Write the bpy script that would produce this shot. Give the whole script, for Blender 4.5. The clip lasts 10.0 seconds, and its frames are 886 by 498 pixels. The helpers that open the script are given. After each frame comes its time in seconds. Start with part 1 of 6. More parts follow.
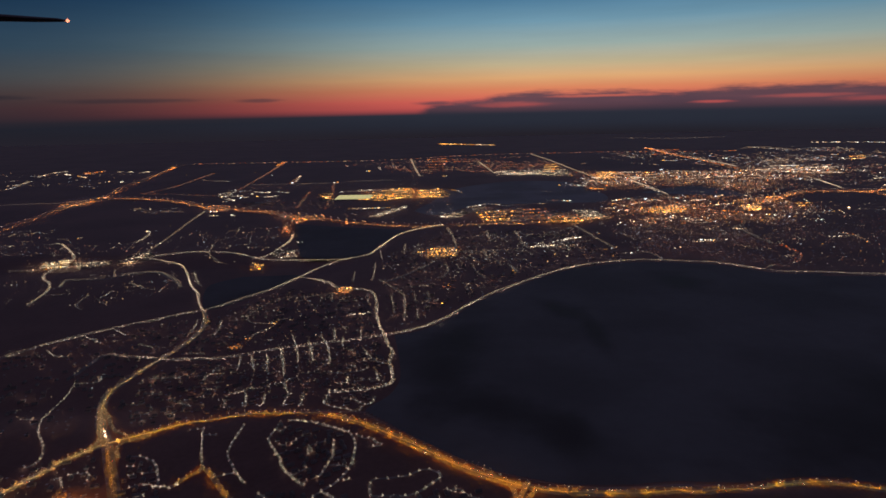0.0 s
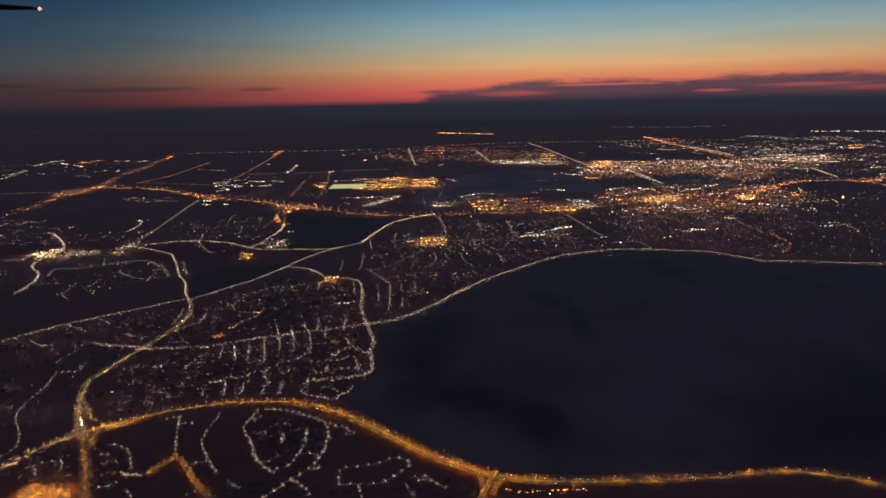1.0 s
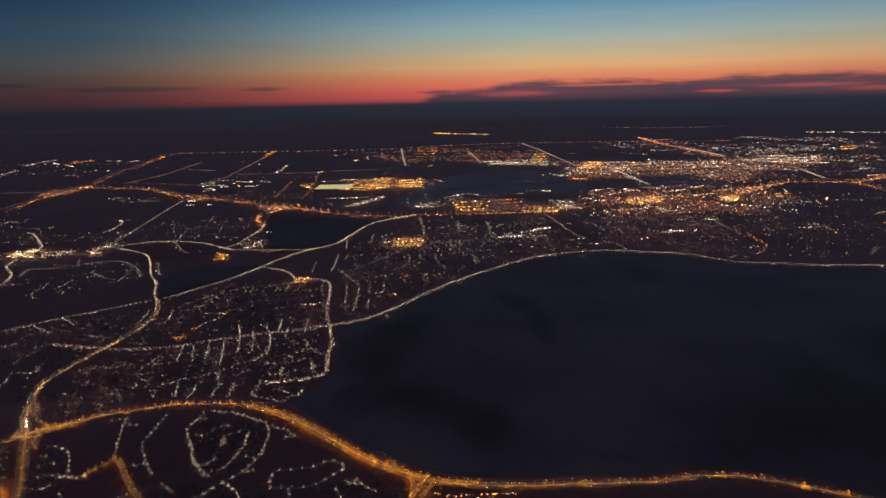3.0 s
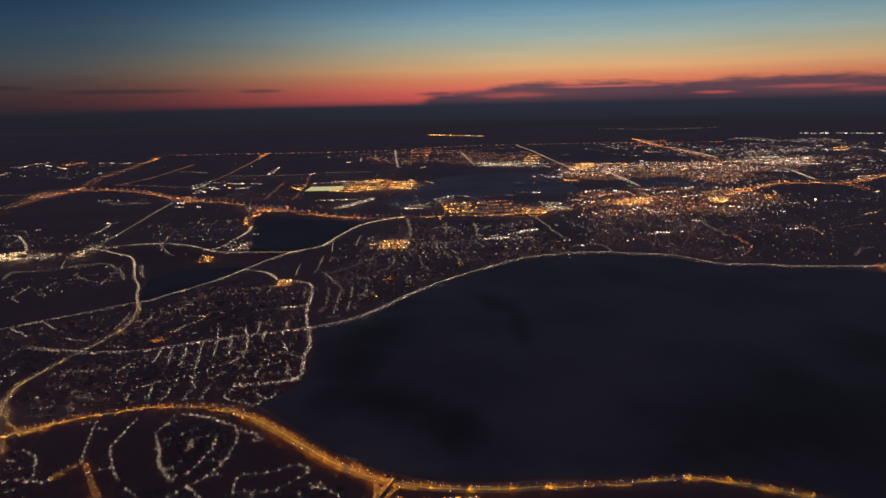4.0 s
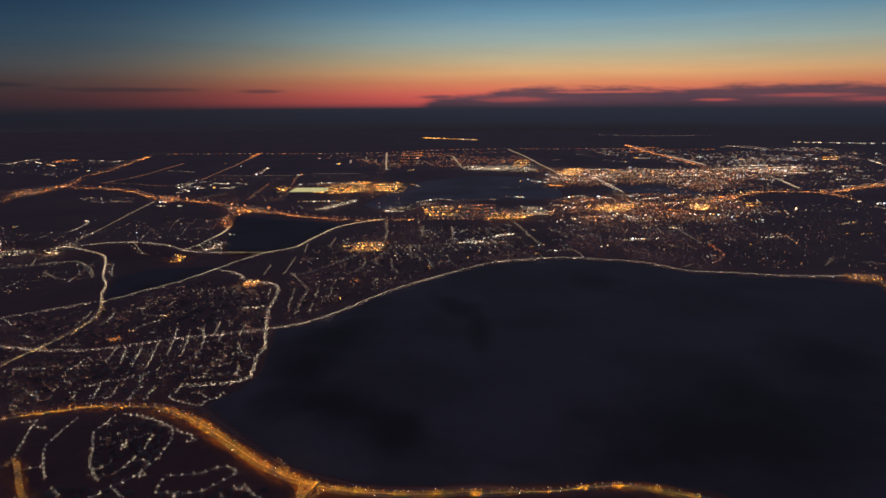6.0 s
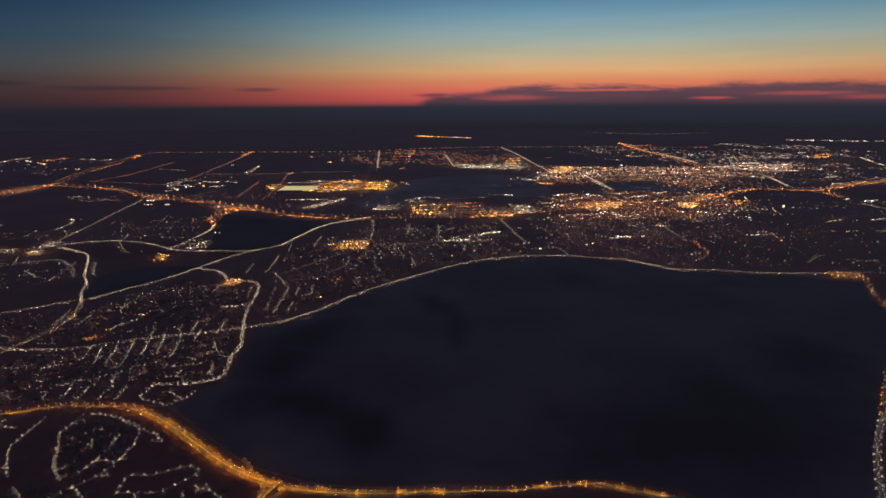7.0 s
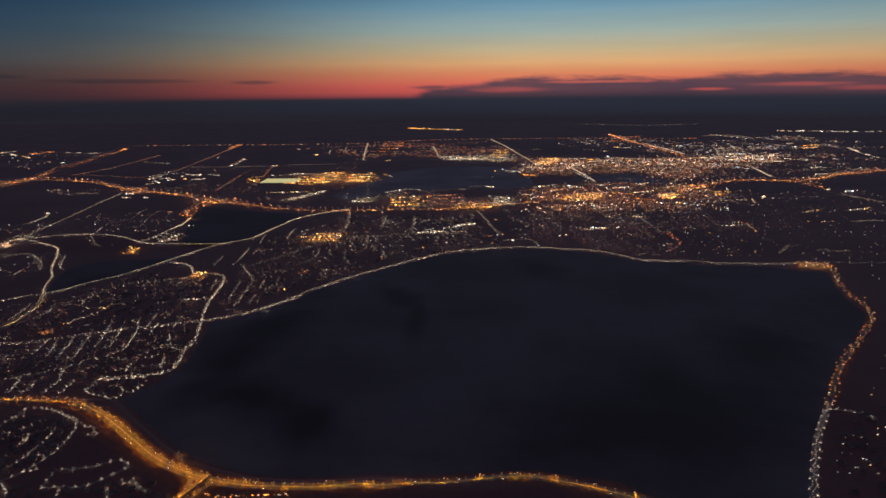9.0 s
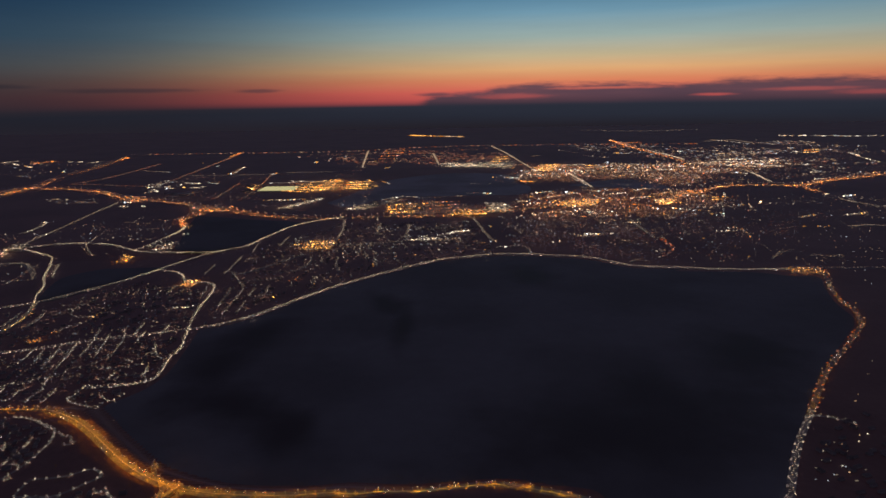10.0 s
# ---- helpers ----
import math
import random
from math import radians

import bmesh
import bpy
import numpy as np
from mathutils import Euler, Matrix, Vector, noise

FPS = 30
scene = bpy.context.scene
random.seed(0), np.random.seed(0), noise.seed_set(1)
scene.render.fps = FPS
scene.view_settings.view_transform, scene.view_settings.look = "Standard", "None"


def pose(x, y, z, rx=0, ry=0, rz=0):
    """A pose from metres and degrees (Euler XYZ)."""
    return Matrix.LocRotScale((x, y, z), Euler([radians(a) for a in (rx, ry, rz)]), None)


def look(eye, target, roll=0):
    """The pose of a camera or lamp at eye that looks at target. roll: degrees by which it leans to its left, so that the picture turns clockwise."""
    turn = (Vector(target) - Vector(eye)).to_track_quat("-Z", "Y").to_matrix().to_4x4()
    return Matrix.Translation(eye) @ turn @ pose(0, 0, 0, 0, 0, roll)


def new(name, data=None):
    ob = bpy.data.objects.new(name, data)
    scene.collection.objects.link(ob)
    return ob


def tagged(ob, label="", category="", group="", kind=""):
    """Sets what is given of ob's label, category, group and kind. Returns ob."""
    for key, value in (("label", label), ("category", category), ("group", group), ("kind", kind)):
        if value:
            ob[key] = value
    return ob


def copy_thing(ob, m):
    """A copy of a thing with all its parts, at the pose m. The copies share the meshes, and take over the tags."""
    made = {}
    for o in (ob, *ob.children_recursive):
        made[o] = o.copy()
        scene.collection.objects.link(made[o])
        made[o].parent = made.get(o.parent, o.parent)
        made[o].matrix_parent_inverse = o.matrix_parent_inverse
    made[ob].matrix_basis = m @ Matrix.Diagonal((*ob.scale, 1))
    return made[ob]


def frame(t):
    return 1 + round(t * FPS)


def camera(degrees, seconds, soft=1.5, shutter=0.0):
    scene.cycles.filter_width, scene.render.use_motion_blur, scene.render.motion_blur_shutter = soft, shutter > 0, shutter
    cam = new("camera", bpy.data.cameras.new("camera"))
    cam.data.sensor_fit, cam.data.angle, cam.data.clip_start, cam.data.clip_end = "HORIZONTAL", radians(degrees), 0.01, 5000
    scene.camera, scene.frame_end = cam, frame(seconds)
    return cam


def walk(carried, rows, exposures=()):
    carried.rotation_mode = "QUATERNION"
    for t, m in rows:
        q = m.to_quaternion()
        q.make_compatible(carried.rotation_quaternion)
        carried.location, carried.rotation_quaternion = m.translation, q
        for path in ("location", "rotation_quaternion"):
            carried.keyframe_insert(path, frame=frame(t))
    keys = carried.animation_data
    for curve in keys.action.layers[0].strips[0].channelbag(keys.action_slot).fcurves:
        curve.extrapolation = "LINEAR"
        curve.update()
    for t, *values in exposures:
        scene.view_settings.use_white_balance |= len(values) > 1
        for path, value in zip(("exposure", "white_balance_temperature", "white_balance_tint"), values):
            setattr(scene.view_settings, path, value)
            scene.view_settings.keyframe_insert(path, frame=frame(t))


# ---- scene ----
cam = camera(66.9, 10.0, soft=1.6)
PATH = [
    (0, (11.834, -0.073, 203.738), (11.822, 1.885, 203.33), -1.2),
    (0.5, (20.039, -0.343, 203.494), (20.024, 1.613, 203.079), -1.3),
    (1, (28.993, 0.428, 203.339), (28.976, 2.379, 202.9), -1.2),
    (1.5, (37.966, 1.363, 203.541), (37.95, 3.314, 203.103), -1.2),
    (2, (46.551, 1.49, 203.412), (46.534, 3.441, 202.972), -1.2),
    (2.5, (55.698, 2.124, 203.302), (55.675, 4.075, 202.863), -1.1),
    (4, (82.569, 4.136, 203.233), (82.553, 6.088, 202.799), -1.2),
    (4.5, (91.098, 4.982, 202.801), (91.082, 6.938, 202.384), -1.0),
    (5, (99.924, 5.144, 203.2), (99.912, 7.098, 202.775), -0.0),
    (6.5, (127.21, 5.994, 202.399), (127.2, 7.948, 201.974), -0.4),
    (7, (135.81, 7.425, 202.037), (135.807, 9.378, 201.607), -0.3),
    (7.5, (144.977, 8.326, 201.758), (144.981, 10.277, 201.32), -0.1),
    (8, (153.859, 8.946, 201.029), (153.869, 10.898, 200.593), -0.3),
    (8.5, (162.106, 9.534, 200.475), (162.114, 11.484, 200.031), -0.6),
    (9, (170.948, 10.707, 200.184), (170.952, 12.656, 199.732), -0.5),
    (9.5, (179.008, 11.09, 200.095), (179.007, 13.038, 199.645), -0.4),
    (10, (187.983, 11.48, 200.029), (187.972, 13.433, 199.597), -0.9),
]
walk(cam, [(t, look(eye, target, roll)) for t, eye, target, roll in PATH])

# ---------------------------------------------------------------- world
def lin(r, g, b):
    return tuple(((c / 255 + 0.055) / 1.055) ** 2.4 if c > 10 else c / 255 / 12.92 for c in (r, g, b))


class Nodes:
    """A small helper to wire shader nodes."""

    def __init__(self, tree):
        self.t = tree
        tree.nodes.clear()

    def add(self, kind, **values):
        n = self.t.nodes.new(kind)
        for key, v in values.items():
            setattr(n, key, v)
        return n

    def wire(self, a, b):
        self.t.links.new(a, b)

    def put(self, socket, v):
        if hasattr(v, "is_output"):
            self.wire(v, socket)
        else:
            socket.default_value = v

    def math(self, op, a, b=0.0, c=0.0, clamp=False):
        n = self.add("ShaderNodeMath", operation=op, use_clamp=clamp)
        for s, v in zip(n.inputs, (a, b, c)):
            self.put(s, v)
        return n.outputs[0]

    def span(self, v, a, b, c=0.0, d=1.0, smooth=False):
        n = self.add("ShaderNodeMapRange", interpolation_type="SMOOTHSTEP" if smooth else "LINEAR")
        for s, x in zip(n.inputs, (v, a, b, c, d)):
            self.put(s, x)
        return n.outputs[0]

    def ramp(self, v, stops):
        n = self.add("ShaderNodeValToRGB")
        e = n.color_ramp.elements
        while len(e) < len(stops):
            e.new(0.5)
        for el, (p, c) in zip(e, stops):
            el.position, el.color = p, (*c, 1)
        self.wire(v, n.inputs[0])
        return n.outputs[0]

    def mix(self, f, a, b, blend="MIX"):
        n = self.add("ShaderNodeMix", data_type="RGBA", blend_type=blend)
        self.put(n.inputs[0], f)
        for s, v in ((n.inputs[6], a), (n.inputs[7], b)):
            self.put(s, v if hasattr(v, "is_output") else (*v, 1))
        return n.outputs[2]

    def noise(self, vec, scale, detail=3.0, rough=0.5):
        n = self.add("ShaderNodeTexNoise")
        if vec is not None:
            self.wire(vec, n.inputs["Vector"])
        for key, v in (("Scale", scale), ("Detail", detail), ("Roughness", rough)):
            n.inputs[key].default_value = v
        return n.outputs[0]

    def vec(self, x, y, z):
        n = self.add("ShaderNodeCombineXYZ")
        for s, v in zip(n.inputs, (x, y, z)):
            self.put(s, v)
        return n.outputs[0]


def make_world():
    """Dusk: a red rim over the place where the sun went down, yellow and blue above it, a low bank of cloud."""
    w = bpy.data.worlds.new("dusk_sky")
    w.use_nodes = True
    scene.world = w
    k = Nodes(w.node_tree)
    at = k.add("ShaderNodeTexCoord").outputs["Generated"]
    sep = k.add("ShaderNodeSeparateXYZ")
    k.wire(at, sep.inputs[0])
    x, y, z = sep.outputs
    az = k.math("ARCTAN2", x, y)
    up = k.span(z, -0.05, 0.25)
    pos = lambda v: (v + 0.05) / 0.30
    glow = k.ramp(up, [
        (pos(-0.05), lin(33, 29, 36)), (pos(-0.038), lin(33, 30, 37)), (pos(-0.022), lin(37, 40, 51)), (pos(-0.0075), lin(40, 44, 55)),
        (pos(-0.0025), lin(158, 70, 71)), (pos(0.002), lin(192, 83, 78)), (pos(0.011), lin(206, 94, 82)), (pos(0.027), lin(208, 126, 90)),
        (pos(0.042), lin(208, 158, 110)), (pos(0.060), lin(182, 166, 132)), (pos(0.086), lin(146, 163, 158)),
        (pos(0.118), lin(106, 143, 162)), (pos(0.150), lin(72, 116, 147)), (pos(0.25), lin(40, 70, 102))])
    rim = k.ramp(up, [
        (pos(-0.05), lin(35, 31, 39)), (pos(-0.036), lin(34, 31, 39)), (pos(-0.014), lin(30, 31, 40)), (pos(0.012), lin(53, 42, 47)),
        (pos(0.03), lin(58, 52, 55)), (pos(0.05), lin(57, 63, 69)), (pos(0.085), lin(40, 60, 77)),
        (pos(0.15), lin(20, 45, 71)), (pos(0.25), lin(16, 38, 64))])
    lit = k.ramp(k.span(az, -3.2, 3.2), [
        (0.0, (0, 0, 0)), (0.30, (0.0,) * 3), (0.405, (0.0,) * 3), (0.44, (0.07,) * 3), (0.475, (0.62,) * 3), (0.51, (1,) * 3),
        (0.545, (1,) * 3), (0.585, (0.86,) * 3), (0.65, (0.6,) * 3), (0.72, (0.3,) * 3), (0.85, (0, 0, 0))])
    lit.node.color_ramp.interpolation = "B_SPLINE"
    sky = k.mix(lit, rim, glow)
    # a ragged cloud bank that begins in a thin tail, and a few flat streaks before the dark west
    curl = k.noise(k.vec(k.math("MULTIPLY", az, 24.0), k.math("MULTIPLY", z, 190.0), 3.7), 1.0, 7.0, 0.66)
    broad = k.noise(k.vec(k.math("MULTIPLY", az, 5.0), k.math("MULTIPLY", z, 70.0), 9.1), 1.0, 3.0, 0.5)
    height = lambda v: (v,) * 3
    crest = k.ramp(k.span(az, -0.1, 0.7), [
        (0.0, height(0.0)), (0.08, height(0.05)), (0.12, height(0.33)), (0.19, height(0.44)), (0.225, height(0.66)), (0.29, height(0.80)),
        (0.36, height(0.70)), (0.42, height(0.78)), (0.53, height(0.60)), (0.61, height(0.76)), (0.70, height(0.80)), (0.80, height(0.78)),
        (0.88, height(0.64)), (1.0, height(0.70))])
    top = k.math("ADD", k.math("MULTIPLY", crest, 0.030), k.math("MULTIPLY", k.math("SUBTRACT", curl, 0.5), 0.017))
    bank = k.math("MULTIPLY", k.span(k.math("SUBTRACT", top, z), -0.004, 0.0075, smooth=True), k.span(az, -0.045, -0.02, smooth=True))

    def lens(a, h, wide, thick, ragged=1.3):
        """A flat lens of cloud or of clear sky at one azimuth and height."""
        u, v = k.math("DIVIDE", k.math("SUBTRACT", az, a), wide), k.math("DIVIDE", k.math("SUBTRACT", z, h), thick)
        d = k.math("SQRT", k.math("ADD", k.math("MULTIPLY", u, u), k.math("MULTIPLY", v, v)))
        d = k.math("ADD", d, k.math("MULTIPLY", k.math("SUBTRACT", curl, 0.5), ragged))
        return k.span(d, 0.25, 1.25, 1.0, 0.0, smooth=True)

    gaps = 0.0
    for a, h, wide, thick, deep in ((0.020, 0.0155, 0.050, 0.0022, 0.8), (0.100, 0.0045, 0.060, 0.0045, 0.42), (0.23, 0.0145, 0.085, 0.0022, 0.6), (0.372, 0.0030, 0.030, 0.0022, 0.65), (0.485, 0.0085, 0.060, 0.0030, 0.4), (0.56, 0.0030, 0.050, 0.0040, 0.4)):
        gaps = k.math("MAXIMUM", k.math("MULTIPLY", lens(a, h, wide, thick), deep), gaps)
    bank = k.math("MULTIPLY", bank, k.math("SUBTRACT", 1.0, gaps))
    bank = k.math("MULTIPLY", bank, k.span(z, -0.022, -0.008, 0.0, 1.0, smooth=True))
    streak = 0.0
    for a, h, wide, thick, deep in ((-0.59, 0.0250, 0.055, 0.0040, 0.8), (-0.435, 0.0190, 0.100, 0.0038, 0.62), (-0.262, 0.0170, 0.036, 0.0034, 0.62), (-0.010, 0.0085, 0.035, 0.0034, 0.85)):
        streak = k.math("MAXIMUM", k.math("MULTIPLY", lens(a, h, wide, thick, 0.9), deep), streak)
    cover = k.math("MAXIMUM", bank, streak, clamp=True)
    grey = k.mix(lit, lin(40, 37, 44), k.mix(k.span(broad, 0.35, 0.7), lin(62, 58, 71), lin(90, 66, 76)))
    grey = k.mix(k.span(z, -0.012, 0.011, smooth=True), lin(38, 41, 52), grey)
    veil = k.noise(k.vec(k.math("MULTIPLY", az, 3.0), k.math("MULTIPLY", z, 34.0), 8.1), 1.0, 4.0, 0.6)
    shade = k.span(veil, 0.3, 0.7, 0.94, 1.05)
    sky = k.mix(1.0, sky, k.vec(shade, shade, shade), "MULTIPLY")
    sky = k.mix(k.math("MULTIPLY", cover, 0.93), sky, grey)
    # the high sky, dark blue towards the zenith
    sky = k.mix(k.span(z, 0.2, 0.9, smooth=True), sky, lin(84, 74, 92))
    bg = k.add("ShaderNodeBackground")
    k.wire(sky, bg.inputs[0])
    bg.inputs[1].default_value = 1.15
    k.wire(bg.outputs[0], k.add("ShaderNodeOutputWorld").inputs[0])


make_world()


# ---------------------------------------------------------------- materials
def surface(name, base, other, rough=0.9, scale=0.05, fine=1.5, bump=0.0, spec=0.3, metal=0.0, sheen=0.0):
    """A matt surface with broad stains and fine grain, sizes per metre."""
    m = bpy.data.materials.new(name)
    m.use_nodes = True
    k = Nodes(m.node_tree)
    p = k.add("ShaderNodeNewGeometry").outputs["Position"]
    broad, grain = k.noise(p, scale, 4.0, 0.6), k.noise(p, fine, 3.0, 0.6)
    f = k.math("ADD", k.span(broad, 0.35, 0.65), k.span(grain, 0.3, 0.7, -0.25, 0.25), clamp=True)
    b = k.add("ShaderNodeBsdfPrincipled")
    k.wire(k.mix(f, base, other), b.inputs["Base Color"])
    b.inputs["Roughness"].default_value, b.inputs["Metallic"].default_value = rough, metal
    b.inputs["Specular IOR Level"].default_value = spec
    b.inputs["Sheen Weight"].default_value, b.inputs["Sheen Roughness"].default_value = sheen, 0.4
    b.inputs["Sheen Tint"].default_value = (1.0, 0.74, 0.76, 1.0)
    if bump:
        n = k.add("ShaderNodeBump")
        n.inputs["Strength"].default_value, n.inputs["Distance"].default_value = bump, 0.3
        k.wire(grain, n.inputs["Height"])
        k.wire(n.outputs[0], b.inputs["Normal"])
    k.wire(b.outputs[0], k.add("ShaderNodeOutputMaterial").inputs[0])
    return m


def lamp_glass(name, colours, strength, spread=1.0, small=False):
    """Glowing lamps: each one has its own brightness and one of the colours."""
    m = bpy.data.materials.new(name)
    m.use_nodes = True
    k = Nodes(m.node_tree)
    r = k.add("ShaderNodeNewGeometry").outputs["Random Per Island"]
    pick = k.add("ShaderNodeTexWhiteNoise", noise_dimensions="1D")
    k.wire(k.math("MULTIPLY", r, 917.3), pick.inputs["W"])
    n = len(colours)
    ramp = k.ramp(pick.outputs["Value"], [(i / n, c) for i, c in enumerate(colours)])
    ramp.node.color_ramp.interpolation = "CONSTANT"
    e = k.add("ShaderNodeEmission")
    k.wire(ramp, e.inputs[0])
    k.wire(k.math("MULTIPLY", k.math("ADD", k.math("MULTIPLY", k.math("POWER", r, 3.0), 2.4 * spread), 1.0 - 0.6 * spread), strength), e.inputs[1])
    k.wire(e.outputs[0], k.add("ShaderNodeOutputMaterial").inputs[0])
    if small:
        m.cycles.emission_sampling = "NONE"
    return m


def flood(name, colour, strength):
    """The lit underside of a lamp or mast head."""
    m = bpy.data.materials.new(name)
    m.use_nodes = True
    k = Nodes(m.node_tree)
    e = k.add("ShaderNodeEmission")
    e.inputs[0].default_value, e.inputs[1].default_value = (*colour, 1), strength
    k.wire(e.outputs[0], k.add("ShaderNodeOutputMaterial").inputs[0])
    m.cycles.emission_sampling = "FRONT"
    return m


def floods(name, colours, strength):
    """Mast heads of one kind, some brighter than others."""
    return [flood(name, c, strength * f) for c, f in zip(colours, (0.6, 1.0, 1.6, 0.5, 1.2, 0.8))]


AMBER, ORANGE, GOLD, RED = (1.0, 0.27, 0.015), (1.0, 0.22, 0.035), (1.0, 0.44, 0.08), (1.0, 0.17, 0.06)
WARM, PALE, COOL, PINK = (1.0, 0.60, 0.32), (1.0, 0.80, 0.58), (0.85, 0.92, 1.0), (1.0, 0.42, 0.28)

# sheen lightens land seen at a flat angle, in place of distance haze
LAND = surface("winter_ground", (0.094, 0.047, 0.040), (0.144, 0.079, 0.066), 0.8, 0.006, 0.25, spec=0.3, sheen=0.2)
ASPHALT = surface("salted_asphalt", (0.12, 0.113, 0.107), (0.22, 0.21, 0.20), 0.85, 0.12, 1.2)
CONCRETE = surface("concrete", (0.22, 0.21, 0.20), (0.30, 0.29, 0.27), 0.85, 0.2, 2.0)
PAVING = surface("yard_paving", (0.16, 0.155, 0.145), (0.24, 0.23, 0.215), 0.85, 0.05, 0.8)
STEEL = surface("galvanised_steel", (0.25, 0.25, 0.26), (0.33, 0.33, 0.34), 0.5, 0.5, 4.0, metal=0.8)
ROOF = surface("roof_shingle", (0.08, 0.07, 0.068), (0.16, 0.14, 0.135), 0.9, 0.05, 2.0)
SIDING = surface("house_siding", (0.22, 0.19, 0.17), (0.36, 0.33, 0.30), 0.85, 0.05, 2.0)

DOWN_AMBER = flood("sodium_lamp_face", (1.0, 0.35, 0.006), 380)
DOWN_TALL = flood("tall_lamp_face", (1.0, 0.38, 0.008), 440)
DOWN_WARM = flood("warm_lamp_face", (1.0, 0.78, 0.58), 48)
DOWN_SODIUM = flood("small_sodium_face", (1.0, 0.34, 0.006), 130)
DOWN_TAN = flood("tan_lamp_face", (1.0, 0.72, 0.52), 125)
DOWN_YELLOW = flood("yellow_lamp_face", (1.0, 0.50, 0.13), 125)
LENS_AMBER = lamp_glass("sodium_lamp_lens", [(1.0, 0.62, 0.25), (1.0, 0.75, 0.5), PALE], 2.3, 0.5, small=True)
LENS_WARM = lamp_glass("warm_lamp_lens", [WARM, PALE, PALE, (1.0, 0.9, 0.75)], 0.42, 0.6, small=True)
DOWN_FREEWAY = flood("freeway_lamp_face", (1.0, 0.36, 0.08), 400)
LENS_FREEWAY = lamp_glass("freeway_lamp_lens", [(1.0, 0.55, 0.38), WARM, PALE], 1.6, 0.6, small=True)
MIXES = {
    "amber": lamp_glass("amber_lights", [GOLD, (1.0, 0.55, 0.16), AMBER, GOLD, (1.0, 0.5, 0.12), WARM], 1.5, small=True),
    "white": lamp_glass("white_lights", [PALE, COOL, (0.85, 0.95, 0.8), WARM, PALE, GOLD], 2.3, small=True),
    "city": lamp_glass("city_lights", [PALE, WARM, GOLD, PALE, WARM, (1.0, 0.9, 0.75), ORANGE, WARM, COOL, PINK], 2.2, small=True),
    "under": lamp_glass("small_city_lights", [WARM, PINK, ORANGE, PALE, GOLD, WARM], 0.6, small=True),
    "res": lamp_glass("house_lights", [PALE, (1.0, 0.88, 0.7), PALE, WARM, COOL, (1.0, 0.7, 0.45)], 0.44, small=True),
    "dim": lamp_glass("faint_lights", [PALE, WARM, PINK, PALE, COOL, WARM], 0.68, small=True),
    "cream": lamp_glass("cream_lights", [PALE, (1.0, 0.75, 0.48), WARM, PALE, (1.0, 0.9, 0.75)], 1.7, small=True),
    "gold": lamp_glass("gold_lights", [(1.0, 0.5, 0.12), (1.0, 0.42, 0.08), (1.0, 0.58, 0.2), GOLD, AMBER], 3.4, small=True),
    "orange": lamp_glass("orange_lights", [ORANGE, AMBER, (1.0, 0.34, 0.06), PINK], 1.5, small=True),
    "red": lamp_glass("red_lights", [RED, ORANGE, PINK], 0.6, small=True),
    "road": lamp_glass("road_lights", [PALE, WARM, PALE], 1.1, 0.6, small=True),
    "lane": lamp_glass("lane_lights", [WARM, PALE, (1.0, 0.7, 0.5)], 0.48, 0.5, small=True),
    "pink": lamp_glass("pink_road_lights", [PINK, ORANGE, WARM], 0.6, 0.6, small=True),
}


# street, faint and mixed are added fill that lifts the ground between lights, like haze
MAST = {
    "amber": floods("amber_mast_face", [AMBER, GOLD, (1.0, 0.4, 0.08)], 15.0),
    "mixed": floods("city_fill_face", [WARM, GOLD, WARM, ORANGE, GOLD], 20.0),
    "gold": floods("gold_mast_face", [GOLD, (1.0, 0.5, 0.14), (1.0, 0.42, 0.1)], 62.0),
    "depot": floods("depot_mast_face", [AMBER, (1.0, 0.40, 0.04)], 80.0),
    "brown": floods("ramp_mast_face", [ORANGE, (1.0, 0.36, 0.12), WARM], 8.0),
    "bright": floods("store_mast_face", [(1.0, 0.78, 0.42), (1.0, 0.86, 0.56), (1.0, 0.70, 0.34)], 120.0),
    "faint": floods("haze_fill_face", [WARM, PINK, PALE, ORANGE], 5.0),
    "cream": floods("cream_mast_face", [PALE, WARM, (1.0, 0.75, 0.45)], 26.0),
    "street": floods("street_fill_face", [WARM, PALE, (1.0, 0.7, 0.45), WARM], 15.0),
}


# open leads in the ice, and last a broad darker area: middle, half length, half width, turn
LEADS = [(88, 398, 15, 24, 0), (45, 432, 42, 24, -32), (8, 500, 22, 60, 0), (22, 578, 24, 36, -25), (147, 600, 9, 56, 0), (126, 662, 14, 42, 20), (328, 452, 24, 40, 0), (425, 515, 40, 60, -20), (285, 765, 28, 40, 0), (300, 388, 105, 48, 12)]


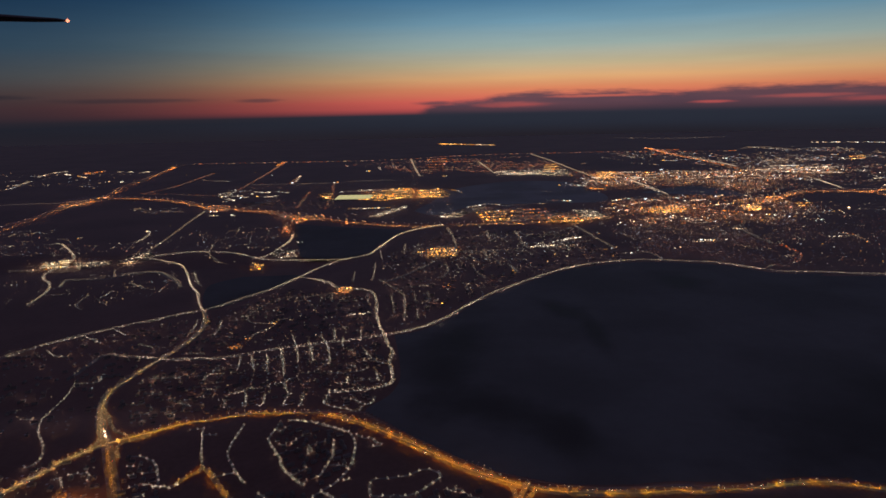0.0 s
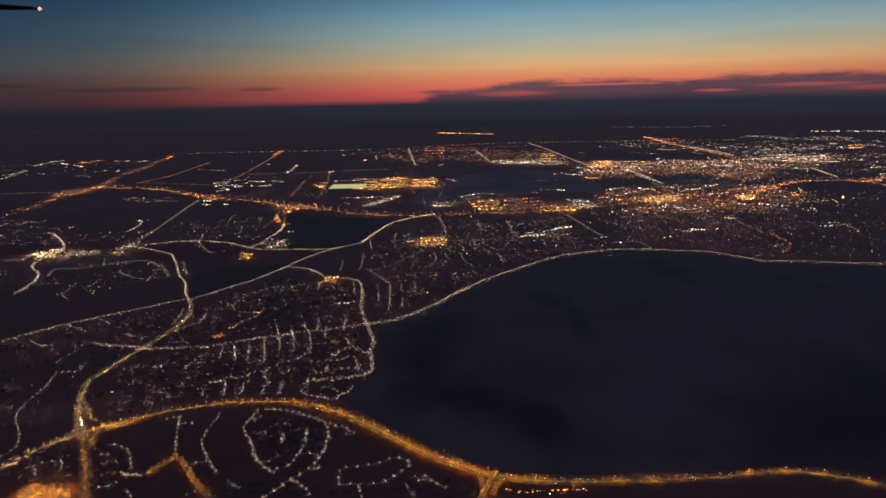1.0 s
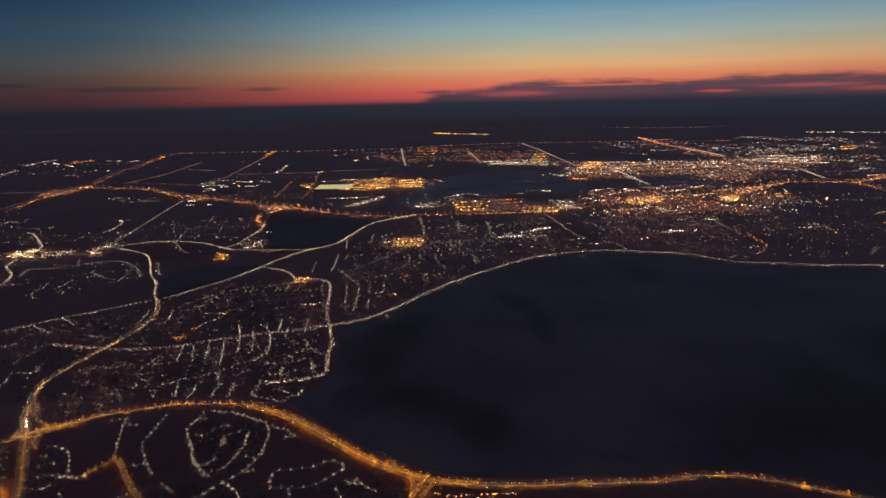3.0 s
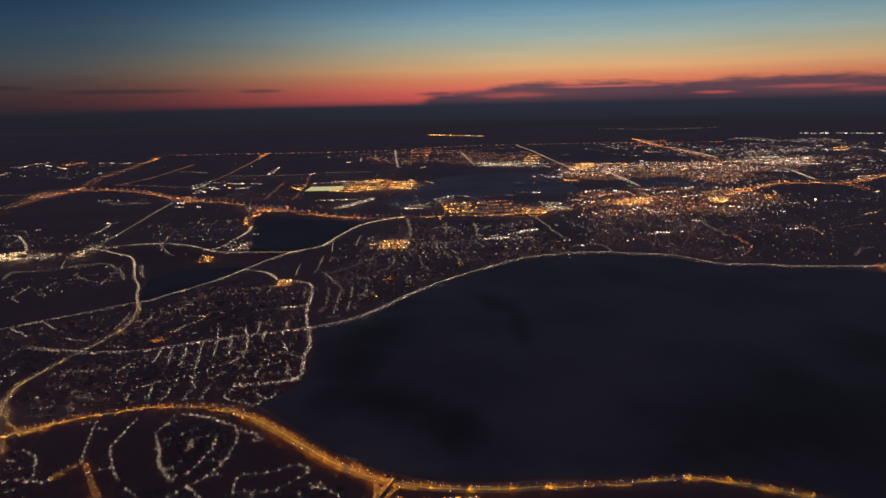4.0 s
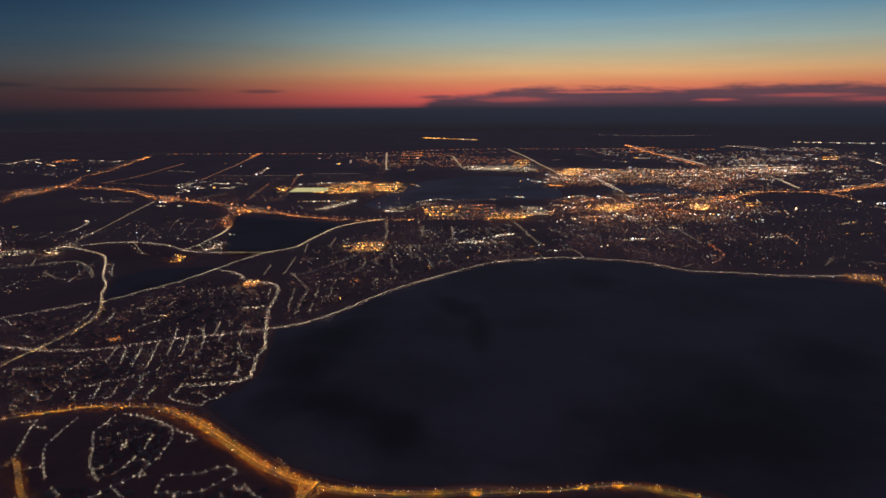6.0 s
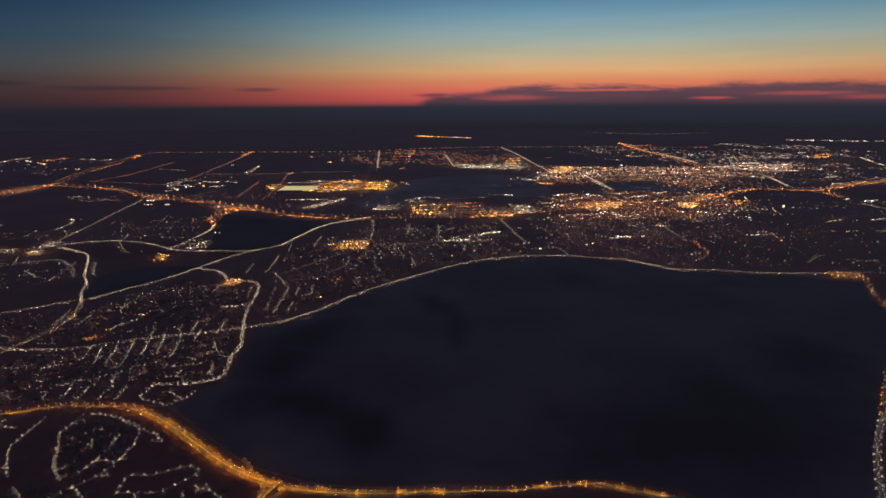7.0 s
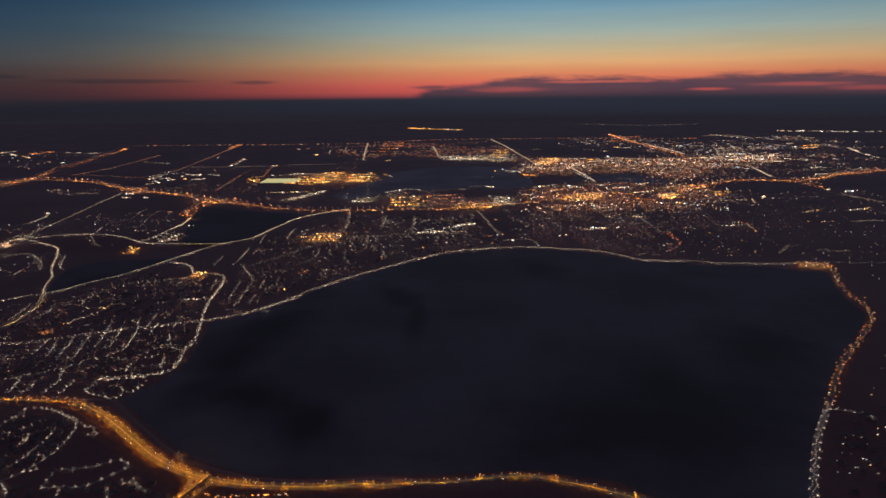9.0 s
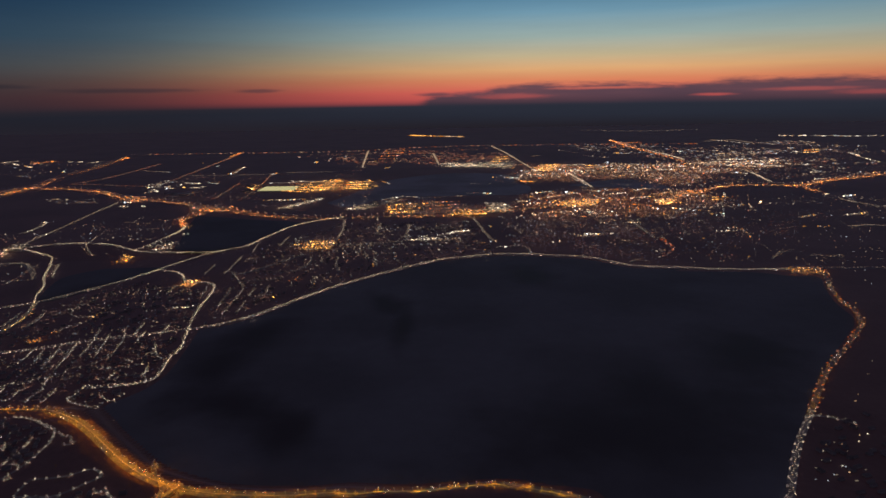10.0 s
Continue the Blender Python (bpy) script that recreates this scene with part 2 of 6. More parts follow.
def water(name, pale=1.0):
    """Thin dark ice with open leads, which mirrors a little of the sky."""
    m = bpy.data.materials.new(name)
    m.use_nodes = True
    k = Nodes(m.node_tree)
    p = k.add("ShaderNodeNewGeometry").outputs["Position"]
    ice = k.span(k.noise(p, 0.008, 3.0, 0.5), 0.36, 0.62, 0.55, 1.0, smooth=True)
    fine = k.noise(p, 0.09, 4.0, 0.6)
    wobble = k.noise(p, 0.02, 3.0, 0.6)
    sep = k.add("ShaderNodeSeparateXYZ")
    k.wire(p, sep.inputs[0])
    for cx, cy, rx, ry, turn in LEADS:
        c, s = math.cos(radians(turn)), math.sin(radians(turn))
        dx, dy = k.math("SUBTRACT", sep.outputs[0], cx), k.math("SUBTRACT", sep.outputs[1], cy)
        u = k.math("DIVIDE", k.math("ADD", k.math("MULTIPLY", dx, c), k.math("MULTIPLY", dy, s)), rx)
        v = k.math("DIVIDE", k.math("SUBTRACT", k.math("MULTIPLY", dy, c), k.math("MULTIPLY", dx, s)), ry)
        d = k.math("SQRT", k.math("ADD", k.math("MULTIPLY", u, u), k.math("MULTIPLY", v, v)))
        d = k.math("ADD", d, k.math("MULTIPLY", k.math("SUBTRACT", wobble, 0.5), 1.6))
        ice = k.math("MULTIPLY", ice, k.span(d, 0.1, 1.8, 0.0, 1.0, smooth=True))
    b = k.add("ShaderNodeBsdfPrincipled")
    k.wire(k.mix(ice, (0.047 * pale, 0.040 * pale, 0.041 * pale), k.mix(fine, (0.102 * pale, 0.107 * pale, 0.113 * pale), (0.134 * pale, 0.139 * pale, 0.146 * pale))), b.inputs["Base Color"])
    k.wire(k.span(ice, 0, 1, 0.5, 0.7), b.inputs["Roughness"])
    b.inputs["Specular IOR Level"].default_value = 0.05
    k.wire(b.outputs[0], k.add("ShaderNodeOutputMaterial").inputs[0])
    return m


ICE = water("lake_ice")
# the paler colour stands in for sky mirrored at a flat angle
PALE_ICE = water("brightened_ice", 1.9)
BAY_ICE = water("bay_ice", 0.9)


# ---------------------------------------------------------------- mesh helpers
def mesh_of(name, verts, faces, mats, slots=None):
    me = bpy.data.meshes.new(name)
    me.from_pydata([tuple(v) for v in verts], [], faces)
    for m in mats:
        me.materials.append(m)
    if slots is not None:
        me.polygons.foreach_set("material_index", slots)
    me.update()
    return me


def part(name, me, parent, label=""):
    ob = new(name, me)
    ob.parent = parent
    return tagged(ob, label)


def glide(points, step):
    """Points at even steps along a smooth line through the given ones."""
    p = np.array(points, float)
    p = np.vstack([2 * p[0] - p[1], p, 2 * p[-1] - p[-2]])
    out = []
    for a, b, c, d in zip(p, p[1:], p[2:], p[3:]):
        for t in np.linspace(0, 1, 12, endpoint=False):
            out.append(0.5 * (2 * b + (c - a) * t + (2 * a - 5 * b + 4 * c - d) * t * t + (3 * b - a - 3 * c + d) * t ** 3))
    out = np.array(out + [p[-2]])
    run = np.concatenate([[0], np.cumsum(np.hypot(*np.diff(out, axis=0).T))])
    at = np.linspace(0, run[-1], max(2, int(round(run[-1] / step)) + 1))
    return np.column_stack([np.interp(at, run, out[:, 0]), np.interp(at, run, out[:, 1])])


def sides(line):
    d = np.gradient(line, axis=0)
    d /= np.maximum(np.hypot(d[:, 0], d[:, 1]), 1e-6)[:, None]
    return np.column_stack([d[:, 1], -d[:, 0]])


def inside(poly, x, y):
    p = np.array(poly)
    hit = np.zeros(np.shape(x), bool)
    for (x0, y0), (x1, y1) in zip(p, np.roll(p, -1, axis=0)):
        with np.errstate(divide="ignore", invalid="ignore"):
            hit ^= ((y0 > y) != (y1 > y)) & (x < (x1 - x0) * (y - y0) / (y1 - y0) + x0)
    return hit


# ---------------------------------------------------------------- ground, lake and ponds
BLUFF_X = [-150, -90, -47, -31, -11, 12, 29, 48, 69, 91, 109, 135, 169, 214, 234, 320]
BLUFF_Y = [455, 440, 432, 414, 392, 369, 354, 345, 337, 334, 334, 337, 334, 339, 335, 335]


def ground_z(x, y):
    """The land is flat but for the bluff on which the highway runs above the lake, and a hollow in the west."""
    rise = np.interp(x, [-150, -100, -60, 0, 40, 130, 210, 270], [0, 2, 8, 12, 11.3, 9, 1.5, 0])
    a = np.clip((np.interp(x, BLUFF_X, BLUFF_Y) - y) / 22, 0, 1)
    ease = lambda v: np.clip(v, 0, 1) ** 2 * (3 - 2 * np.clip(v, 0, 1))
    hollow = -6 * ease((-90 - x) / 80) * ease((y - 400) / 60) * ease((1000 - y) / 110)
    return rise * a * a * (3 - 2 * a) + hollow


def make_ground():
    xs = np.concatenate([[-30000, -9000, -4000, -1500, -700, -400, -250], np.arange(-200, 300, 3.0), [330, 420, 700, 1500, 4000, 9000, 30000]])
    ys = np.concatenate([[-20000, -4000, -600, 0, 120], np.arange(200, 470, 3.0), np.arange(480, 1020, 20.0), [1200, 2500, 5000, 12000, 40000]])
    gx, gy = np.meshgrid(xs, ys)
    v = np.column_stack([gx.ravel(), gy.ravel(), ground_z(gx, gy).ravel()])
    n, m = len(xs), len(ys)
    f = [(j * n + i, j * n + i + 1, (j + 1) * n + i + 1, (j + 1) * n + i) for j in range(m - 1) for i in range(n - 1)]
    tagged(new("ground", mesh_of("ground", v, f, [LAND])), "dark winter land with a low bluff beside the lake", "ground", kind="structure")


make_ground()


def sheet(name, points, z, label, category, material=ICE):
    """A flat body of water with a smooth shore."""
    line = glide(list(points) + [points[0]], 6.0)[:-1]
    bm = bmesh.new()
    face = bm.faces.new([bm.verts.new((x, y, z)) for x, y in line])
    face.normal_update()
    if face.normal.z < 0:
        face.normal_flip()
    bmesh.ops.triangulate(bm, faces=bm.faces[:])
    me = bpy.data.meshes.new(name)
    bm.to_mesh(me)
    bm.free()
    me.materials.append(material)
    return tagged(new(name, me), label, category, kind="structure")


LAKE = [(-38.4, 591.8), (-31.9, 545.6), (-26.5, 489.5), (-32.6, 458.0), (-47.3, 432.2), (-31.4, 414.3), (-10.6, 392.2), (11.7, 368.6), (28.6, 354.4), (47.8, 345.2), (69.4, 337.4), (90.8, 334.5), (109.4, 333.9), (135.0, 336.6), (168.5, 334.5), (214.1, 338.9), (233.8, 334.8), (254.0, 327.4), (256.7, 325.7), (281.8, 310.3), (312.8, 296.0), (348.0, 297.5), (367.7, 333.9), (388.3, 369.2), (419.5, 413.5), (441.5, 445.9)]
LAKE += [(476.2, 490.7), (520.4, 544.6), (549.3, 579.7), (561.2, 603.2), (569.5, 643.4), (588.2, 697.3), (605.9, 743.1), (577.5, 747.1), (541.7, 767.1), (459.9, 777.1), (468.9, 787.7), (416.5, 791.8), (391.9, 814.3), (367.1, 841.1), (328.1, 854.0), (294.1, 863.5), (257.7, 866.6), (218.2, 856.7), (178.5, 840.8), (137.5, 805.0), (98.8, 764.2), (63.5, 722.4), (31.5, 672.2), (19.9, 649.4), (-1.7, 618.0), (-22.0, 597.3)]
sheet("lake", LAKE, 0.06, "large dark lake under thin ice with open leads", "lake")
sheet("pond", [(-270.4, 1230.9), (-166.1, 1182.7), (-61.6, 1137.1), (-90.2, 1039.8), (-100.7, 980.0), (-127.0, 931.6), (-191.9, 933.6), (-215.2, 1007.5), (-242.9, 1103.7)], 0.08, "dark bay beside the wooded suburb", "pond", BAY_ICE)
sheet("pond", [(-275.8, 757.9), (-285.3, 811.6), (-261.5, 848.1), (-244.5, 853.0), (-222.6, 854.3), (-178.0, 853.9), (-192.9, 810.3), (-225.3, 735.1), (-253.0, 705.2)], -5.9, "narrow dark cove under the road bridge", "pond", BAY_ICE)
sheet("pond", [(-55.0, 1364.8), (-24.2, 1487.7), (41, 1748), (202, 1899), (352, 1841), (362, 1657), (385, 1574), (351.7, 1451.3), (221.8, 1443.2), (74.4, 1420.6), (-7.2, 1306.3)], 0.08, "long dark lake in front of the city", "pond", PALE_ICE)
sheet("pond", [(476, 1592), (613, 1699), (680, 1650), (688.9, 1495.5), (582, 1533)], 0.08, "small dark lake in the city", "pond", PALE_ICE)



# ---------------------------------------------------------------- lamps
OCTA = np.array([(1, 0, 0), (0, 1, 0), (-1, 0, 0), (0, -1, 0), (0, 0, 1), (0, 0, -1)], float)
OCTA_F = [(0, 1, 4), (1, 2, 4), (2, 3, 4), (3, 0, 4), (1, 0, 5), (2, 1, 5), (3, 2, 5), (0, 3, 5)]


def light_field(name, places, radii, material, label, category="lights"):
    """Many small lamps that nobody could count, joined into one object."""
    places, radii = np.array(places, float), np.array(radii, float)
    far = np.clip((places[:, 1] - 900) / 900, 0, 1)
    shape = np.column_stack([1 + (0.55 + 1.0 * far) * np.random.uniform(0.0, 2.9, len(radii)) ** 1.2, np.ones(len(radii)), 1 - 0.55 * far])
    v = (places[:, None, :] + OCTA[None] * (radii[:, None] * shape)[:, None, :]).reshape(-1, 3)
    f = [tuple(i + 6 * k for i in t) for k in range(len(places)) for t in OCTA_F]
    return tagged(new(name, mesh_of(name, v, f, [material])), label, category, kind="stuff")


def box(v, f, slots, slot, x0, y0, z0, x1, y1, z1):
    i = len(v)
    v += [(x, y, z) for z in (z0, z1) for x, y in ((x0, y0), (x1, y0), (x1, y1), (x0, y1))]
    f += [tuple(i + j for j in q) for q in ((3, 2, 1, 0), (4, 5, 6, 7), (0, 1, 5, 4), (1, 2, 6, 5), (2, 3, 7, 6), (3, 0, 4, 7))]
    slots += [slot] * 6


def prism(radius0, radius1, z0, z1, n=8):
    v = [(r * math.cos(2 * math.pi * i / n), r * math.sin(2 * math.pi * i / n), z) for r, z in ((radius0, z0), (radius1, z1)) for i in range(n)]
    f = [(i, (i + 1) % n, n + (i + 1) % n, n + i) for i in range(n)] + [tuple(range(n, 2 * n)), tuple(range(n))[::-1]]
    return v, f


def street_lamp_meshes(face, lens, tall, reach, size, bulb_size=0.32, hood=0.3):
    """Pole, arm, head with its lit underside, and lens of one kind of street lamp; the arm reaches along +x."""
    pole = mesh_of("pole", *prism(0.11, 0.06, 0, tall), [STEEL])
    v, f, s = [], [], []
    box(v, f, s, 0, -0.05, -0.04, tall - 0.08, reach, 0.04, tall)
    arm = mesh_of("arm", v, f, [STEEL])
    v, f, s = [], [], []
    box(v, f, s, 0, reach - size, -size * 0.7, tall - 0.02, reach + size, size * 0.7, tall + 0.12)
    i = len(v)
    e = size * 0.55
    v += [(reach - e, -e * 0.7, tall - 0.05), (reach + e, -e * 0.7, tall - 0.05), (reach + e, e * 0.7, tall - 0.05), (reach - e, e * 0.7, tall - 0.05)]
    f.append((i + 3, i + 2, i + 1, i))
    s.append(1)
    # the hood, shaped to keep light off the verges, is deep towards the kerbs and shallow along the road
    for x0, y0, x1, y1, low in ((-1, -0.7, 1, -0.7, 0.35), (1, -0.7, 1, 0.7, 1.0), (1, 0.7, -1, 0.7, 0.35), (-1, 0.7, -1, -0.7, 1.0)):
        i = len(v)
        v += [(reach + x * size, y * size, tall + dz) for x, y, dz in ((x0, y0, -hood * size * low), (x1, y1, -hood * size * low), (x1, y1, 0.0), (x0, y0, 0.0))]
        f.append((i, i + 1, i + 2, i + 3))
        s.append(0)
    head = mesh_of("lamp_head", v, f, [STEEL, face], s)
    # an added glow above the head; the hidden face does the lighting
    bulb = mesh_of("lens", [(reach + x * size * bulb_size, y * size * bulb_size, tall + 0.22 + z * size * bulb_size * 0.8) for x, y, z in OCTA], OCTA_F, [lens])
    return pole, arm, head, bulb


LAMPS = {
    "amber": street_lamp_meshes(DOWN_AMBER, LENS_AMBER, 2.4, 1.2, 0.5, 0.3, 0.42),
    "tall": street_lamp_meshes(DOWN_TALL, LENS_AMBER, 2.5, 0.9, 0.55, 0.4, 0.5),
    "tan": street_lamp_meshes(DOWN_TAN, LENS_WARM, 1.5, 0.7, 0.5, 0.32, 0.7),
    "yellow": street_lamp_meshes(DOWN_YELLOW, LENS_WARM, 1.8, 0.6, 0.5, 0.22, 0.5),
    "freeway": street_lamp_meshes(DOWN_FREEWAY, LENS_FREEWAY, 6.0, 2.4, 1.1, 0.5, 0.6),
    "sodium": street_lamp_meshes(DOWN_SODIUM, LENS_AMBER, 2.0, 0.6, 0.42, 0.2, 0.55),
    "warm": street_lamp_meshes(DOWN_WARM, LENS_WARM, 0.95, 0.4, 0.45, 0.5, 0.7),
}
LAMP_LABEL = {"tall": "tall steel mast lamp with golden light", "yellow": "steel highway lamp with yellow light", "sodium": "low street lamp with amber light", "tan": "steel street lamp with yellowish light", "amber": "tall steel street lamp with amber sodium light", "warm": "steel street lamp with warm white light"}
lamp_first = {}


def street_lamp(kind, x, y, z, turn, group):
    at = pose(x, y, z, 0, 0, turn)
    if kind in lamp_first:
        ob = copy_thing(lamp_first[kind], at)
    else:
        ob = lamp_first[kind] = new("street_lamp")
        pole, arm, head, lens = LAMPS[kind]
        part("pole", pole, ob)
        part("arm", arm, ob)
        part("lens", lens, part("lamp_head", head, ob), "glowing lens")
        ob.matrix_basis = at
    tagged(ob, LAMP_LABEL[kind], "street lamp", group)


def lamp_field(spots, kind, label):
    """Street lamps farther off, joined into one object with their poles, arms, heads and lenses."""
    verts, faces, slots = [], [], []
    for x, y, z, turn in spots:
        c, s = math.cos(radians(turn)), math.sin(radians(turn))
        for k, me in enumerate(LAMPS[kind]):
            i = len(verts)
            verts += [(x + v.co.x * c - v.co.y * s, y + v.co.x * s + v.co.y * c, z + v.co.z) for v in me.vertices]
            for p in me.polygons:
                faces.append(tuple(i + j for j in p.vertices))
                slots.append(2 if k == 3 else p.material_index)
    mats = [STEEL, *LAMPS[kind][2].materials[1:], LAMPS[kind][3].materials[0]]
    tagged(new("street_lamps", mesh_of("street_lamps", verts, faces, mats, slots)), label, "street lamps", kind="stuff")


def lamp_row(line, kind, spacing, offset, group, both=True, joined=False, pairs=False):
    """Street lamps along a road, turned to it, on alternate sides."""
    spots = []
    pts = glide(line, spacing)
    nor = sides(pts)
    turns = [(i, s) for i in range(len(pts)) for s in ((1, -1) if pairs else ((1,) if i % 2 == 0 or not both else (-1,)))]
    for i, side in turns:
        (x, y), (a, b) = pts[i], nor[i]
        px, py = x + side * a * offset, y + side * b * offset
        spots.append((px, py, float(ground_z(px, py)), math.degrees(math.atan2(-side * b, -side * a)) + random.uniform(-4, 4)))
    if joined:
        lamp_field(spots, kind, {"warm": "row of small street lamps with warm light", "tan": "row of yellowish street lamps", "yellow": "row of yellow highway lamps, some rows added as fill", "freeway": "row of tall freeway lamps with orange light", "sodium": "row of low amber street lamps, some rows added as fill", "amber": "row of amber street lamps"}[kind])
    else:
        for spot in spots:
            street_lamp(kind, *spot, group)


# ---------------------------------------------------------------- roads
road_layer = [0]


def road(points, width, label, median=0.0):
    """A paved ribbon that follows the land, each a few millimetres above the last; a dual road has a raised median."""
    road_layer[0] = (road_layer[0] + 1) % 40
    z = 0.10 + 0.004 * road_layer[0]
    line = glide(points, max(4.0, width))
    nor = sides(line)
    rows = []
    for k in (-1, 1):
        q = line + nor * k * width / 2
        rows.append(np.column_stack([q, ground_z(q[:, 0], q[:, 1]) + z]))
    v = np.vstack(rows)
    n = len(line)
    me = mesh_of("road", v, [(i, i + n, i + n + 1, i + 1) for i in range(n - 1)], [ASPHALT])
    ob = tagged(new("road", me), label, "road", kind="structure")
    if median:
        q = [line + nor * k * median / 2 for k in (-1, 1)]
        v = np.vstack([np.column_stack([p, ground_z(p[:, 0], p[:, 1]) + z + h]) for h in (0.0, 0.35) for p in q])
        f = [(a + i, b + i, b + i + 1, a + i + 1) for a, b in ((2 * n, 3 * n), (0, 2 * n), (3 * n, n)) for i in range(n - 1)]
        part("median", mesh_of("median", v, f, [CONCRETE]), ob, "raised concrete median")
    return ob


def road_lights(points, mix, spacing, offset, radius, label, height=1.6, grow=0.00065, jitter=0.25):
    """Glowing points along a road, in one field: far lamps, or a stand-in for lit asphalt."""
    pts = glide(points, spacing)
    nor = sides(pts)
    places, radii = [], []
    for i, ((x, y), (a, b)) in enumerate(zip(pts, nor)):
        for side in (-1, 1):
            s = side * offset * random.uniform(0.7, 1.3)
            px, py = x + a * s + random.uniform(-1, 1) * jitter * spacing, y + b * s + random.uniform(-1, 1) * jitter * spacing
            places.append((px, py, float(ground_z(px, py)) + height))
            radii.append((radius + grow * max(0, y - 700)) * random.uniform(0.6, 1.25))
    light_field("road_lights", places, radii, MIXES[mix], label)


LAKESIDE_HIGHWAY = [(-246.3, 319.7), (-238.5, 335.4), (-229.9, 352.6), (-223.0, 369.6), (-213.2, 383.6), (-205.6, 391.5), (-202.0, 395.1), (-186.5, 404.8), (-164.3, 423.3), (-132.4, 432.7), (-111.6, 429.6), (-86.8, 425.0), (-66.3, 411.2), (-42.8, 393.9), (-22.6, 374.7), (-3.9, 355.1), (13.0, 338.6), (28.6, 326.8), (43.4, 318.5), (52.0, 315.3), (66.3, 311.3), (86.4, 310.0), (109.6, 310.2), (127.8, 313.1), (142.6, 313.6), (163.5, 321.8), (187.7, 328.9), (211.1, 332.8), (230.1, 328.3), (250.0, 321.0), (255.2, 318.2), (285.3, 303.3)]
road(LAKESIDE_HIGHWAY, 6.6, "wide dual highway on a bluff under amber lamps", 0.8)
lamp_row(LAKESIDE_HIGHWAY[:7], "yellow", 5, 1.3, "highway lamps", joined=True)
# a second row, added as fill light between the pools
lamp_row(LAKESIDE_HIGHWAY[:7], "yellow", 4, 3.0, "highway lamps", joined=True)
lamp_row(LAKESIDE_HIGHWAY[6:20], "amber", 5.5, 2.9, "highway lamps")
# low lamps added as fill to smooth the glow on the road
lamp_row(LAKESIDE_HIGHWAY[6:20], "sodium", 6.5, 1.8, "highway lamps", joined=True)
lamp_row(LAKESIDE_HIGHWAY[19:], "tall", 20, 1.9, "highway lamps")
# added fill lamps between the tall ones
lamp_row(LAKESIDE_HIGHWAY[19:], "sodium", 5, 1.3, "median lamps", joined=True)
CROSS_HIGHWAY = [(-161.3, 308.8), (-178.4, 341.3), (-193.1, 366.6), (-209.1, 395.4), (-224.5, 418.4), (-244.7, 460.2), (-251.8, 485.9), (-249.5, 508.0), (-245.1, 538.3), (-239.9, 562.2), (-233.7, 594.2), (-232.8, 626.6), (-239.1, 662.9), (-253.2, 697.4)]
road(CROSS_HIGHWAY, 7.0, "dual highway with pale lamps", 0.7)
lamp_row(CROSS_HIGHWAY[:4], "sodium", 4, 1.0, "cross highway lamps")
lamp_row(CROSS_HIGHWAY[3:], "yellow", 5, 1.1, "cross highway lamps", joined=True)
# extra glowing points stand in for the lamplit carriageway
road_lights(CROSS_HIGHWAY[3:], "lane", 3.5, 2.0, 0.22, "added glowing points in place of lit asphalt on the cross highway")
HILL_AVENUE = [(-253.2, 697.4), (-268.5, 726.5), (-285.8, 770.2), (-308.1, 808.3), (-335.4, 868.8), (-360.4, 916.5), (-382.8, 934.2), (-420.6, 955.6), (-441.7, 965.6)]
road(HILL_AVENUE, 2.5, "town road under warm white lamps")
lamp_row(HILL_AVENUE, "tan", 5, 1.3, "town road lamps", joined=True)
# besides the lamps, glowing points draw the lit road surface
road_lights(HILL_AVENUE, "road", 2.8, 0.5, 0.17, "added pale glowing points in place of lit asphalt on the hill avenue", grow=0.0004)
for ramp in ([(-218.2, 381.8), (-213.8, 388.1), (-214.8, 397.9), (-221.1, 412.9), (-232.9, 437)], [(-231.9, 443.2), (-218.3, 420.3), (-208.5, 408.4), (-198.5, 402.8), (-188.4, 404.9)], [(-190.7, 373.2), (-196.9, 383.9), (-197.8, 390.5), (-192.7, 394.8), (-183, 401.4)]):
    road(ramp, 2.6, "curved slip road of a highway junction")
    lamp_row(ramp, "yellow", 6.5, 0.9, "slip road lamps", joined=True)
RIDGE_ROAD = [(-399.1, 543.0), (-381.6, 576.3), (-365.4, 601.1), (-335.3, 635.7), (-293.9, 669.9), (-272.5, 690.4), (-253.0, 703.7), (-240.1, 720.2), (-228.1, 742.1), (-205.3, 777.3), (-188.4, 819.0), (-175.2, 856.3), (-160.6, 895.8), (-138.0, 924.0), (-111.7, 936.9), (-97.8, 955.9), (-84.3, 1025.6), (-67.9, 1095.6), (-42.3, 1140.5), (5.8, 1186.8)]
road(RIDGE_ROAD, 2.5, "town road under warm white lamps")
lamp_row(RIDGE_ROAD, "tan", 5, 1.3, "town road lamps", joined=True)
# added points that glow where the asphalt would be lit
road_lights(RIDGE_ROAD, "road", 2.8, 0.5, 0.17, "added pale glowing points in place of lit asphalt on the ridge road", grow=0.0004)
SHORE_ROAD = [(-292.4, 569.0), (-283.1, 565.7), (-254.5, 558.7), (-232.2, 553.6), (-192.7, 554.4), (-170.2, 561.5), (-147.3, 570.1), (-122.0, 571.6), (-96.8, 573.7), (-72.5, 581.1), (-47.7, 590.7), (-22.5, 603.9), (-2.0, 625.0), (19.8, 657.1), (31.6, 680.5), (63.9, 729.4), (99.6, 772.0), (138.6, 813.6), (180.1, 850.2), (220.3, 866.4), (260.2, 876.5), (297.0, 873.3), (331.3, 863.7), (370.8, 850.4), (395.7, 823.1), (420.4, 800.2), (471.8, 793.2), (495.4, 783.2), (546.3, 777.5), (592.7, 777.5)]
road(SHORE_ROAD, 2.5, "town road under warm white lamps")
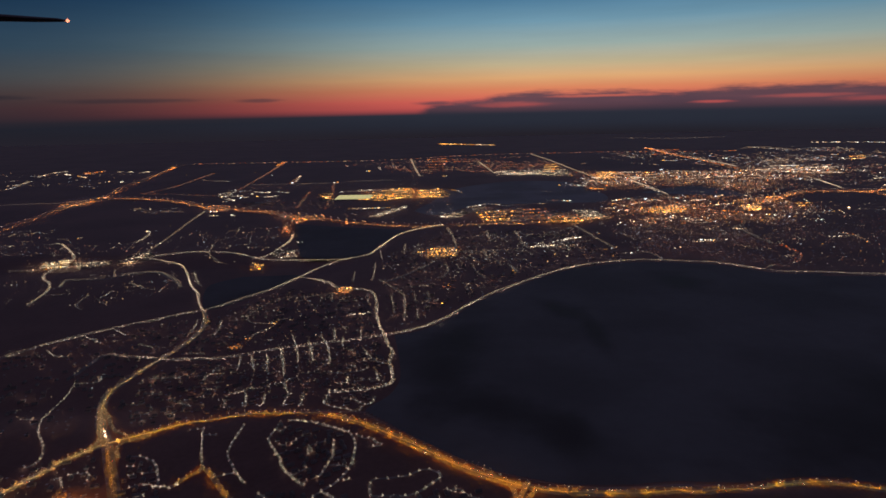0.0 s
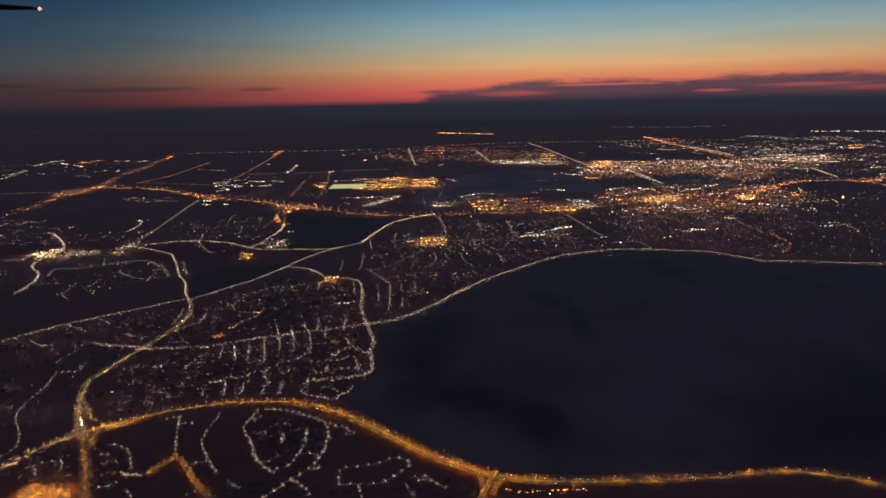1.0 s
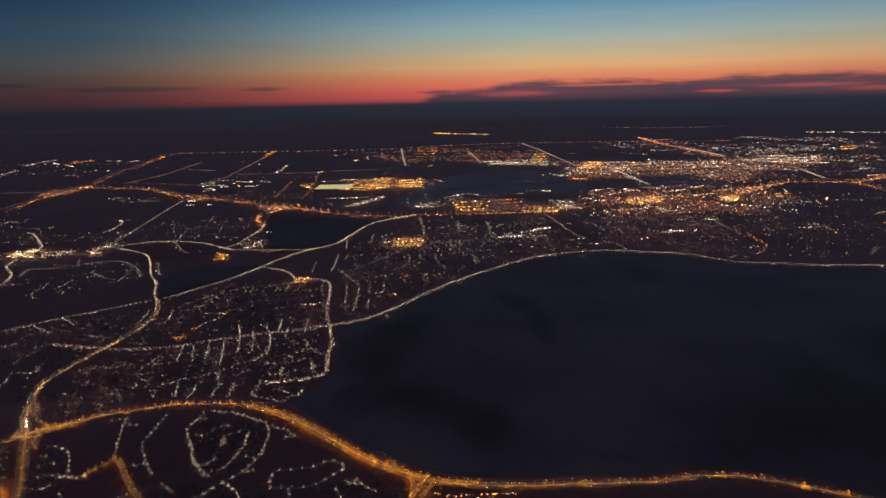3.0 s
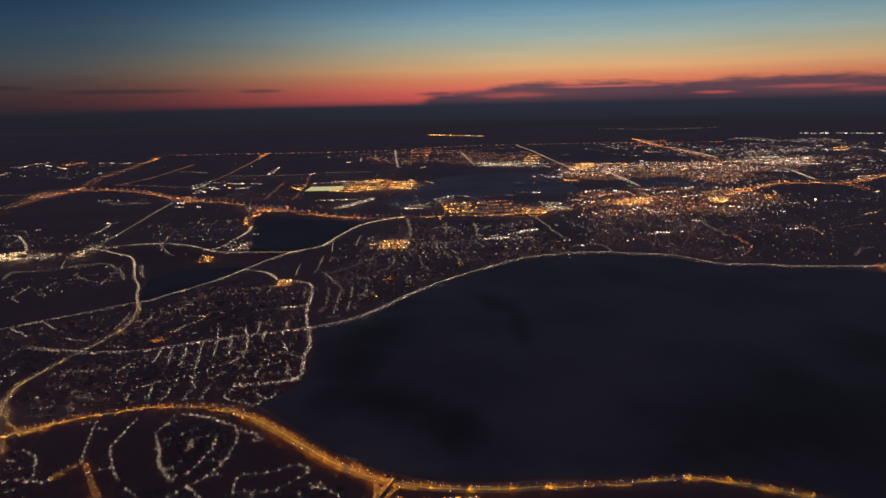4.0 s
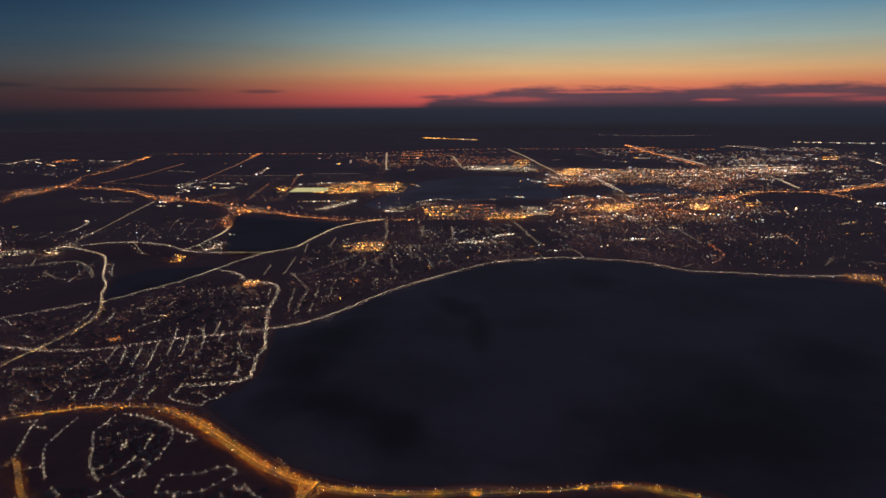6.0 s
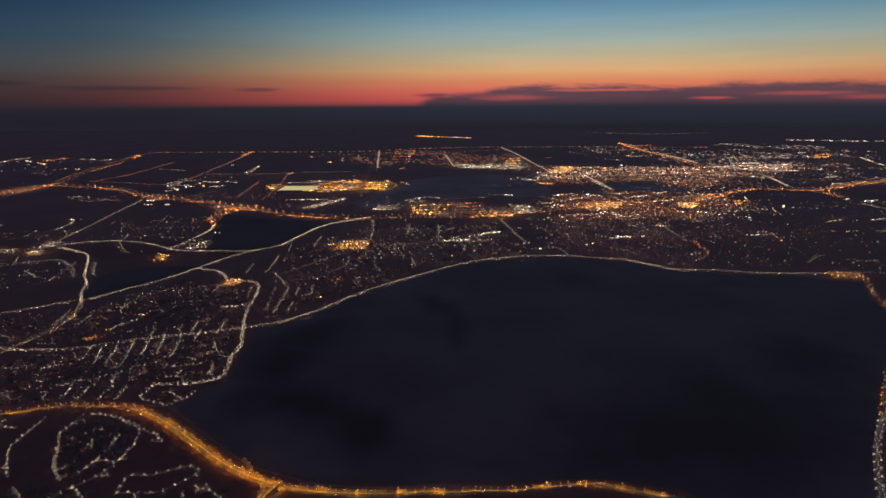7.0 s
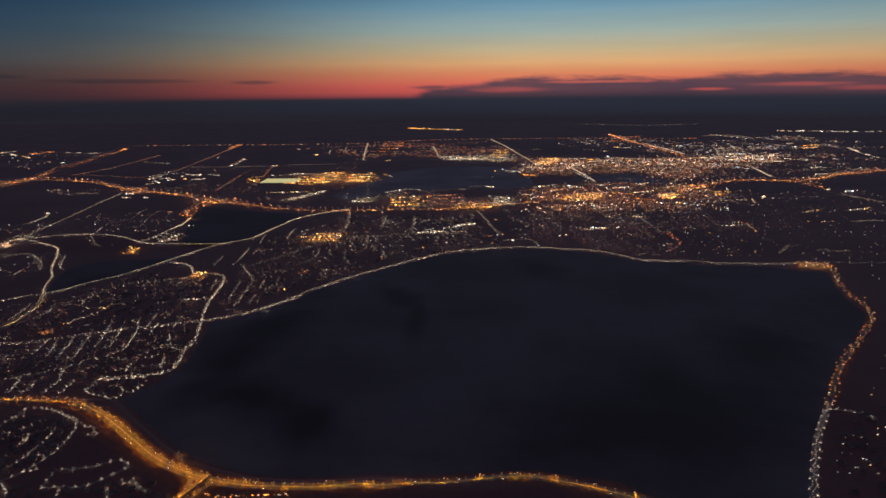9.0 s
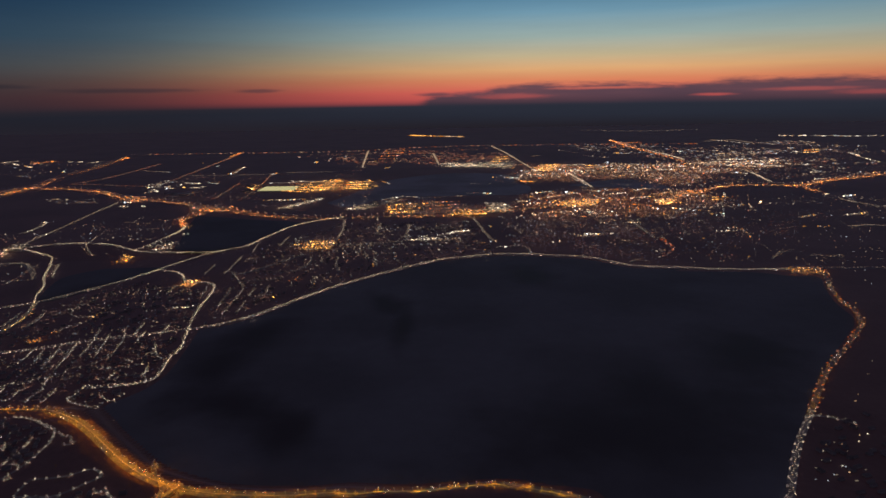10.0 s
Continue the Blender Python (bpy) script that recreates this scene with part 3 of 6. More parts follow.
lamp_row(SHORE_ROAD, "tan", 5, 1.3, "town road lamps", joined=True)
# the lit line of the road, made of glowing points
road_lights(SHORE_ROAD, "road", 2.8, 0.5, 0.17, "added pale glowing points in place of lit asphalt on the shore road", grow=0.0004)
EAST_SHORE_AVENUE = [(592.7, 777.5), (621.7, 775.8), (617.3, 749.9), (594.0, 697.0), (577.0, 646.8), (574.1, 623.1), (565.3, 599.7), (552.0, 575.0), (521.2, 537.9), (488.9, 501.7), (462.5, 469.7), (439.0, 436.8), (421.8, 411.8)]
road(EAST_SHORE_AVENUE, 4.2, "lakeside avenue under amber lamps")
lamp_row(EAST_SHORE_AVENUE, "sodium", 9, 1.9, "east shore lamps", joined=True)
road_lights(EAST_SHORE_AVENUE, "pink", 8, 1.7, 0.42, "amber and pink lamps along the shore avenue")
EAST_SHORE_DRIVE = [(421.8, 411.8), (410.6, 396.6), (395.6, 375.7), (381.7, 353.6), (370.1, 333.8), (360.9, 317.4), (349.3, 295.3)]
road(EAST_SHORE_DRIVE, 4.5, "lakeside drive under pale lamps")
lamp_row(EAST_SHORE_DRIVE, "warm", 5, 2.2, "east drive lamps")
# close glowing points stand in for the continuous glow on the road
road_lights(EAST_SHORE_DRIVE, "lane", 2.6, 0.5, 0.2, "added glowing points for the lit middle of the lakeside drive")
PENINSULA_STREET = [(-179.3, 841.5), (-153.9, 825.4), (-135.2, 803.0), (-119.0, 771.1), (-99.8, 756.4), (-85.9, 752.0), (-72.5, 734.1), (-64.9, 693.0), (-61.1, 652.4), (-54.4, 615.9), (-47.7, 590.7), (-42.6, 567.5), (-36.8, 545.9), (-37.3, 519.7), (-32.8, 495.5), (-32.8, 478.8), (-42.5, 470.7), (-54.7, 467.1), (-71.2, 464.7), (-77.3, 463.9)]
road(PENINSULA_STREET, 2.8, "lit town street")
lamp_row(PENINSULA_STREET, "tan", 6, 1.3, "street lamps", joined=True)
# glowing points added for the pale light on the street
road_lights(PENINSULA_STREET, "road", 3.6, 0.9, 0.2, "added pale glowing points in place of lit asphalt on the peninsula street", grow=0.0004)
NORTH_EXPRESSWAY = [(-806.2, 1110.8), (-820.1, 1250.0), (-827.7, 1350.6), (-858, 1505), (-859, 1579), (-860, 1715), (-918, 1927), (-953, 2153), (-1029, 2514), (-1071, 2700), (-1029, 2802)]
road(NORTH_EXPRESSWAY, 6.5, "freeway under amber lamps")
lamp_row(NORTH_EXPRESSWAY, "freeway", 20, 3.0, "freeway lamps", joined=True)
HORIZON_EXPRESSWAY = [(-1029, 2802), (-886, 2795), (-676, 2800), (-417, 2793), (-185, 2824), (52, 2959), (306, 3031), (558, 3029), (809, 3028), (991, 2969), (1280, 2953)]
road(HORIZON_EXPRESSWAY, 12.0, "far expressway")
road_lights(HORIZON_EXPRESSWAY, "pink", 24, 4.0, 0.45, "far amber lamps along the horizon expressway", grow=0.0005)
CENTRAL_FREEWAY = [(-842, 1679), (-730, 1651), (-637, 1596), (-529.8, 1486.8), (-452.0, 1441.9), (-378.7, 1399.5), (-304.0, 1336.5), (-225.8, 1284.4), (-151.5, 1223.3), (-64.9, 1183.0), (16.0, 1179.7), (86.9, 1189.4), (157.7, 1187.3), (231.1, 1203.2), (310.6, 1238.8), (384.3, 1277.7), (438.8, 1314.7), (515.5, 1343.1), (612.9, 1387.0), (682.7, 1438.9), (753.2, 1485.4), (774.0, 1495.3), (848, 1550), (969, 1531), (1053, 1567), (1180, 1671), (1310, 1724), (1427, 1741)]
road(CENTRAL_FREEWAY, 11.0, "freeway under amber lamps")
# low amber points added to carry the glow of the lit freeway
road_lights(CENTRAL_FREEWAY, "pink", 9, 4.0, 0.3, "added amber glowing points for the lit surface of the central freeway", height=1.0, grow=0.0003)
lamp_row(CENTRAL_FREEWAY, "freeway", 11, 6.0, "freeway lamps", joined=True)
WEST_BRANCH = [(-1114, 1577), (-1039, 1585), (-977, 1596), (-909, 1596)]
road(WEST_BRANCH, 5.0, "dimly lit road")
road_lights(WEST_BRANCH, "lane", 5, 1.0, 0.22, "faint lamps along the west branch", grow=0.00024, jitter=0.4)
MARKET_STREET = [(-441.9, 957.0), (-443.5, 1007.7), (-461.8, 1136.9), (-487.9, 1309.4), (-501.6, 1415.6)]
road(MARKET_STREET, 3.0, "narrow far road")
road_lights(MARKET_STREET, "lane", 4.5, 1.0, 0.26, "thin line of lamps along the market street", grow=0.00024, jitter=0.4)
AIRPORT_ROAD = [(-786, 1762), (-766, 1914), (-775, 2069), (-796, 2331)]
road(AIRPORT_ROAD, 5.0, "dimly lit road")
road_lights(AIRPORT_ROAD, "pink", 9, 1.0, 0.26, "faint lamps along the airport road", grow=0.00024, jitter=0.4)
TERMINAL_ROAD = [(-794, 1763), (-693, 1735), (-606, 1698), (-545, 1689)]
road(TERMINAL_ROAD, 5.0, "dimly lit road")
road_lights(TERMINAL_ROAD, "pink", 9, 1.0, 0.26, "faint lamps along the terminal road", grow=0.00024, jitter=0.4)
QUARRY_ROAD = [(-547, 1810), (-567, 2013), (-593, 2267), (-632, 2620), (-659, 2826)]
road(QUARRY_ROAD, 5.0, "dimly lit road")
road_lights(QUARRY_ROAD, "pink", 9, 1.0, 0.26, "faint lamps along the quarry road", grow=0.00024, jitter=0.4)
DEPOT_LANE = [(-448, 1975), (-459, 2182)]
road(DEPOT_LANE, 5.0, "dimly lit road")
road_lights(DEPOT_LANE, "pink", 9, 1.0, 0.26, "faint lamps along the depot lane", grow=0.00024, jitter=0.4)
AIRFIELD_EDGE = [(-544, 1933), (-445, 1930), (-316, 1936)]
road(AIRFIELD_EDGE, 5.0, "dimly lit road")
road_lights(AIRFIELD_EDGE, "lane", 5, 1.0, 0.22, "faint lamps along the airfield edge", grow=0.00024, jitter=0.4)
AIRFIELD_EDGE_B = [(-273, 1974), (-206, 1977), (-140, 1980)]
road(AIRFIELD_EDGE_B, 5.0, "dimly lit road")
road_lights(AIRFIELD_EDGE_B, "lane", 5, 1.0, 0.22, "faint lamps along the airfield edge b", grow=0.00024, jitter=0.4)
WORKS_LANE = [(-310.2, 1439.5), (-326, 1580), (-341, 1726)]
road(WORKS_LANE, 5.0, "dimly lit road")
road_lights(WORKS_LANE, "pink", 9, 1.0, 0.26, "faint lamps along the works lane", grow=0.00024, jitter=0.4)
WORKS_AVENUE = [(-246.7, 1414.3), (-260, 1551), (-282, 1740), (-311, 1935)]
road(WORKS_AVENUE, 4.0, "road under orange lamps")
road_lights(WORKS_AVENUE, "pink", 9, 1.0, 0.22, "orange lamps along the works avenue", grow=0.00022)
CURLING_ROAD = [(-248.3, 1114.5), (-269.2, 1148.7), (-278.4, 1207.2), (-266.3, 1269.1)]
road(CURLING_ROAD, 5.0, "road under orange lamps")
lamp_row(CURLING_ROAD, "freeway", 12, 3.6, "road lamps", joined=True)
road_lights(CURLING_ROAD, "orange", 16, 2.0, 0.3, "orange lamps along the curling road", grow=0.0004)
BAY_STREET = [(-260.2, 945.4), (-247.1, 973.3), (-243.8, 1010.2), (-241.0, 1064.1), (-248.3, 1114.5)]
road(BAY_STREET, 2.8, "lit town street")
lamp_row(BAY_STREET, "tan", 6, 1.3, "street lamps", joined=True)
# added glow points for the lit street surface
road_lights(BAY_STREET, "road", 3.6, 0.9, 0.2, "added pale glowing points in place of lit asphalt on the bay street", grow=0.0004)
BAY_ROAD = [(-424.4, 964.4), (-390.3, 983.8), (-349.0, 987.5), (-302.0, 974.1), (-260.2, 945.4), (-233.1, 935.5), (-175.7, 931.8), (-126.2, 925.5)]
road(BAY_ROAD, 2.8, "lit town street")
lamp_row(BAY_ROAD, "tan", 6, 1.3, "street lamps", joined=True)
# glowing points in place of lamplight on this road
road_lights(BAY_ROAD, "road", 3.6, 0.9, 0.2, "added pale glowing points in place of lit asphalt on the bay road", grow=0.0004)
DIAGONAL_STREET = [(233.9, 1160.6), (241.0, 1093.6), (247.8, 1015.2), (254.9, 958.9)]
road(DIAGONAL_STREET, 3.0, "narrow far road")
road_lights(DIAGONAL_STREET, "lane", 4.5, 1.0, 0.26, "thin line of lamps along the diagonal street", grow=0.00024, jitter=0.4)
STATION_STREET = [(-130, 2809), (-94, 2370), (-70, 2102)]
road(STATION_STREET, 3.0, "narrow far road")
road_lights(STATION_STREET, "lane", 4.5, 1.0, 0.26, "thin line of lamps along the station street", grow=0.00024, jitter=0.4)
CHAPEL_STREET = [(143, 2616), (157, 2357), (167, 2145)]
road(CHAPEL_STREET, 3.0, "narrow far road")
road_lights(CHAPEL_STREET, "lane", 4.5, 1.0, 0.26, "thin line of lamps along the chapel street", grow=0.00024, jitter=0.4)
CAPITAL_AVENUE = [(391, 3004), (416, 2660), (430, 2293), (444, 1947)]
road(CAPITAL_AVENUE, 3.0, "narrow far road")
road_lights(CAPITAL_AVENUE, "lane", 4.5, 1.0, 0.26, "thin line of lamps along the capital avenue", grow=0.00024, jitter=0.4)
FAR_AVENUE = [(981, 3276), (958, 2865), (951, 2405), (937, 2132)]
road(FAR_AVENUE, 5.0, "road under orange lamps")
lamp_row(FAR_AVENUE, "freeway", 12, 3.6, "road lamps", joined=True)
road_lights(FAR_AVENUE, "orange", 16, 2.0, 0.3, "orange lamps along the far avenue", grow=0.0004)
MALL_STREET = [(11.2, 1157.0), (21.3, 1076.2), (25.9, 984.6)]
road(MALL_STREET, 3.0, "narrow far road")
road_lights(MALL_STREET, "lane", 4.5, 1.0, 0.26, "thin line of lamps along the mall street", grow=0.00024, jitter=0.4)
GROVE_STREET = [(25.8, 952.2), (75.0, 951.7), (117.0, 963.7), (143.0, 973.5), (200.6, 968.1)]
road(GROVE_STREET, 5.0, "dimly lit road")
road_lights(GROVE_STREET, "lane", 5, 1.0, 0.22, "faint lamps along the grove street", grow=0.00024, jitter=0.4)
SCHOOL_STREET = [(-5.1, 892.3), (-38.7, 824.6), (-57.2, 794.5), (-70.5, 790.0)]
road(SCHOOL_STREET, 5.0, "dimly lit road")
road_lights(SCHOOL_STREET, "lane", 5, 1.0, 0.22, "faint lamps along the school street", grow=0.00024, jitter=0.4)
ORCHARD_STREET = [(493.9, 1108.4), (491.6, 1027.3), (491.2, 969.3)]
road(ORCHARD_STREET, 3.0, "narrow far road")
road_lights(ORCHARD_STREET, "lane", 4.5, 1.0, 0.26, "thin line of lamps along the orchard street", grow=0.00024, jitter=0.4)
ORCHARD_HOOK = [(497.4, 956.2), (493.2, 898.4), (482.8, 874.4), (465.1, 849.0)]
road(ORCHARD_HOOK, 5.0, "road under reddish lamps")
road_lights(ORCHARD_HOOK, "red", 8, 1.4, 0.42, "reddish lamps along the orchard hook")
CREEK_ROAD = [(-143.0, 341.0), (-140.3, 348.4), (-135.6, 352.9), (-133.8, 358.4), (-126.3, 350.1), (-115.5, 334.3), (-106.5, 322.5), (-95.1, 309.8)]
road(CREEK_ROAD, 3.4, "suburban road under amber lamps")
lamp_row(CREEK_ROAD, "sodium", 4, 1.5, "suburban amber lamps")
CREEK_LANE = [(-134.3, 359.7), (-140.4, 374.3), (-145.2, 389.1), (-151.8, 409.7)]
road(CREEK_LANE, 1.8, "residential street")
lamp_row(CREEK_LANE, "warm", 6, 0.6, "residential lamps")
CREEK_COURT = [(-184.3, 374.4), (-177.3, 374.2), (-167.0, 367.7), (-159.5, 355.9), (-153.6, 341.7), (-157.4, 339.5), (-143.0, 341.0)]
road(CREEK_COURT, 1.8, "residential street")
lamp_row(CREEK_COURT, "warm", 6, 0.6, "residential lamps")
HOLLOW_LANE = [(-125.5, 412.3), (-125.7, 389.2), (-124.3, 374.0), (-118.3, 362.0), (-110.3, 348.5), (-103.8, 339.0)]
road(HOLLOW_LANE, 1.8, "residential street")
lamp_row(HOLLOW_LANE, "warm", 6, 0.6, "residential lamps")
GARDEN_LOOP = [(-101.2, 413.9), (-102.0, 403.4), (-103.4, 390.4), (-97.7, 378.4), (-90.0, 363.6), (-86.2, 352.8), (-79.9, 343.0), (-73.6, 334.1), (-67.6, 327.9)]
road(GARDEN_LOOP, 1.8, "residential street")
lamp_row(GARDEN_LOOP, "warm", 6, 0.6, "residential lamps")
GARDEN_CRESCENT = [(-95.5, 413.8), (-82.7, 408.6), (-66.8, 396.0), (-52.2, 385.5), (-45.4, 369.1), (-44.4, 355.4), (-44.7, 344.1), (-47.4, 333.1), (-51.8, 324.6), (-56.8, 319.8), (-61.3, 313.2), (-68.2, 305.9)]
road(GARDEN_CRESCENT, 1.8, "residential street")
lamp_row(GARDEN_CRESCENT, "warm", 6, 0.6, "residential lamps")
MEADOW_LOOP = [(-29.9, 310.9), (-31.4, 320.7), (-30.5, 326.6), (-20.1, 326.9), (-12.6, 328.1), (-6.8, 331.3), (-1.7, 333.5), (6.7, 326.8), (2.3, 320.1), (-3.7, 312.5), (-10.6, 308.8), (-21.0, 310.2), (-29.9, 310.9)]
road(MEADOW_LOOP, 1.8, "residential street")
lamp_row(MEADOW_LOOP, "warm", 6, 0.6, "residential lamps")
MEADOW_LANE = [(11.0, 311.0), (14.4, 314.7), (19.2, 308.4), (25.5, 303.8)]
road(MEADOW_LANE, 1.8, "residential street")
lamp_row(MEADOW_LANE, "warm", 6, 0.6, "residential lamps")
WEST_LANE = [(-288.6, 504.0), (-281.7, 476.6), (-277.6, 445.5), (-264.7, 414.9), (-245.9, 389.2), (-238.2, 371.4), (-241.3, 362.9)]
road(WEST_LANE, 1.8, "residential street")
lamp_row(WEST_LANE, "warm", 6, 0.6, "residential lamps", joined=True)
VALLEY_ROAD = [(-467.3, 732.6), (-478.4, 788.6), (-497.8, 830.5), (-526.7, 865.0), (-539.5, 903.2), (-541.4, 941.4), (-538.6, 963.3), (-569.3, 1010.9), (-613.4, 1068.0)]
road(VALLEY_ROAD, 2.8, "lit town street")
lamp_row(VALLEY_ROAD, "tan", 6, 1.3, "street lamps", joined=True)
# added points glow as the lit surface of the road
road_lights(VALLEY_ROAD, "road", 3.6, 0.9, 0.2, "added pale glowing points in place of lit asphalt on the valley road", grow=0.0004)
VALLEY_ROW = [(-476.4, 815.0), (-485.5, 849.9), (-442.3, 852.6), (-391.4, 889.1), (-344.8, 842.2), (-318.2, 803.6)]
road(VALLEY_ROW, 5.0, "dimly lit road")
road_lights(VALLEY_ROW, "lane", 5, 1.0, 0.22, "faint lamps along the valley row", grow=0.00024, jitter=0.4)
PARK_LANE = [(-298.9, 522.1), (-298.5, 547.4), (-298.0, 565.1), (-292.4, 569.0)]
road(PARK_LANE, 5.0, "dimly lit road")
road_lights(PARK_LANE, "lane", 5, 1.0, 0.22, "faint lamps along the park lane", grow=0.00024, jitter=0.4)
MILL_STREET = [(-89.6, 654.1), (-75.9, 659.1), (-61.5, 660.1)]
road(MILL_STREET, 1.8, "residential street")
lamp_row(MILL_STREET, "warm", 6, 0.6, "residential lamps", joined=True)
EAST_HOOK = [(807.5, 1031.4), (846.3, 1037.9), (887.1, 1020.4)]
road(EAST_HOOK, 5.0, "dimly lit road")
road_lights(EAST_HOOK, "lane", 5, 1.0, 0.22, "faint lamps along the east hook", grow=0.00024, jitter=0.4)
PLAIN_ROW = [(1877, 3458), (1981, 3414), (2176, 3332), (2317, 3329)]
road(PLAIN_ROW, 5.0, "far lit road")
road_lights(PLAIN_ROW, "cream", 26, 4.0, 0.5, "lights along the plain row", grow=0.0005, jitter=0.6)
PLAIN_LINE = [(1365, 3093), (1507, 3180), (1524, 2952)]
road(PLAIN_LINE, 5.0, "dimly lit road")
road_lights(PLAIN_LINE, "lane", 5, 1.0, 0.22, "faint lamps along the plain line", grow=0.00024, jitter=0.4)
PLAIN_STREAK = [(1084, 4391), (1375, 4167), (1746, 4234)]
road(PLAIN_STREAK, 5.0, "dimly lit road")
road_lights(PLAIN_STREAK, "lane", 22, 3.0, 0.3, "faint lamps along the plain streak", grow=0.0003, jitter=0.7)
WEST_ROW = [(-1296, 1882), (-1264, 1930), (-1290, 2036), (-1341, 2175)]
road(WEST_ROW, 5.0, "far lit road")
road_lights(WEST_ROW, "dim", 18, 2.0, 0.5, "lights along the west row", grow=0.0005)
WEST_LINE = [(-1426, 2380), (-1436, 2467), (-1430, 2556)]
road(WEST_LINE, 5.0, "dimly lit road")
road_lights(WEST_LINE, "lane", 5, 1.0, 0.22, "faint lamps along the west line", grow=0.00024, jitter=0.4)
WEST_AMBER = [(-1307, 2439), (-1286, 2479), (-1265, 2520)]
road(WEST_AMBER, 5.0, "road under orange lamps")
lamp_row(WEST_AMBER, "freeway", 12, 3.6, "road lamps", joined=True)
road_lights(WEST_AMBER, "orange", 16, 2.0, 0.3, "orange lamps along the west amber", grow=0.0004)
RAMP_ROAD = [(41.8, 286.6), (44.6, 298.4), (47.4, 306.9), (50.3, 315.3)]
road(RAMP_ROAD, 3.4, "suburban road under amber lamps")
lamp_row(RAMP_ROAD, "sodium", 4, 1.5, "suburban amber lamps")
for slip in ([(21.6, 355.8), (33.2, 328.5), (40.2, 320.8), (43.7, 311.8), (43.7, 298.3)], [(77.6, 312.4), (65.5, 313.7), (56.1, 312), (51.2, 306.3), (48.5, 297.9)]):
    road(slip, 2.8, "slip road between the highway and a bridge")
    lamp_row(slip, "sodium", 4, 1.2, "slip road lamps", joined=True)
EAST_FREEWAY = [(594.7, 1311.5), (642.3, 1354.9), (690.3, 1409.7), (773.6, 1486.0), (847, 1541), (915, 1547), (968, 1524), (980.1, 1475.2), (977.6, 1421.1)]
road(EAST_FREEWAY, 11.0, "freeway under amber lamps")
# added amber points, in place of lamplight on the paving
road_lights(EAST_FREEWAY, "pink", 9, 4.0, 0.3, "added amber glowing points for the lit surface of the east freeway", height=1.0, grow=0.0003)
lamp_row(EAST_FREEWAY, "freeway", 11, 6.0, "freeway lamps", joined=True)
EAST_PARKWAY = [(974, 1524), (1027, 1552), (1100, 1612), (1165, 1642), (1226, 1674), (1308, 1719), (1443, 1763)]
road(EAST_PARKWAY, 11.0, "freeway under amber lamps")
# amber points glow here for the lit parkway surface
road_lights(EAST_PARKWAY, "pink", 9, 4.0, 0.3, "added amber glowing points for the lit surface of the east parkway", height=1.0, grow=0.0003)
lamp_row(EAST_PARKWAY, "freeway", 11, 6.0, "freeway lamps", joined=True)
EAST_LINK = [(962.4, 1316.8), (962.8, 1280.3), (969.4, 1238.7), (977.5, 1205.9), (992.6, 1150.8)]
road(EAST_LINK, 5.0, "dimly lit road")
road_lights(EAST_LINK, "lane", 5, 1.0, 0.22, "faint lamps along the east link", grow=0.00024, jitter=0.4)
EAST_LANE = [(816.9, 1028.5), (846.7, 1041.4), (865.0, 1031.3), (906.3, 1025.2)]
road(EAST_LANE, 5.0, "dimly lit road")
road_lights(EAST_LANE, "lane", 5, 1.0, 0.22, "faint lamps along the east lane", grow=0.00024, jitter=0.4)
PLAIN_LANE = [(630.9, 780.2), (655.7, 776.9), (700.2, 775.6), (743.5, 769.1)]
road(PLAIN_LANE, 5.0, "dimly lit road")
road_lights(PLAIN_LANE, "lane", 5, 1.0, 0.22, "faint lamps along the plain lane", grow=0.00024, jitter=0.4)


# narrow streets, quarter by quarter
GARDEN_LANES = [[(-159.9, 408.2), (-151.8, 411.6)], [(-149.5, 400.9), (-139.8, 399.8)], [(-180.3, 362.9), (-176.9, 362.8)], [(-174.8, 352), (-172.1, 353.1)], [(-167.7, 354.2), (-160.1, 355.9)], [(-168.7, 339.9), (-166, 340.9)], [(-161.7, 342), (-158.8, 342.5)], [(-164.3, 328), (-159.8, 328.4), (-157, 332.1)], [(-156.3, 340.7), (-144, 338.2), (-142, 340.9)], [(-146.7, 323.5), (-142.6, 317.9)], [(-213.2, 350.1), (-207.8, 342.2)], [(-210.8, 354.3), (-200.1, 355.9), (-196.5, 347.8)], [(-123.3, 346.8), (-117.7, 349.3), (-113.3, 350.7)], [(-111.9, 316.7), (-108.2, 319)], [(-100.9, 403.2), (-96.9, 398.2), (-95.7, 403.3)], [(-93.8, 380.7), (-89.7, 378.7)], [(-86.4, 379.8), (-82.7, 385.9), (-75.8, 387.5)], [(-93.7, 368.1), (-87.2, 369.5), (-80.6, 370.9)]]
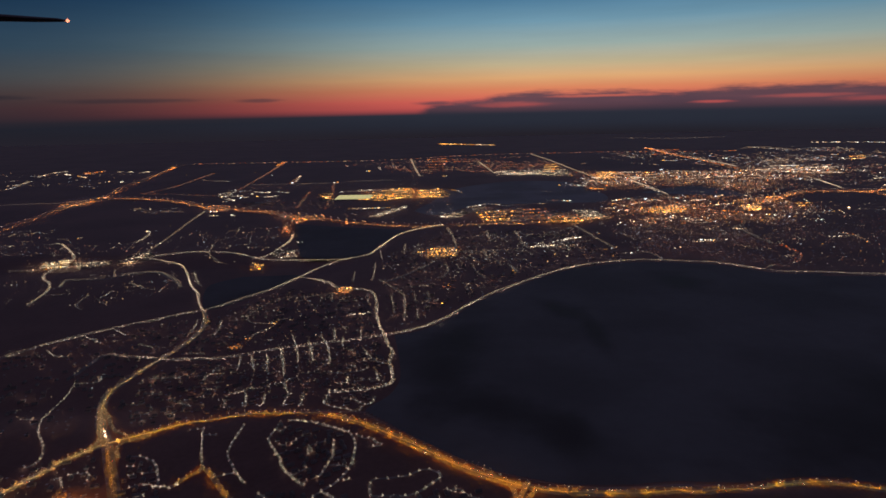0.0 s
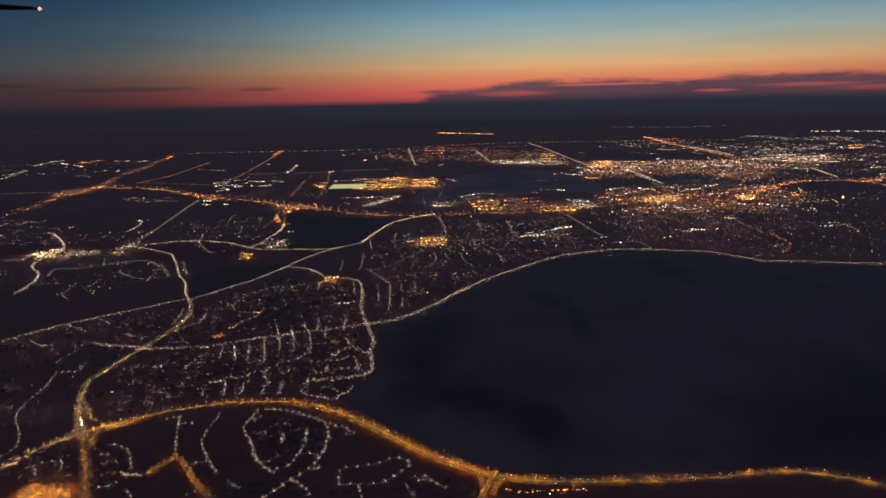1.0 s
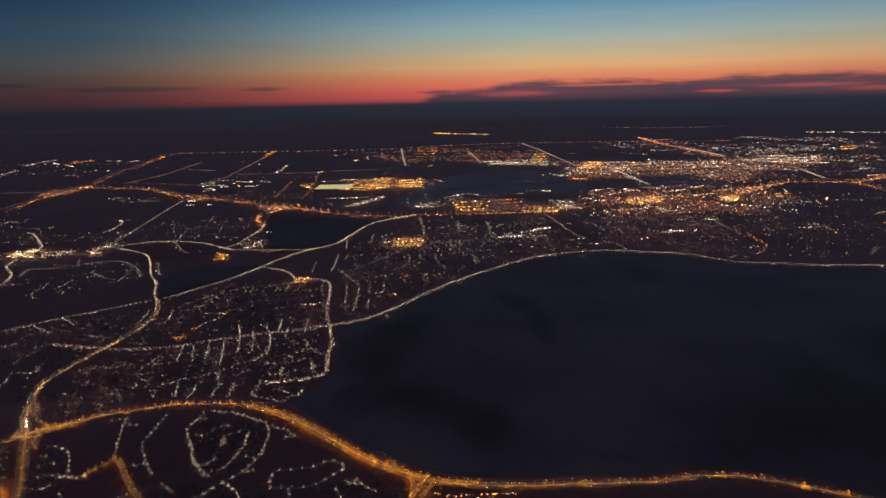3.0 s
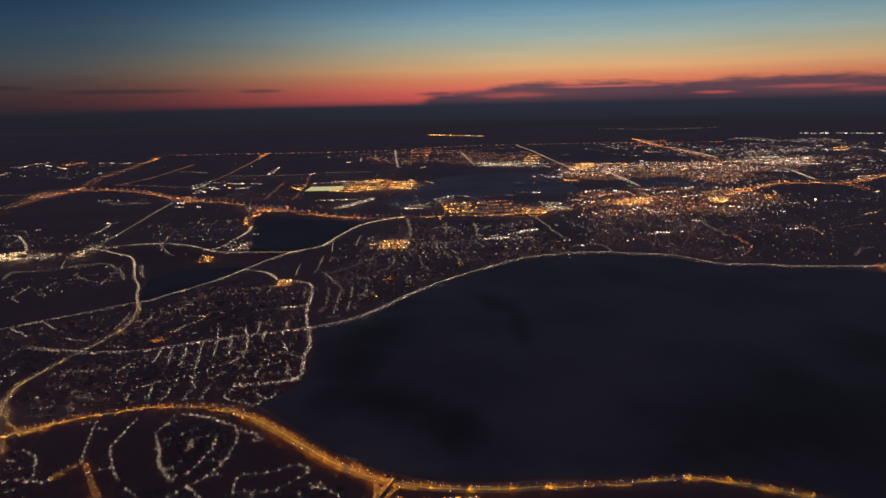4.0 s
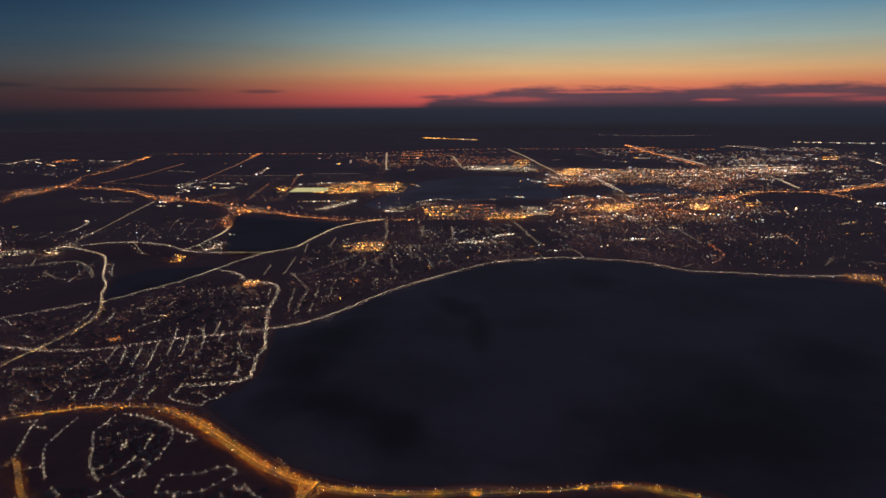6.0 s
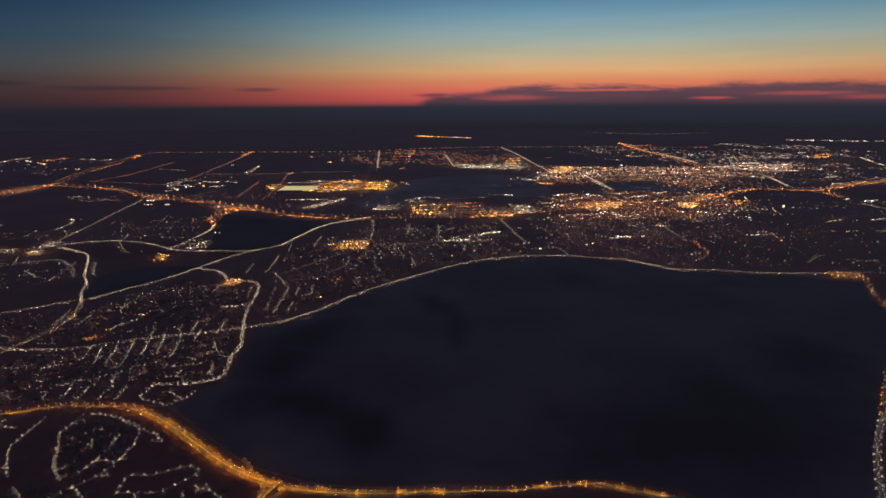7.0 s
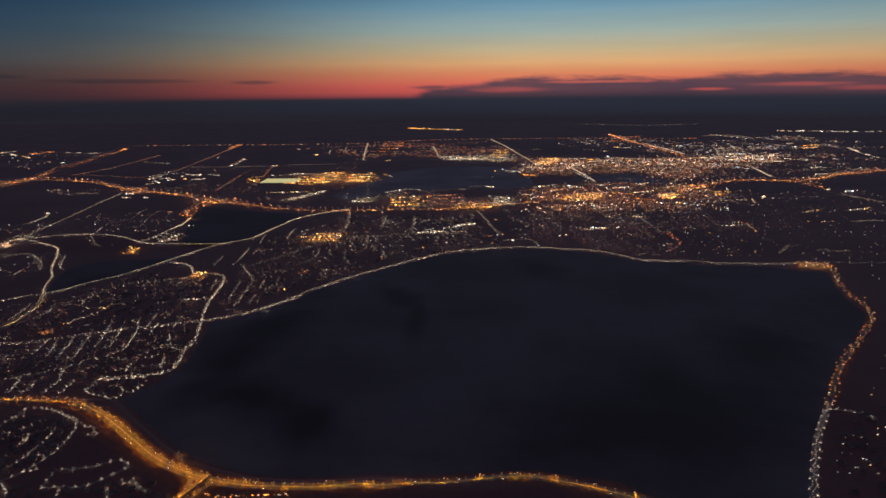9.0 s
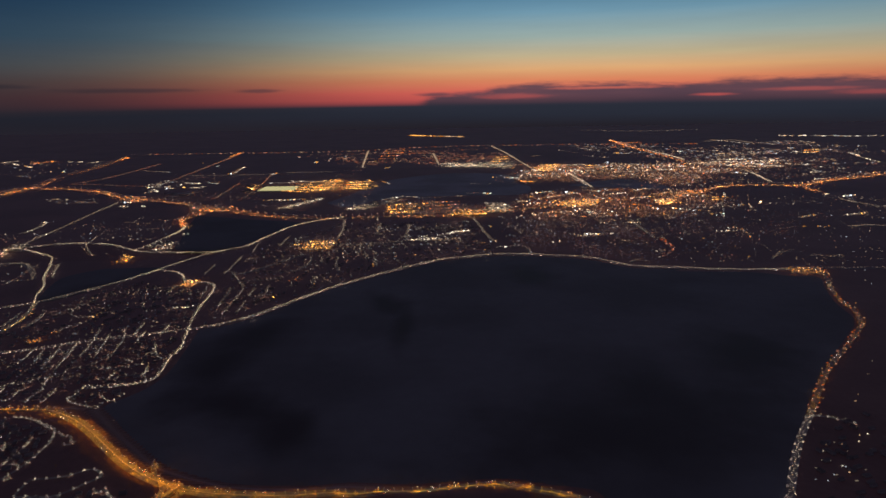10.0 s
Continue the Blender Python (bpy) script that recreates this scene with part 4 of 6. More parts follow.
GARDEN_LANES += [[(-72.4, 361.7), (-74, 372.4), (-69.3, 374.4), (-64.5, 376.4)], [(-74, 372.4), (-70.4, 364.4)], [(-58.9, 374.8), (-58.5, 367.7), (-56.7, 357.3), (-58.3, 348), (-59.6, 339), (-61.5, 333.6)], [(-57.9, 346), (-51.3, 345.1), (-45.8, 341.8), (-43.4, 345.7)], [(-90, 363.7), (-85.9, 352.7), (-80.6, 343.2), (-76, 340.7), (-72.1, 344.4), (-70.3, 346.3)], [(-74.7, 335.6), (-69.6, 328.4), (-67.5, 332.4)], [(-56.6, 318.7), (-52.9, 315.6), (-47.2, 309.6), (-43.8, 304.1)], [(-59.9, 313.9), (-63.3, 309.6), (-66.6, 305.5)], [(-46.4, 328.4), (-43.5, 329.1)], [(-45.9, 380), (-39.7, 373.9), (-36.4, 374.8), (-31.8, 367), (-28.4, 366.4), (-30.7, 363.3), (-34.1, 363.9)], [(-92.4, 326.3), (-87.7, 321.3), (-83.5, 317.5)], [(5.5, 305.8), (8.7, 298.4)]]
GARDEN_LANES += [[(9.4, 313.6), (13.9, 311)], [(-19.2, 307.4), (-16.6, 298.1)], [(-93.4, 413.1), (-82.5, 407.7), (-71.8, 401.6), (-62.4, 392.2), (-53.8, 385)]]
TERRACE_LANES = [[(-171.8, 558.8), (-168.3, 545.1), (-165.1, 528.1)], [(-162, 557.9), (-155.3, 537.9), (-151, 525.5)], [(-148.8, 559.1), (-143.2, 539.9), (-137.6, 515.5)], [(-137.8, 567), (-129.5, 538.1), (-121, 504.3)], [(-136.9, 606.5), (-127.6, 579.6), (-118.8, 547.9), (-115.1, 530.8)], [(-116.5, 583.2), (-109.5, 559), (-102, 530.1)], [(-108.2, 596.4), (-97.8, 570.9), (-91.9, 548.7), (-87.9, 525.9), (-92.5, 516.1), (-96.8, 504.5), (-105.8, 503.8)], [(-97, 610.2), (-91.4, 577.6)], [(-85.5, 585), (-82.1, 562.3)], [(-71.3, 608.4), (-67.6, 576.3)], [(-115.6, 485.8), (-111.6, 474), (-107.3, 462.8), (-107.7, 452.9), (-107, 443)], [(-96, 462.9), (-94.8, 450.9), (-94.5, 441.4)], [(-144.1, 478), (-135.4, 450.1)], [(-123.4, 469.9), (-126.2, 467.7), (-123.1, 451.8), (-125, 447.1)]]
TERRACE_LANES += [[(-149.9, 478.4), (-142.6, 482.9), (-131.2, 481.7), (-121.8, 487.6), (-113.8, 490.8), (-108.8, 497.5)], [(-78.2, 468.1), (-77.6, 455), (-78.5, 445.4), (-72.6, 440.5), (-66, 437.5), (-59.7, 435.4), (-52.7, 429.1), (-50.1, 437.7)], [(-78.2, 468.1), (-64.8, 464.4), (-52.6, 467), (-44.7, 470.8), (-36.6, 474.7)], [(-64.2, 449.6), (-58.6, 452.2), (-51.2, 444.3), (-44.8, 442.2), (-42.3, 453.5)], [(-74.2, 480.6), (-67.6, 480.3), (-67.3, 491.3)], [(-65.4, 480.2), (-57.6, 485.3), (-44.8, 488.1)], [(-62.3, 554.2), (-55.1, 537.4), (-44.3, 520), (-37.7, 523.5)], [(-100.1, 480.2), (-96, 485)], [(-164.1, 639.9), (-169.2, 628.2), (-176.4, 615.1), (-177.3, 603.8)], [(-67.1, 502.9), (-58.5, 506), (-54.6, 510.7)], [(-87.6, 503.8), (-71.2, 500.7)]]
TERRACE_LANES += [[(-46.6, 501.9), (-42.2, 484.6)], [(-63.7, 524.8), (-54.9, 529.5)], [(-72.1, 518.8), (-64.4, 514.8)]]
WEST_LANES = [[(-355.8, 580.9), (-339.9, 567.1), (-328.5, 565.2)], [(-346, 624.4), (-331, 612), (-317.3, 601.7)], [(-335.3, 635.8), (-323.5, 640.3), (-303.1, 622)], [(-240.8, 618.6), (-242, 635.8), (-245, 653.9)], [(-215.5, 617.2), (-216.8, 639.6), (-222.9, 661.9)], [(-274.6, 593.2), (-261.4, 585)], [(-259.1, 616.3), (-248.3, 607.6)], [(-223.3, 568.4), (-207.2, 566.2)], [(-185.5, 499.5), (-186.3, 511), (-183.7, 522.9)], [(-176.8, 472.3), (-174.5, 485.8), (-169.4, 489.9)], [(-152.5, 452.5), (-155.5, 463.3), (-156.3, 470.4)], [(-200, 473.3), (-190, 464.8), (-179.4, 457.5)], [(-222.8, 482.5), (-210.7, 481)], [(-213.5, 439.7), (-203.5, 444.1)], [(-191, 443.5), (-182.5, 438.1)], [(-185.1, 526.7), (-183.5, 535.4)], [(-147.9, 479), (-156.2, 477.6)], [(-231.9, 511.9), (-218.3, 512.5), (-207.4, 512)]]
WEST_LANES += [[(-289.9, 436.3), (-281.6, 435.9)], [(-288.6, 504), (-271.1, 505.5), (-274.7, 521)]]
GROVE_LANES = [[(-193, 710.6), (-197.4, 694), (-197.9, 670), (-188.3, 654.3), (-175.5, 649.9)], [(-194.2, 715.1), (-181, 736.7), (-164.1, 747), (-144, 745.5), (-120.8, 744.5), (-109, 744.5)], [(-120.8, 744.5), (-116.1, 712.4)], [(-85.7, 882.1), (-81, 819.1), (-80.3, 796.3)], [(-71.2, 795.6), (-58.2, 770.5), (-45.8, 744.3), (-37.7, 724.7), (-34.4, 691.1), (-32.5, 660.3), (-32.1, 635.8)], [(-40.3, 756.3), (-27.3, 760.5), (-14.3, 764.7), (-4.5, 771.8)], [(-51.7, 725.6), (-47.2, 691.9), (-43.6, 661)], [(-25, 723.8), (-21.8, 694.5), (-8.1, 700.1), (-11.5, 734.7)], [(-20.3, 669.5), (-19, 640.5)], [(-107.5, 839), (-103.6, 794.3)], [(-52.5, 1013.7), (-50.4, 951.4)], [(-87.5, 974.7), (-79.5, 916.5)], [(-79.3, 727.5), (-74.1, 697.9)], [(-131.4, 686.8), (-124.8, 669.9)]]
VALLEY_LANES = [[(-476.4, 815), (-485.5, 849.9), (-463.9, 851.2), (-448.8, 865.2), (-423.7, 875.7), (-408.5, 884), (-383.4, 888.5), (-357.8, 864.3), (-333.5, 832.7), (-320.4, 803.8)], [(-417.3, 771.8), (-414, 747.4), (-410.2, 728.9), (-394.8, 712.6)], [(-397.4, 753.4), (-396.2, 770.3), (-397.7, 790.7)], [(-387.6, 741.1), (-377.2, 733.5)], [(-329, 877.8), (-301.8, 816.2), (-296, 810.2)], [(-346.5, 980.6), (-325.6, 949.6), (-309.8, 926.9)], [(-499.3, 1070.9), (-496.3, 1094.6), (-510.4, 1158.2)], [(-597.4, 907.2), (-564.3, 904.9)], [(-470.4, 775.4), (-445, 778.7)], [(-434, 870.2), (-448.6, 902.7)], [(-393.5, 828.5), (-361.7, 798.7)]]
SHORE_LANES = [[(78.3, 1111.3), (79.1, 1070.3), (81.2, 1022.9)], [(127.2, 1106), (126.8, 1041.3), (126.9, 996.3), (130.6, 974.8)], [(63.1, 960.8), (67.2, 921.9), (68.7, 886.1)], [(78.7, 959.3), (79.8, 920.8)], [(9.1, 874.2), (13.4, 841.8), (8.1, 812.2), (2.8, 798.4)], [(24.3, 873), (27.9, 840.6)], [(44.6, 871.3), (47.6, 839), (53.8, 808.7), (58.1, 794.2)], [(79.3, 885.2), (83.9, 861.4)], [(93.3, 867.2), (98.1, 835), (100.4, 819.7)], [(32.4, 769.1), (36, 738.6)], [(258.5, 916), (275.8, 921.9), (295.1, 920.1), (299.3, 894.1), (298, 876.8)]]
PLAIN_LANES = [[(415.8, 820.5), (427.2, 835.1)], [(626, 1011.7), (646.8, 1019.8)], [(638.6, 1011.1), (628.2, 960.5)], [(601.2, 1004), (620.3, 998.7)], [(595.8, 828.5), (618.3, 859.1), (634.1, 868.4)], [(652.8, 841.7), (670.5, 834.7), (684.5, 834.2)], [(773.9, 1112.7), (810.3, 1127.3)], [(856.7, 1124.9), (910.9, 1150.4)], [(816.5, 1034.7), (857.9, 1037.5)], [(957.2, 1313.3), (959.5, 1262.3), (967.6, 1208.3)]]
for lane in GARDEN_LANES:
    road(lane, 1.8, "residential street")
    lamp_row(lane, "warm", 5.5, 0.6, "residential lamps")
EAST_BANK_LANES = [[(418.5, 406.8), (429.7, 404.2), (440, 394.7)]]
for lane in TERRACE_LANES + WEST_LANES + EAST_BANK_LANES:
    road(lane, 1.8, "residential street")
    lamp_row(lane, "warm", 5.0, 0.6, "residential lamps", joined=True)
    # glowing points stand in for the pools of light under the lamps
    road_lights(lane, "res", 6.0, 0.7, 0.23, "added pale glowing points in place of light pools on a residential street", height=1.4)
for lane in GROVE_LANES + VALLEY_LANES:
    road(lane, 1.8, "residential street")
    lamp_row(lane, "warm", 9.0, 0.6, "residential lamps", joined=True)
    # faint added points, again for lamplight on the lane
    road_lights(lane, "lane", 5.0, 0.6, 0.2, "added faint glowing points in place of light pools on a lane", grow=0.0002)
CITY_AVENUES = [[(522.9, 1842.7), (525, 1735.3), (525.5, 1639.6), (523.5, 1543.8)], [(1011, 1856.9), (987.5, 1735), (954.4, 1595.3)], [(963.9, 2591.8), (973.4, 2407.5), (964.6, 2206.7)]]
for avenue in CITY_AVENUES:
    road(avenue, 5.0, "broad city avenue under pale lamps")
    road_lights(avenue, "road", 6.0, 1.6, 0.3, "pale lamps along a city avenue", grow=0.0003)
for lane in SHORE_LANES + PLAIN_LANES:
    road(lane, 3.0, "narrow far road")
    road_lights(lane, "lane", 5.0, 0.9, 0.24, "thin line of lamps along a far lane", grow=0.00025, jitter=0.4)



# ---------------------------------------------------------------- districts
def mast_field(poly, kind, gap, patchy):
    """Added masts with hidden lit undersides, which brighten the ground of a quarter or yard."""
    p = np.array(poly)
    verts, faces, slots = [], [], []
    size = max(np.ptp(p[:, 0]), np.ptp(p[:, 1]))
    k = min(1.0, max(0.4, p[:, 1].mean() / 1500))
    gap *= k
    for gx in np.arange(p[:, 0].min(), p[:, 0].max() + gap, gap):
        for gy in np.arange(p[:, 1].min(), p[:, 1].max() + gap, gap):
            x, y = gx + random.uniform(-0.45, 0.45) * gap, gy + random.uniform(-0.45, 0.45) * gap
            edge = np.random.normal(0, 0.03 * size, 2)
            if not inside(poly, np.array([x + edge[0]]), np.array([y + edge[1]]))[0]:
                continue
            if patchy and noise.noise((x * 0.011, y * 0.006, 2.2)) + 0.6 * noise.noise((x * 0.03, y * 0.02, 5.2)) < random.uniform(-0.45, 0.25):
                continue
            i, tall = len(verts), 6.0 * k
            z = float(ground_z(x, y)) + tall
            for r, h in ((1.9 * k, 0.02), (0.9 * k, 0.0)):
                verts += [(x - r, y - r, z + h), (x + r, y - r, z + h), (x + r, y + r, z + h), (x - r, y + r, z + h)]
            verts += [(x - 0.04, y, z - tall), (x + 0.04, y, z - tall), (x + 0.04, y, z), (x - 0.04, y, z)]
            faces += [(i, i + 1, i + 2, i + 3), (i + 7, i + 6, i + 5, i + 4), (i + 8, i + 9, i + 10, i + 11)]
            slots += [0, random.randint(1, len(MAST[kind])), 0]
    if verts:
        tagged(new("light_masts", mesh_of("light_masts", verts, faces, [STEEL, *MAST[kind]], slots)), "added masts whose hidden lit undersides brighten the ground", "light masts", kind="stuff")


def lot(points, label, z=0.06):
    """Paved ground: a yard, a car park, or a patch added for the glow of a junction."""
    bm = bmesh.new()
    face = bm.faces.new([bm.verts.new((x, y, float(ground_z(x, y)) + z)) for x, y in points])
    face.normal_update()
    if face.normal.z < 0:
        face.normal_flip()
    me = bpy.data.meshes.new("pavement")
    bm.to_mesh(me)
    bm.free()
    me.materials.append(PAVING)
    tagged(new("pavement", me), label, "pavement", kind="structure")


def sheds(poly, count, label):
    """Flat-roofed stores and halls of a yard, in rows."""
    p = np.array(poly)
    v, f, s = [], [], []
    k = min(1.0, max(0.4, p[:, 1].mean() / 1500))
    tries = 0
    while count and tries < 4000:
        tries += 1
        x, y = random.uniform(p[:, 0].min(), p[:, 0].max()), p[:, 1].min() + 11 * k * random.randrange(1 + int(np.ptp(p[:, 1]) / (11 * k)))
        if not inside(poly, np.array([x]), np.array([y]))[0]:
            continue
        count -= 1
        a, d, h, z = random.uniform(3, 9) * k, random.uniform(1.5, 4) * k, random.uniform(1.5, 3.0) * k, float(ground_z(x, y))
        box(v, f, s, 0, x - a, y - d, z, x + a, y + d, z + h)
        s[-5] = 1
    tagged(new("store_buildings", mesh_of("store_buildings", v, f, [SIDING, ROOF], s)), label, "buildings", kind="stuff")


def district(poly, mix, label, angle, block, spacing, keep, radius, height=1.5, grow=0.00045, clump=0.012, rows=0.0, chains=0.0, glow="", gap=16.0):
    """The lights of a quarter: along a grid of streets, thinner and thicker in patches, or in short chains; glow adds
    hidden fill masts.
    """
    p = np.array(poly)
    mid, size = p.mean(axis=0), max(np.ptp(p[:, 0]), np.ptp(p[:, 1]))
    c, s = math.cos(radians(angle)), math.sin(radians(angle))
    places = []
    for turn in (0, 1):
        width = block if turn == 0 else (rows or block * 1.7)
        for u in np.arange(-size, size, width):
            street = random.random()
            if street < 0.12:
                continue
            bend = random.uniform(-0.5, 0.5) * width
            shift = random.uniform(0, 90)
            for v in np.arange(-size, size, spacing):
                if chains and noise.noise((u * 0.7, (v + shift) / chains, 3.0 + turn)) < 0.02:
                    continue
                if random.random() > keep * (0.5 + street):
                    continue
                a = u + random.uniform(-1, 1) * (0.05 if chains else 0.12) * width + bend * math.sin(v / size * 3)
                b = v + random.uniform(-0.4, 0.4) * spacing * (0.5 if chains else 1.0)
                if turn:
                    a, b = b, a
                places.append((mid[0] + a * c - b * s, mid[1] + a * s + b * c))
    q = np.array(places)
    q = q[inside(poly, q[:, 0], q[:, 1])]
    if not chains:
        q = q + np.random.normal(0, 0.05 * size, q.shape) * (np.random.random((len(q), 1)) < 0.5)
    if clump:
        q = [(x, y) for x, y in q if 0.9 * noise.noise((x * clump * 0.7, y * clump * 1.2, 7.7)) + 0.7 * noise.noise((x * clump * 0.25, y * clump * 0.35, 1.7)) > random.uniform(-0.45, 0.3)]
    out = [(x, y, float(ground_z(x, y)) + height) for x, y in q]
    radii = [(radius + grow * max(0, y - 600)) * random.choice((0.55, 0.7, 0.8, 1.0, 1.3)) for x, y in q]
    if out:
        light_field("district_lights", out, radii, MIXES[mix], label)
    if glow:
        mast_field(poly, glow, gap, bool(clump))


district([(-236.3, 666.5), (-180.9, 788.5), (-122.9, 738.3), (-72.0, 720.0), (-54.0, 599.1), (-173.9, 573.1), (-228.1, 561.6)], "res", "scattered house and street lights of a lakeside suburb", angle=17, block=12, spacing=2.7, keep=0.5, radius=0.24, rows=9, chains=14, clump=0.02, grow=0.00025, glow='street', gap=29)
district([(-216.5, 539.5), (-50.6, 570.9), (-35.6, 484.3), (-50.4, 439.6), (-125.7, 449.4), (-196.1, 417.0), (-233.5, 454.6), (-237.3, 501.7)], "res", "scattered house and street lights of a lakeside suburb", angle=17, block=12, spacing=2.7, keep=0.5, radius=0.24, rows=9, chains=14, clump=0.02, grow=0.00025, glow='street', gap=29)
district([(-81.1, 916.6), (6.8, 1118.9), (229.1, 1132.6), (245.0, 943.8), (262.8, 886.6), (102.0, 799.2), (25.6, 687.1), (-41.0, 601.7), (-61.4, 738.1)], "res", "scattered house and street lights of a lakeside suburb", angle=17, block=12, spacing=2.7, keep=0.6, radius=0.22, rows=9, chains=14, clump=0.02, grow=0.00025, glow='street', gap=29)
district([(-423.5, 562.9), (-328.8, 623.4), (-247.6, 673.0), (-236.9, 602.2), (-250.0, 549.0), (-253.4, 480.6), (-228.5, 413.2), (-285.2, 376.3)], "res", "scattered house and street lights of a lakeside suburb", angle=17, block=12, spacing=2.7, keep=0.5, radius=0.24, rows=9, chains=14, clump=0.02, grow=0.00025, glow='street', gap=29)
district([(-890.1, 1198.6), (-548.2, 1219.6), (-455.6, 1252.4), (-289.7, 1190.7), (-249.5, 1032.7), (-275.3, 969.2), (-452.2, 988.6), (-726.4, 976.0)], "dim", "faint lights of a dark suburb", angle=12, block=26, spacing=5, keep=1.0, radius=0.26, grow=0.00025, rows=12, gap=32, glow='', chains=22)
district([(-662.6, 887.9), (-360.8, 890.0), (-314.6, 803.4), (-336.8, 766.3), (-381.7, 711.8), (-540.4, 721.8)], "dim", "faint lights of a dark suburb", angle=12, block=22, spacing=3.6, keep=1.0, radius=0.24, grow=0.00025, rows=13, gap=32, glow='', chains=16)
district([(-270.3, 356.2), (-206.6, 373.8), (-184.0, 335.7), (-248.5, 326.5)], "res", "house lights of a dark suburb", angle=20, block=14, spacing=2.6, keep=1.1, radius=0.23, rows=10, chains=11, clump=0, glow='street', gap=30)
district([(475, 2098), (914, 2078), (1229, 2147), (1159, 1932), (976, 1856), (799, 1654), (713, 1522), (705, 1646), (653, 1731), (494, 1682), (375, 1655), (371, 1782)], "city", "dense white and amber lights of the city", angle=8, block=32, spacing=6, keep=0.6, radius=0.28, grow=0.0003, glow='mixed', rows=22, gap=14)
district([(475, 2098), (914, 2078), (1229, 2147), (1159, 1932), (976, 1856), (799, 1654), (713, 1522), (705, 1646), (653, 1731), (494, 1682), (375, 1655), (371, 1782)], "under", "countless small lights between the city streets", angle=8, block=18, spacing=4.5, keep=0.8, radius=0.2, grow=0.00024, rows=13, clump=0.008)
district([(363.6, 1449.6), (527, 1521), (706.5, 1492.7), (751.6, 1350.5), (591.6, 1166.3), (353.7, 1129.8), (313.6, 1163.1), (434.4, 1300.3), (316.5, 1265.3)], "city", "dense white and amber lights of the city", angle=8, block=32, spacing=6, keep=0.6, radius=0.28, grow=0.0003, glow='mixed', rows=22, gap=14)
district([(363.6, 1449.6), (527, 1521), (706.5, 1492.7), (751.6, 1350.5), (591.6, 1166.3), (353.7, 1129.8), (313.6, 1163.1), (434.4, 1300.3), (316.5, 1265.3)], "under", "countless small lights between the city streets", angle=8, block=18, spacing=4.5, keep=0.8, radius=0.2, grow=0.00024, rows=13, clump=0.008)
district([(560, 1180), (640, 1420), (760, 1560), (960, 1620), (1220, 1760), (1420, 2120), (1180, 2200), (900, 2120), (700, 1900), (720, 1500)], "under", "small lights thinning out east of the city", angle=6, block=30, spacing=6, keep=0.4, radius=0.24, grow=0.00026, rows=20)
district([(300, 1120), (600, 1160), (900, 1200), (1060, 1330), (700, 1000), (560, 830), (420, 850), (290, 960)], "under", "small lights of wooded suburbs behind the shore", angle=9, block=26, spacing=6, keep=0.34, radius=0.22, grow=0.0002, rows=17, chains=24, glow='faint', gap=26)
district([(-480, 1480), (-240, 1330), (-60, 1240), (60, 1420), (20, 1560), (-120, 1520), (-300, 1540), (-420, 1620)], "under", "small lights between yards and works", angle=12, block=26, spacing=6, keep=0.4, radius=0.22, grow=0.0002, rows=18, chains=22, glow='faint', gap=24)
district([(-620, 1640), (-300, 1750), (-40, 1800), (-60, 2080), (-300, 1960), (-560, 1990)], "under", "small lights of the works and the airfield", angle=5, block=34, spacing=7, keep=0.3, radius=0.22, grow=0.00022, rows=24, chains=26, glow='faint', gap=34)
lot([(484, 2096), (538, 2103), (501, 1935), (451, 1929)], "paved ground under amber lights")
district([(484, 2096), (538, 2103), (501, 1935), (451, 1929)], "amber", "bright amber lights over paved ground", angle=10, block=11, spacing=6, keep=1.0, radius=0.36, grow=0.0005, glow='gold', clump=0, rows=14, gap=9)
lot([(-20.7, 984.9), (27.6, 984.5), (27.4, 921.7), (-17.9, 922.0)], "paved ground under amber lights")
district([(-20.7, 984.9), (27.6, 984.5), (27.4, 921.7), (-17.9, 922.0)], "amber", "bright amber lights over paved ground", angle=10, block=11, spacing=6, keep=1.0, radius=0.36, grow=0.0005, glow='amber', clump=0, rows=14, gap=9)
lot([(-120.2, 766.5), (-102.8, 767.4), (-99.1, 743.9), (-116.8, 747.6)], "paved ground under amber lights")
district([(-120.2, 766.5), (-102.8, 767.4), (-99.1, 743.9), (-116.8, 747.6)], "amber", "bright amber lights over paved ground", angle=10, block=11, spacing=6, keep=1.0, radius=0.36, grow=0.0005, glow='gold', clump=0, rows=14, gap=9)
lot([(-265.4, 918.5), (-245.9, 917.3), (-239.0, 886.7), (-253.8, 884.7)], "paved ground under amber lights")
district([(-265.4, 918.5), (-245.9, 917.3), (-239.0, 886.7), (-253.8, 884.7)], "amber", "bright amber lights over paved ground", angle=10, block=11, spacing=6, keep=1.0, radius=0.36, grow=0.0005, glow='amber', clump=0, rows=14, gap=9)
lot([(-571.2, 943.3), (-537.9, 957.6), (-526.3, 921.8), (-549.6, 909.6)], "paved ground under amber lights")
district([(-571.2, 943.3), (-537.9, 957.6), (-526.3, 921.8), (-549.6, 909.6)], "amber", "bright amber lights over paved ground", angle=10, block=11, spacing=6, keep=1.0, radius=0.36, grow=0.0005, glow='amber', clump=0, rows=14, gap=9)
district([(-302, 2619), (-134, 2748), (362, 2868), (456, 2047), (188, 2140), (-64, 2156)], "pink", "faint lights of a dark suburb", angle=12, block=24, spacing=5.5, keep=0.3, radius=0.30, grow=0.00025, rows=15, gap=32, glow='faint')
district([(276.9, 1164.8), (469.6, 1109.4), (531.2, 1039.1), (469.1, 804.3), (395.0, 838.6), (315.4, 882.5), (276.6, 950.7)], "dim", "faint lights of a dark suburb", angle=12, block=24, spacing=5.5, keep=0.5, radius=0.26, grow=0.00025, rows=15, gap=20, glow='faint', chains=20)
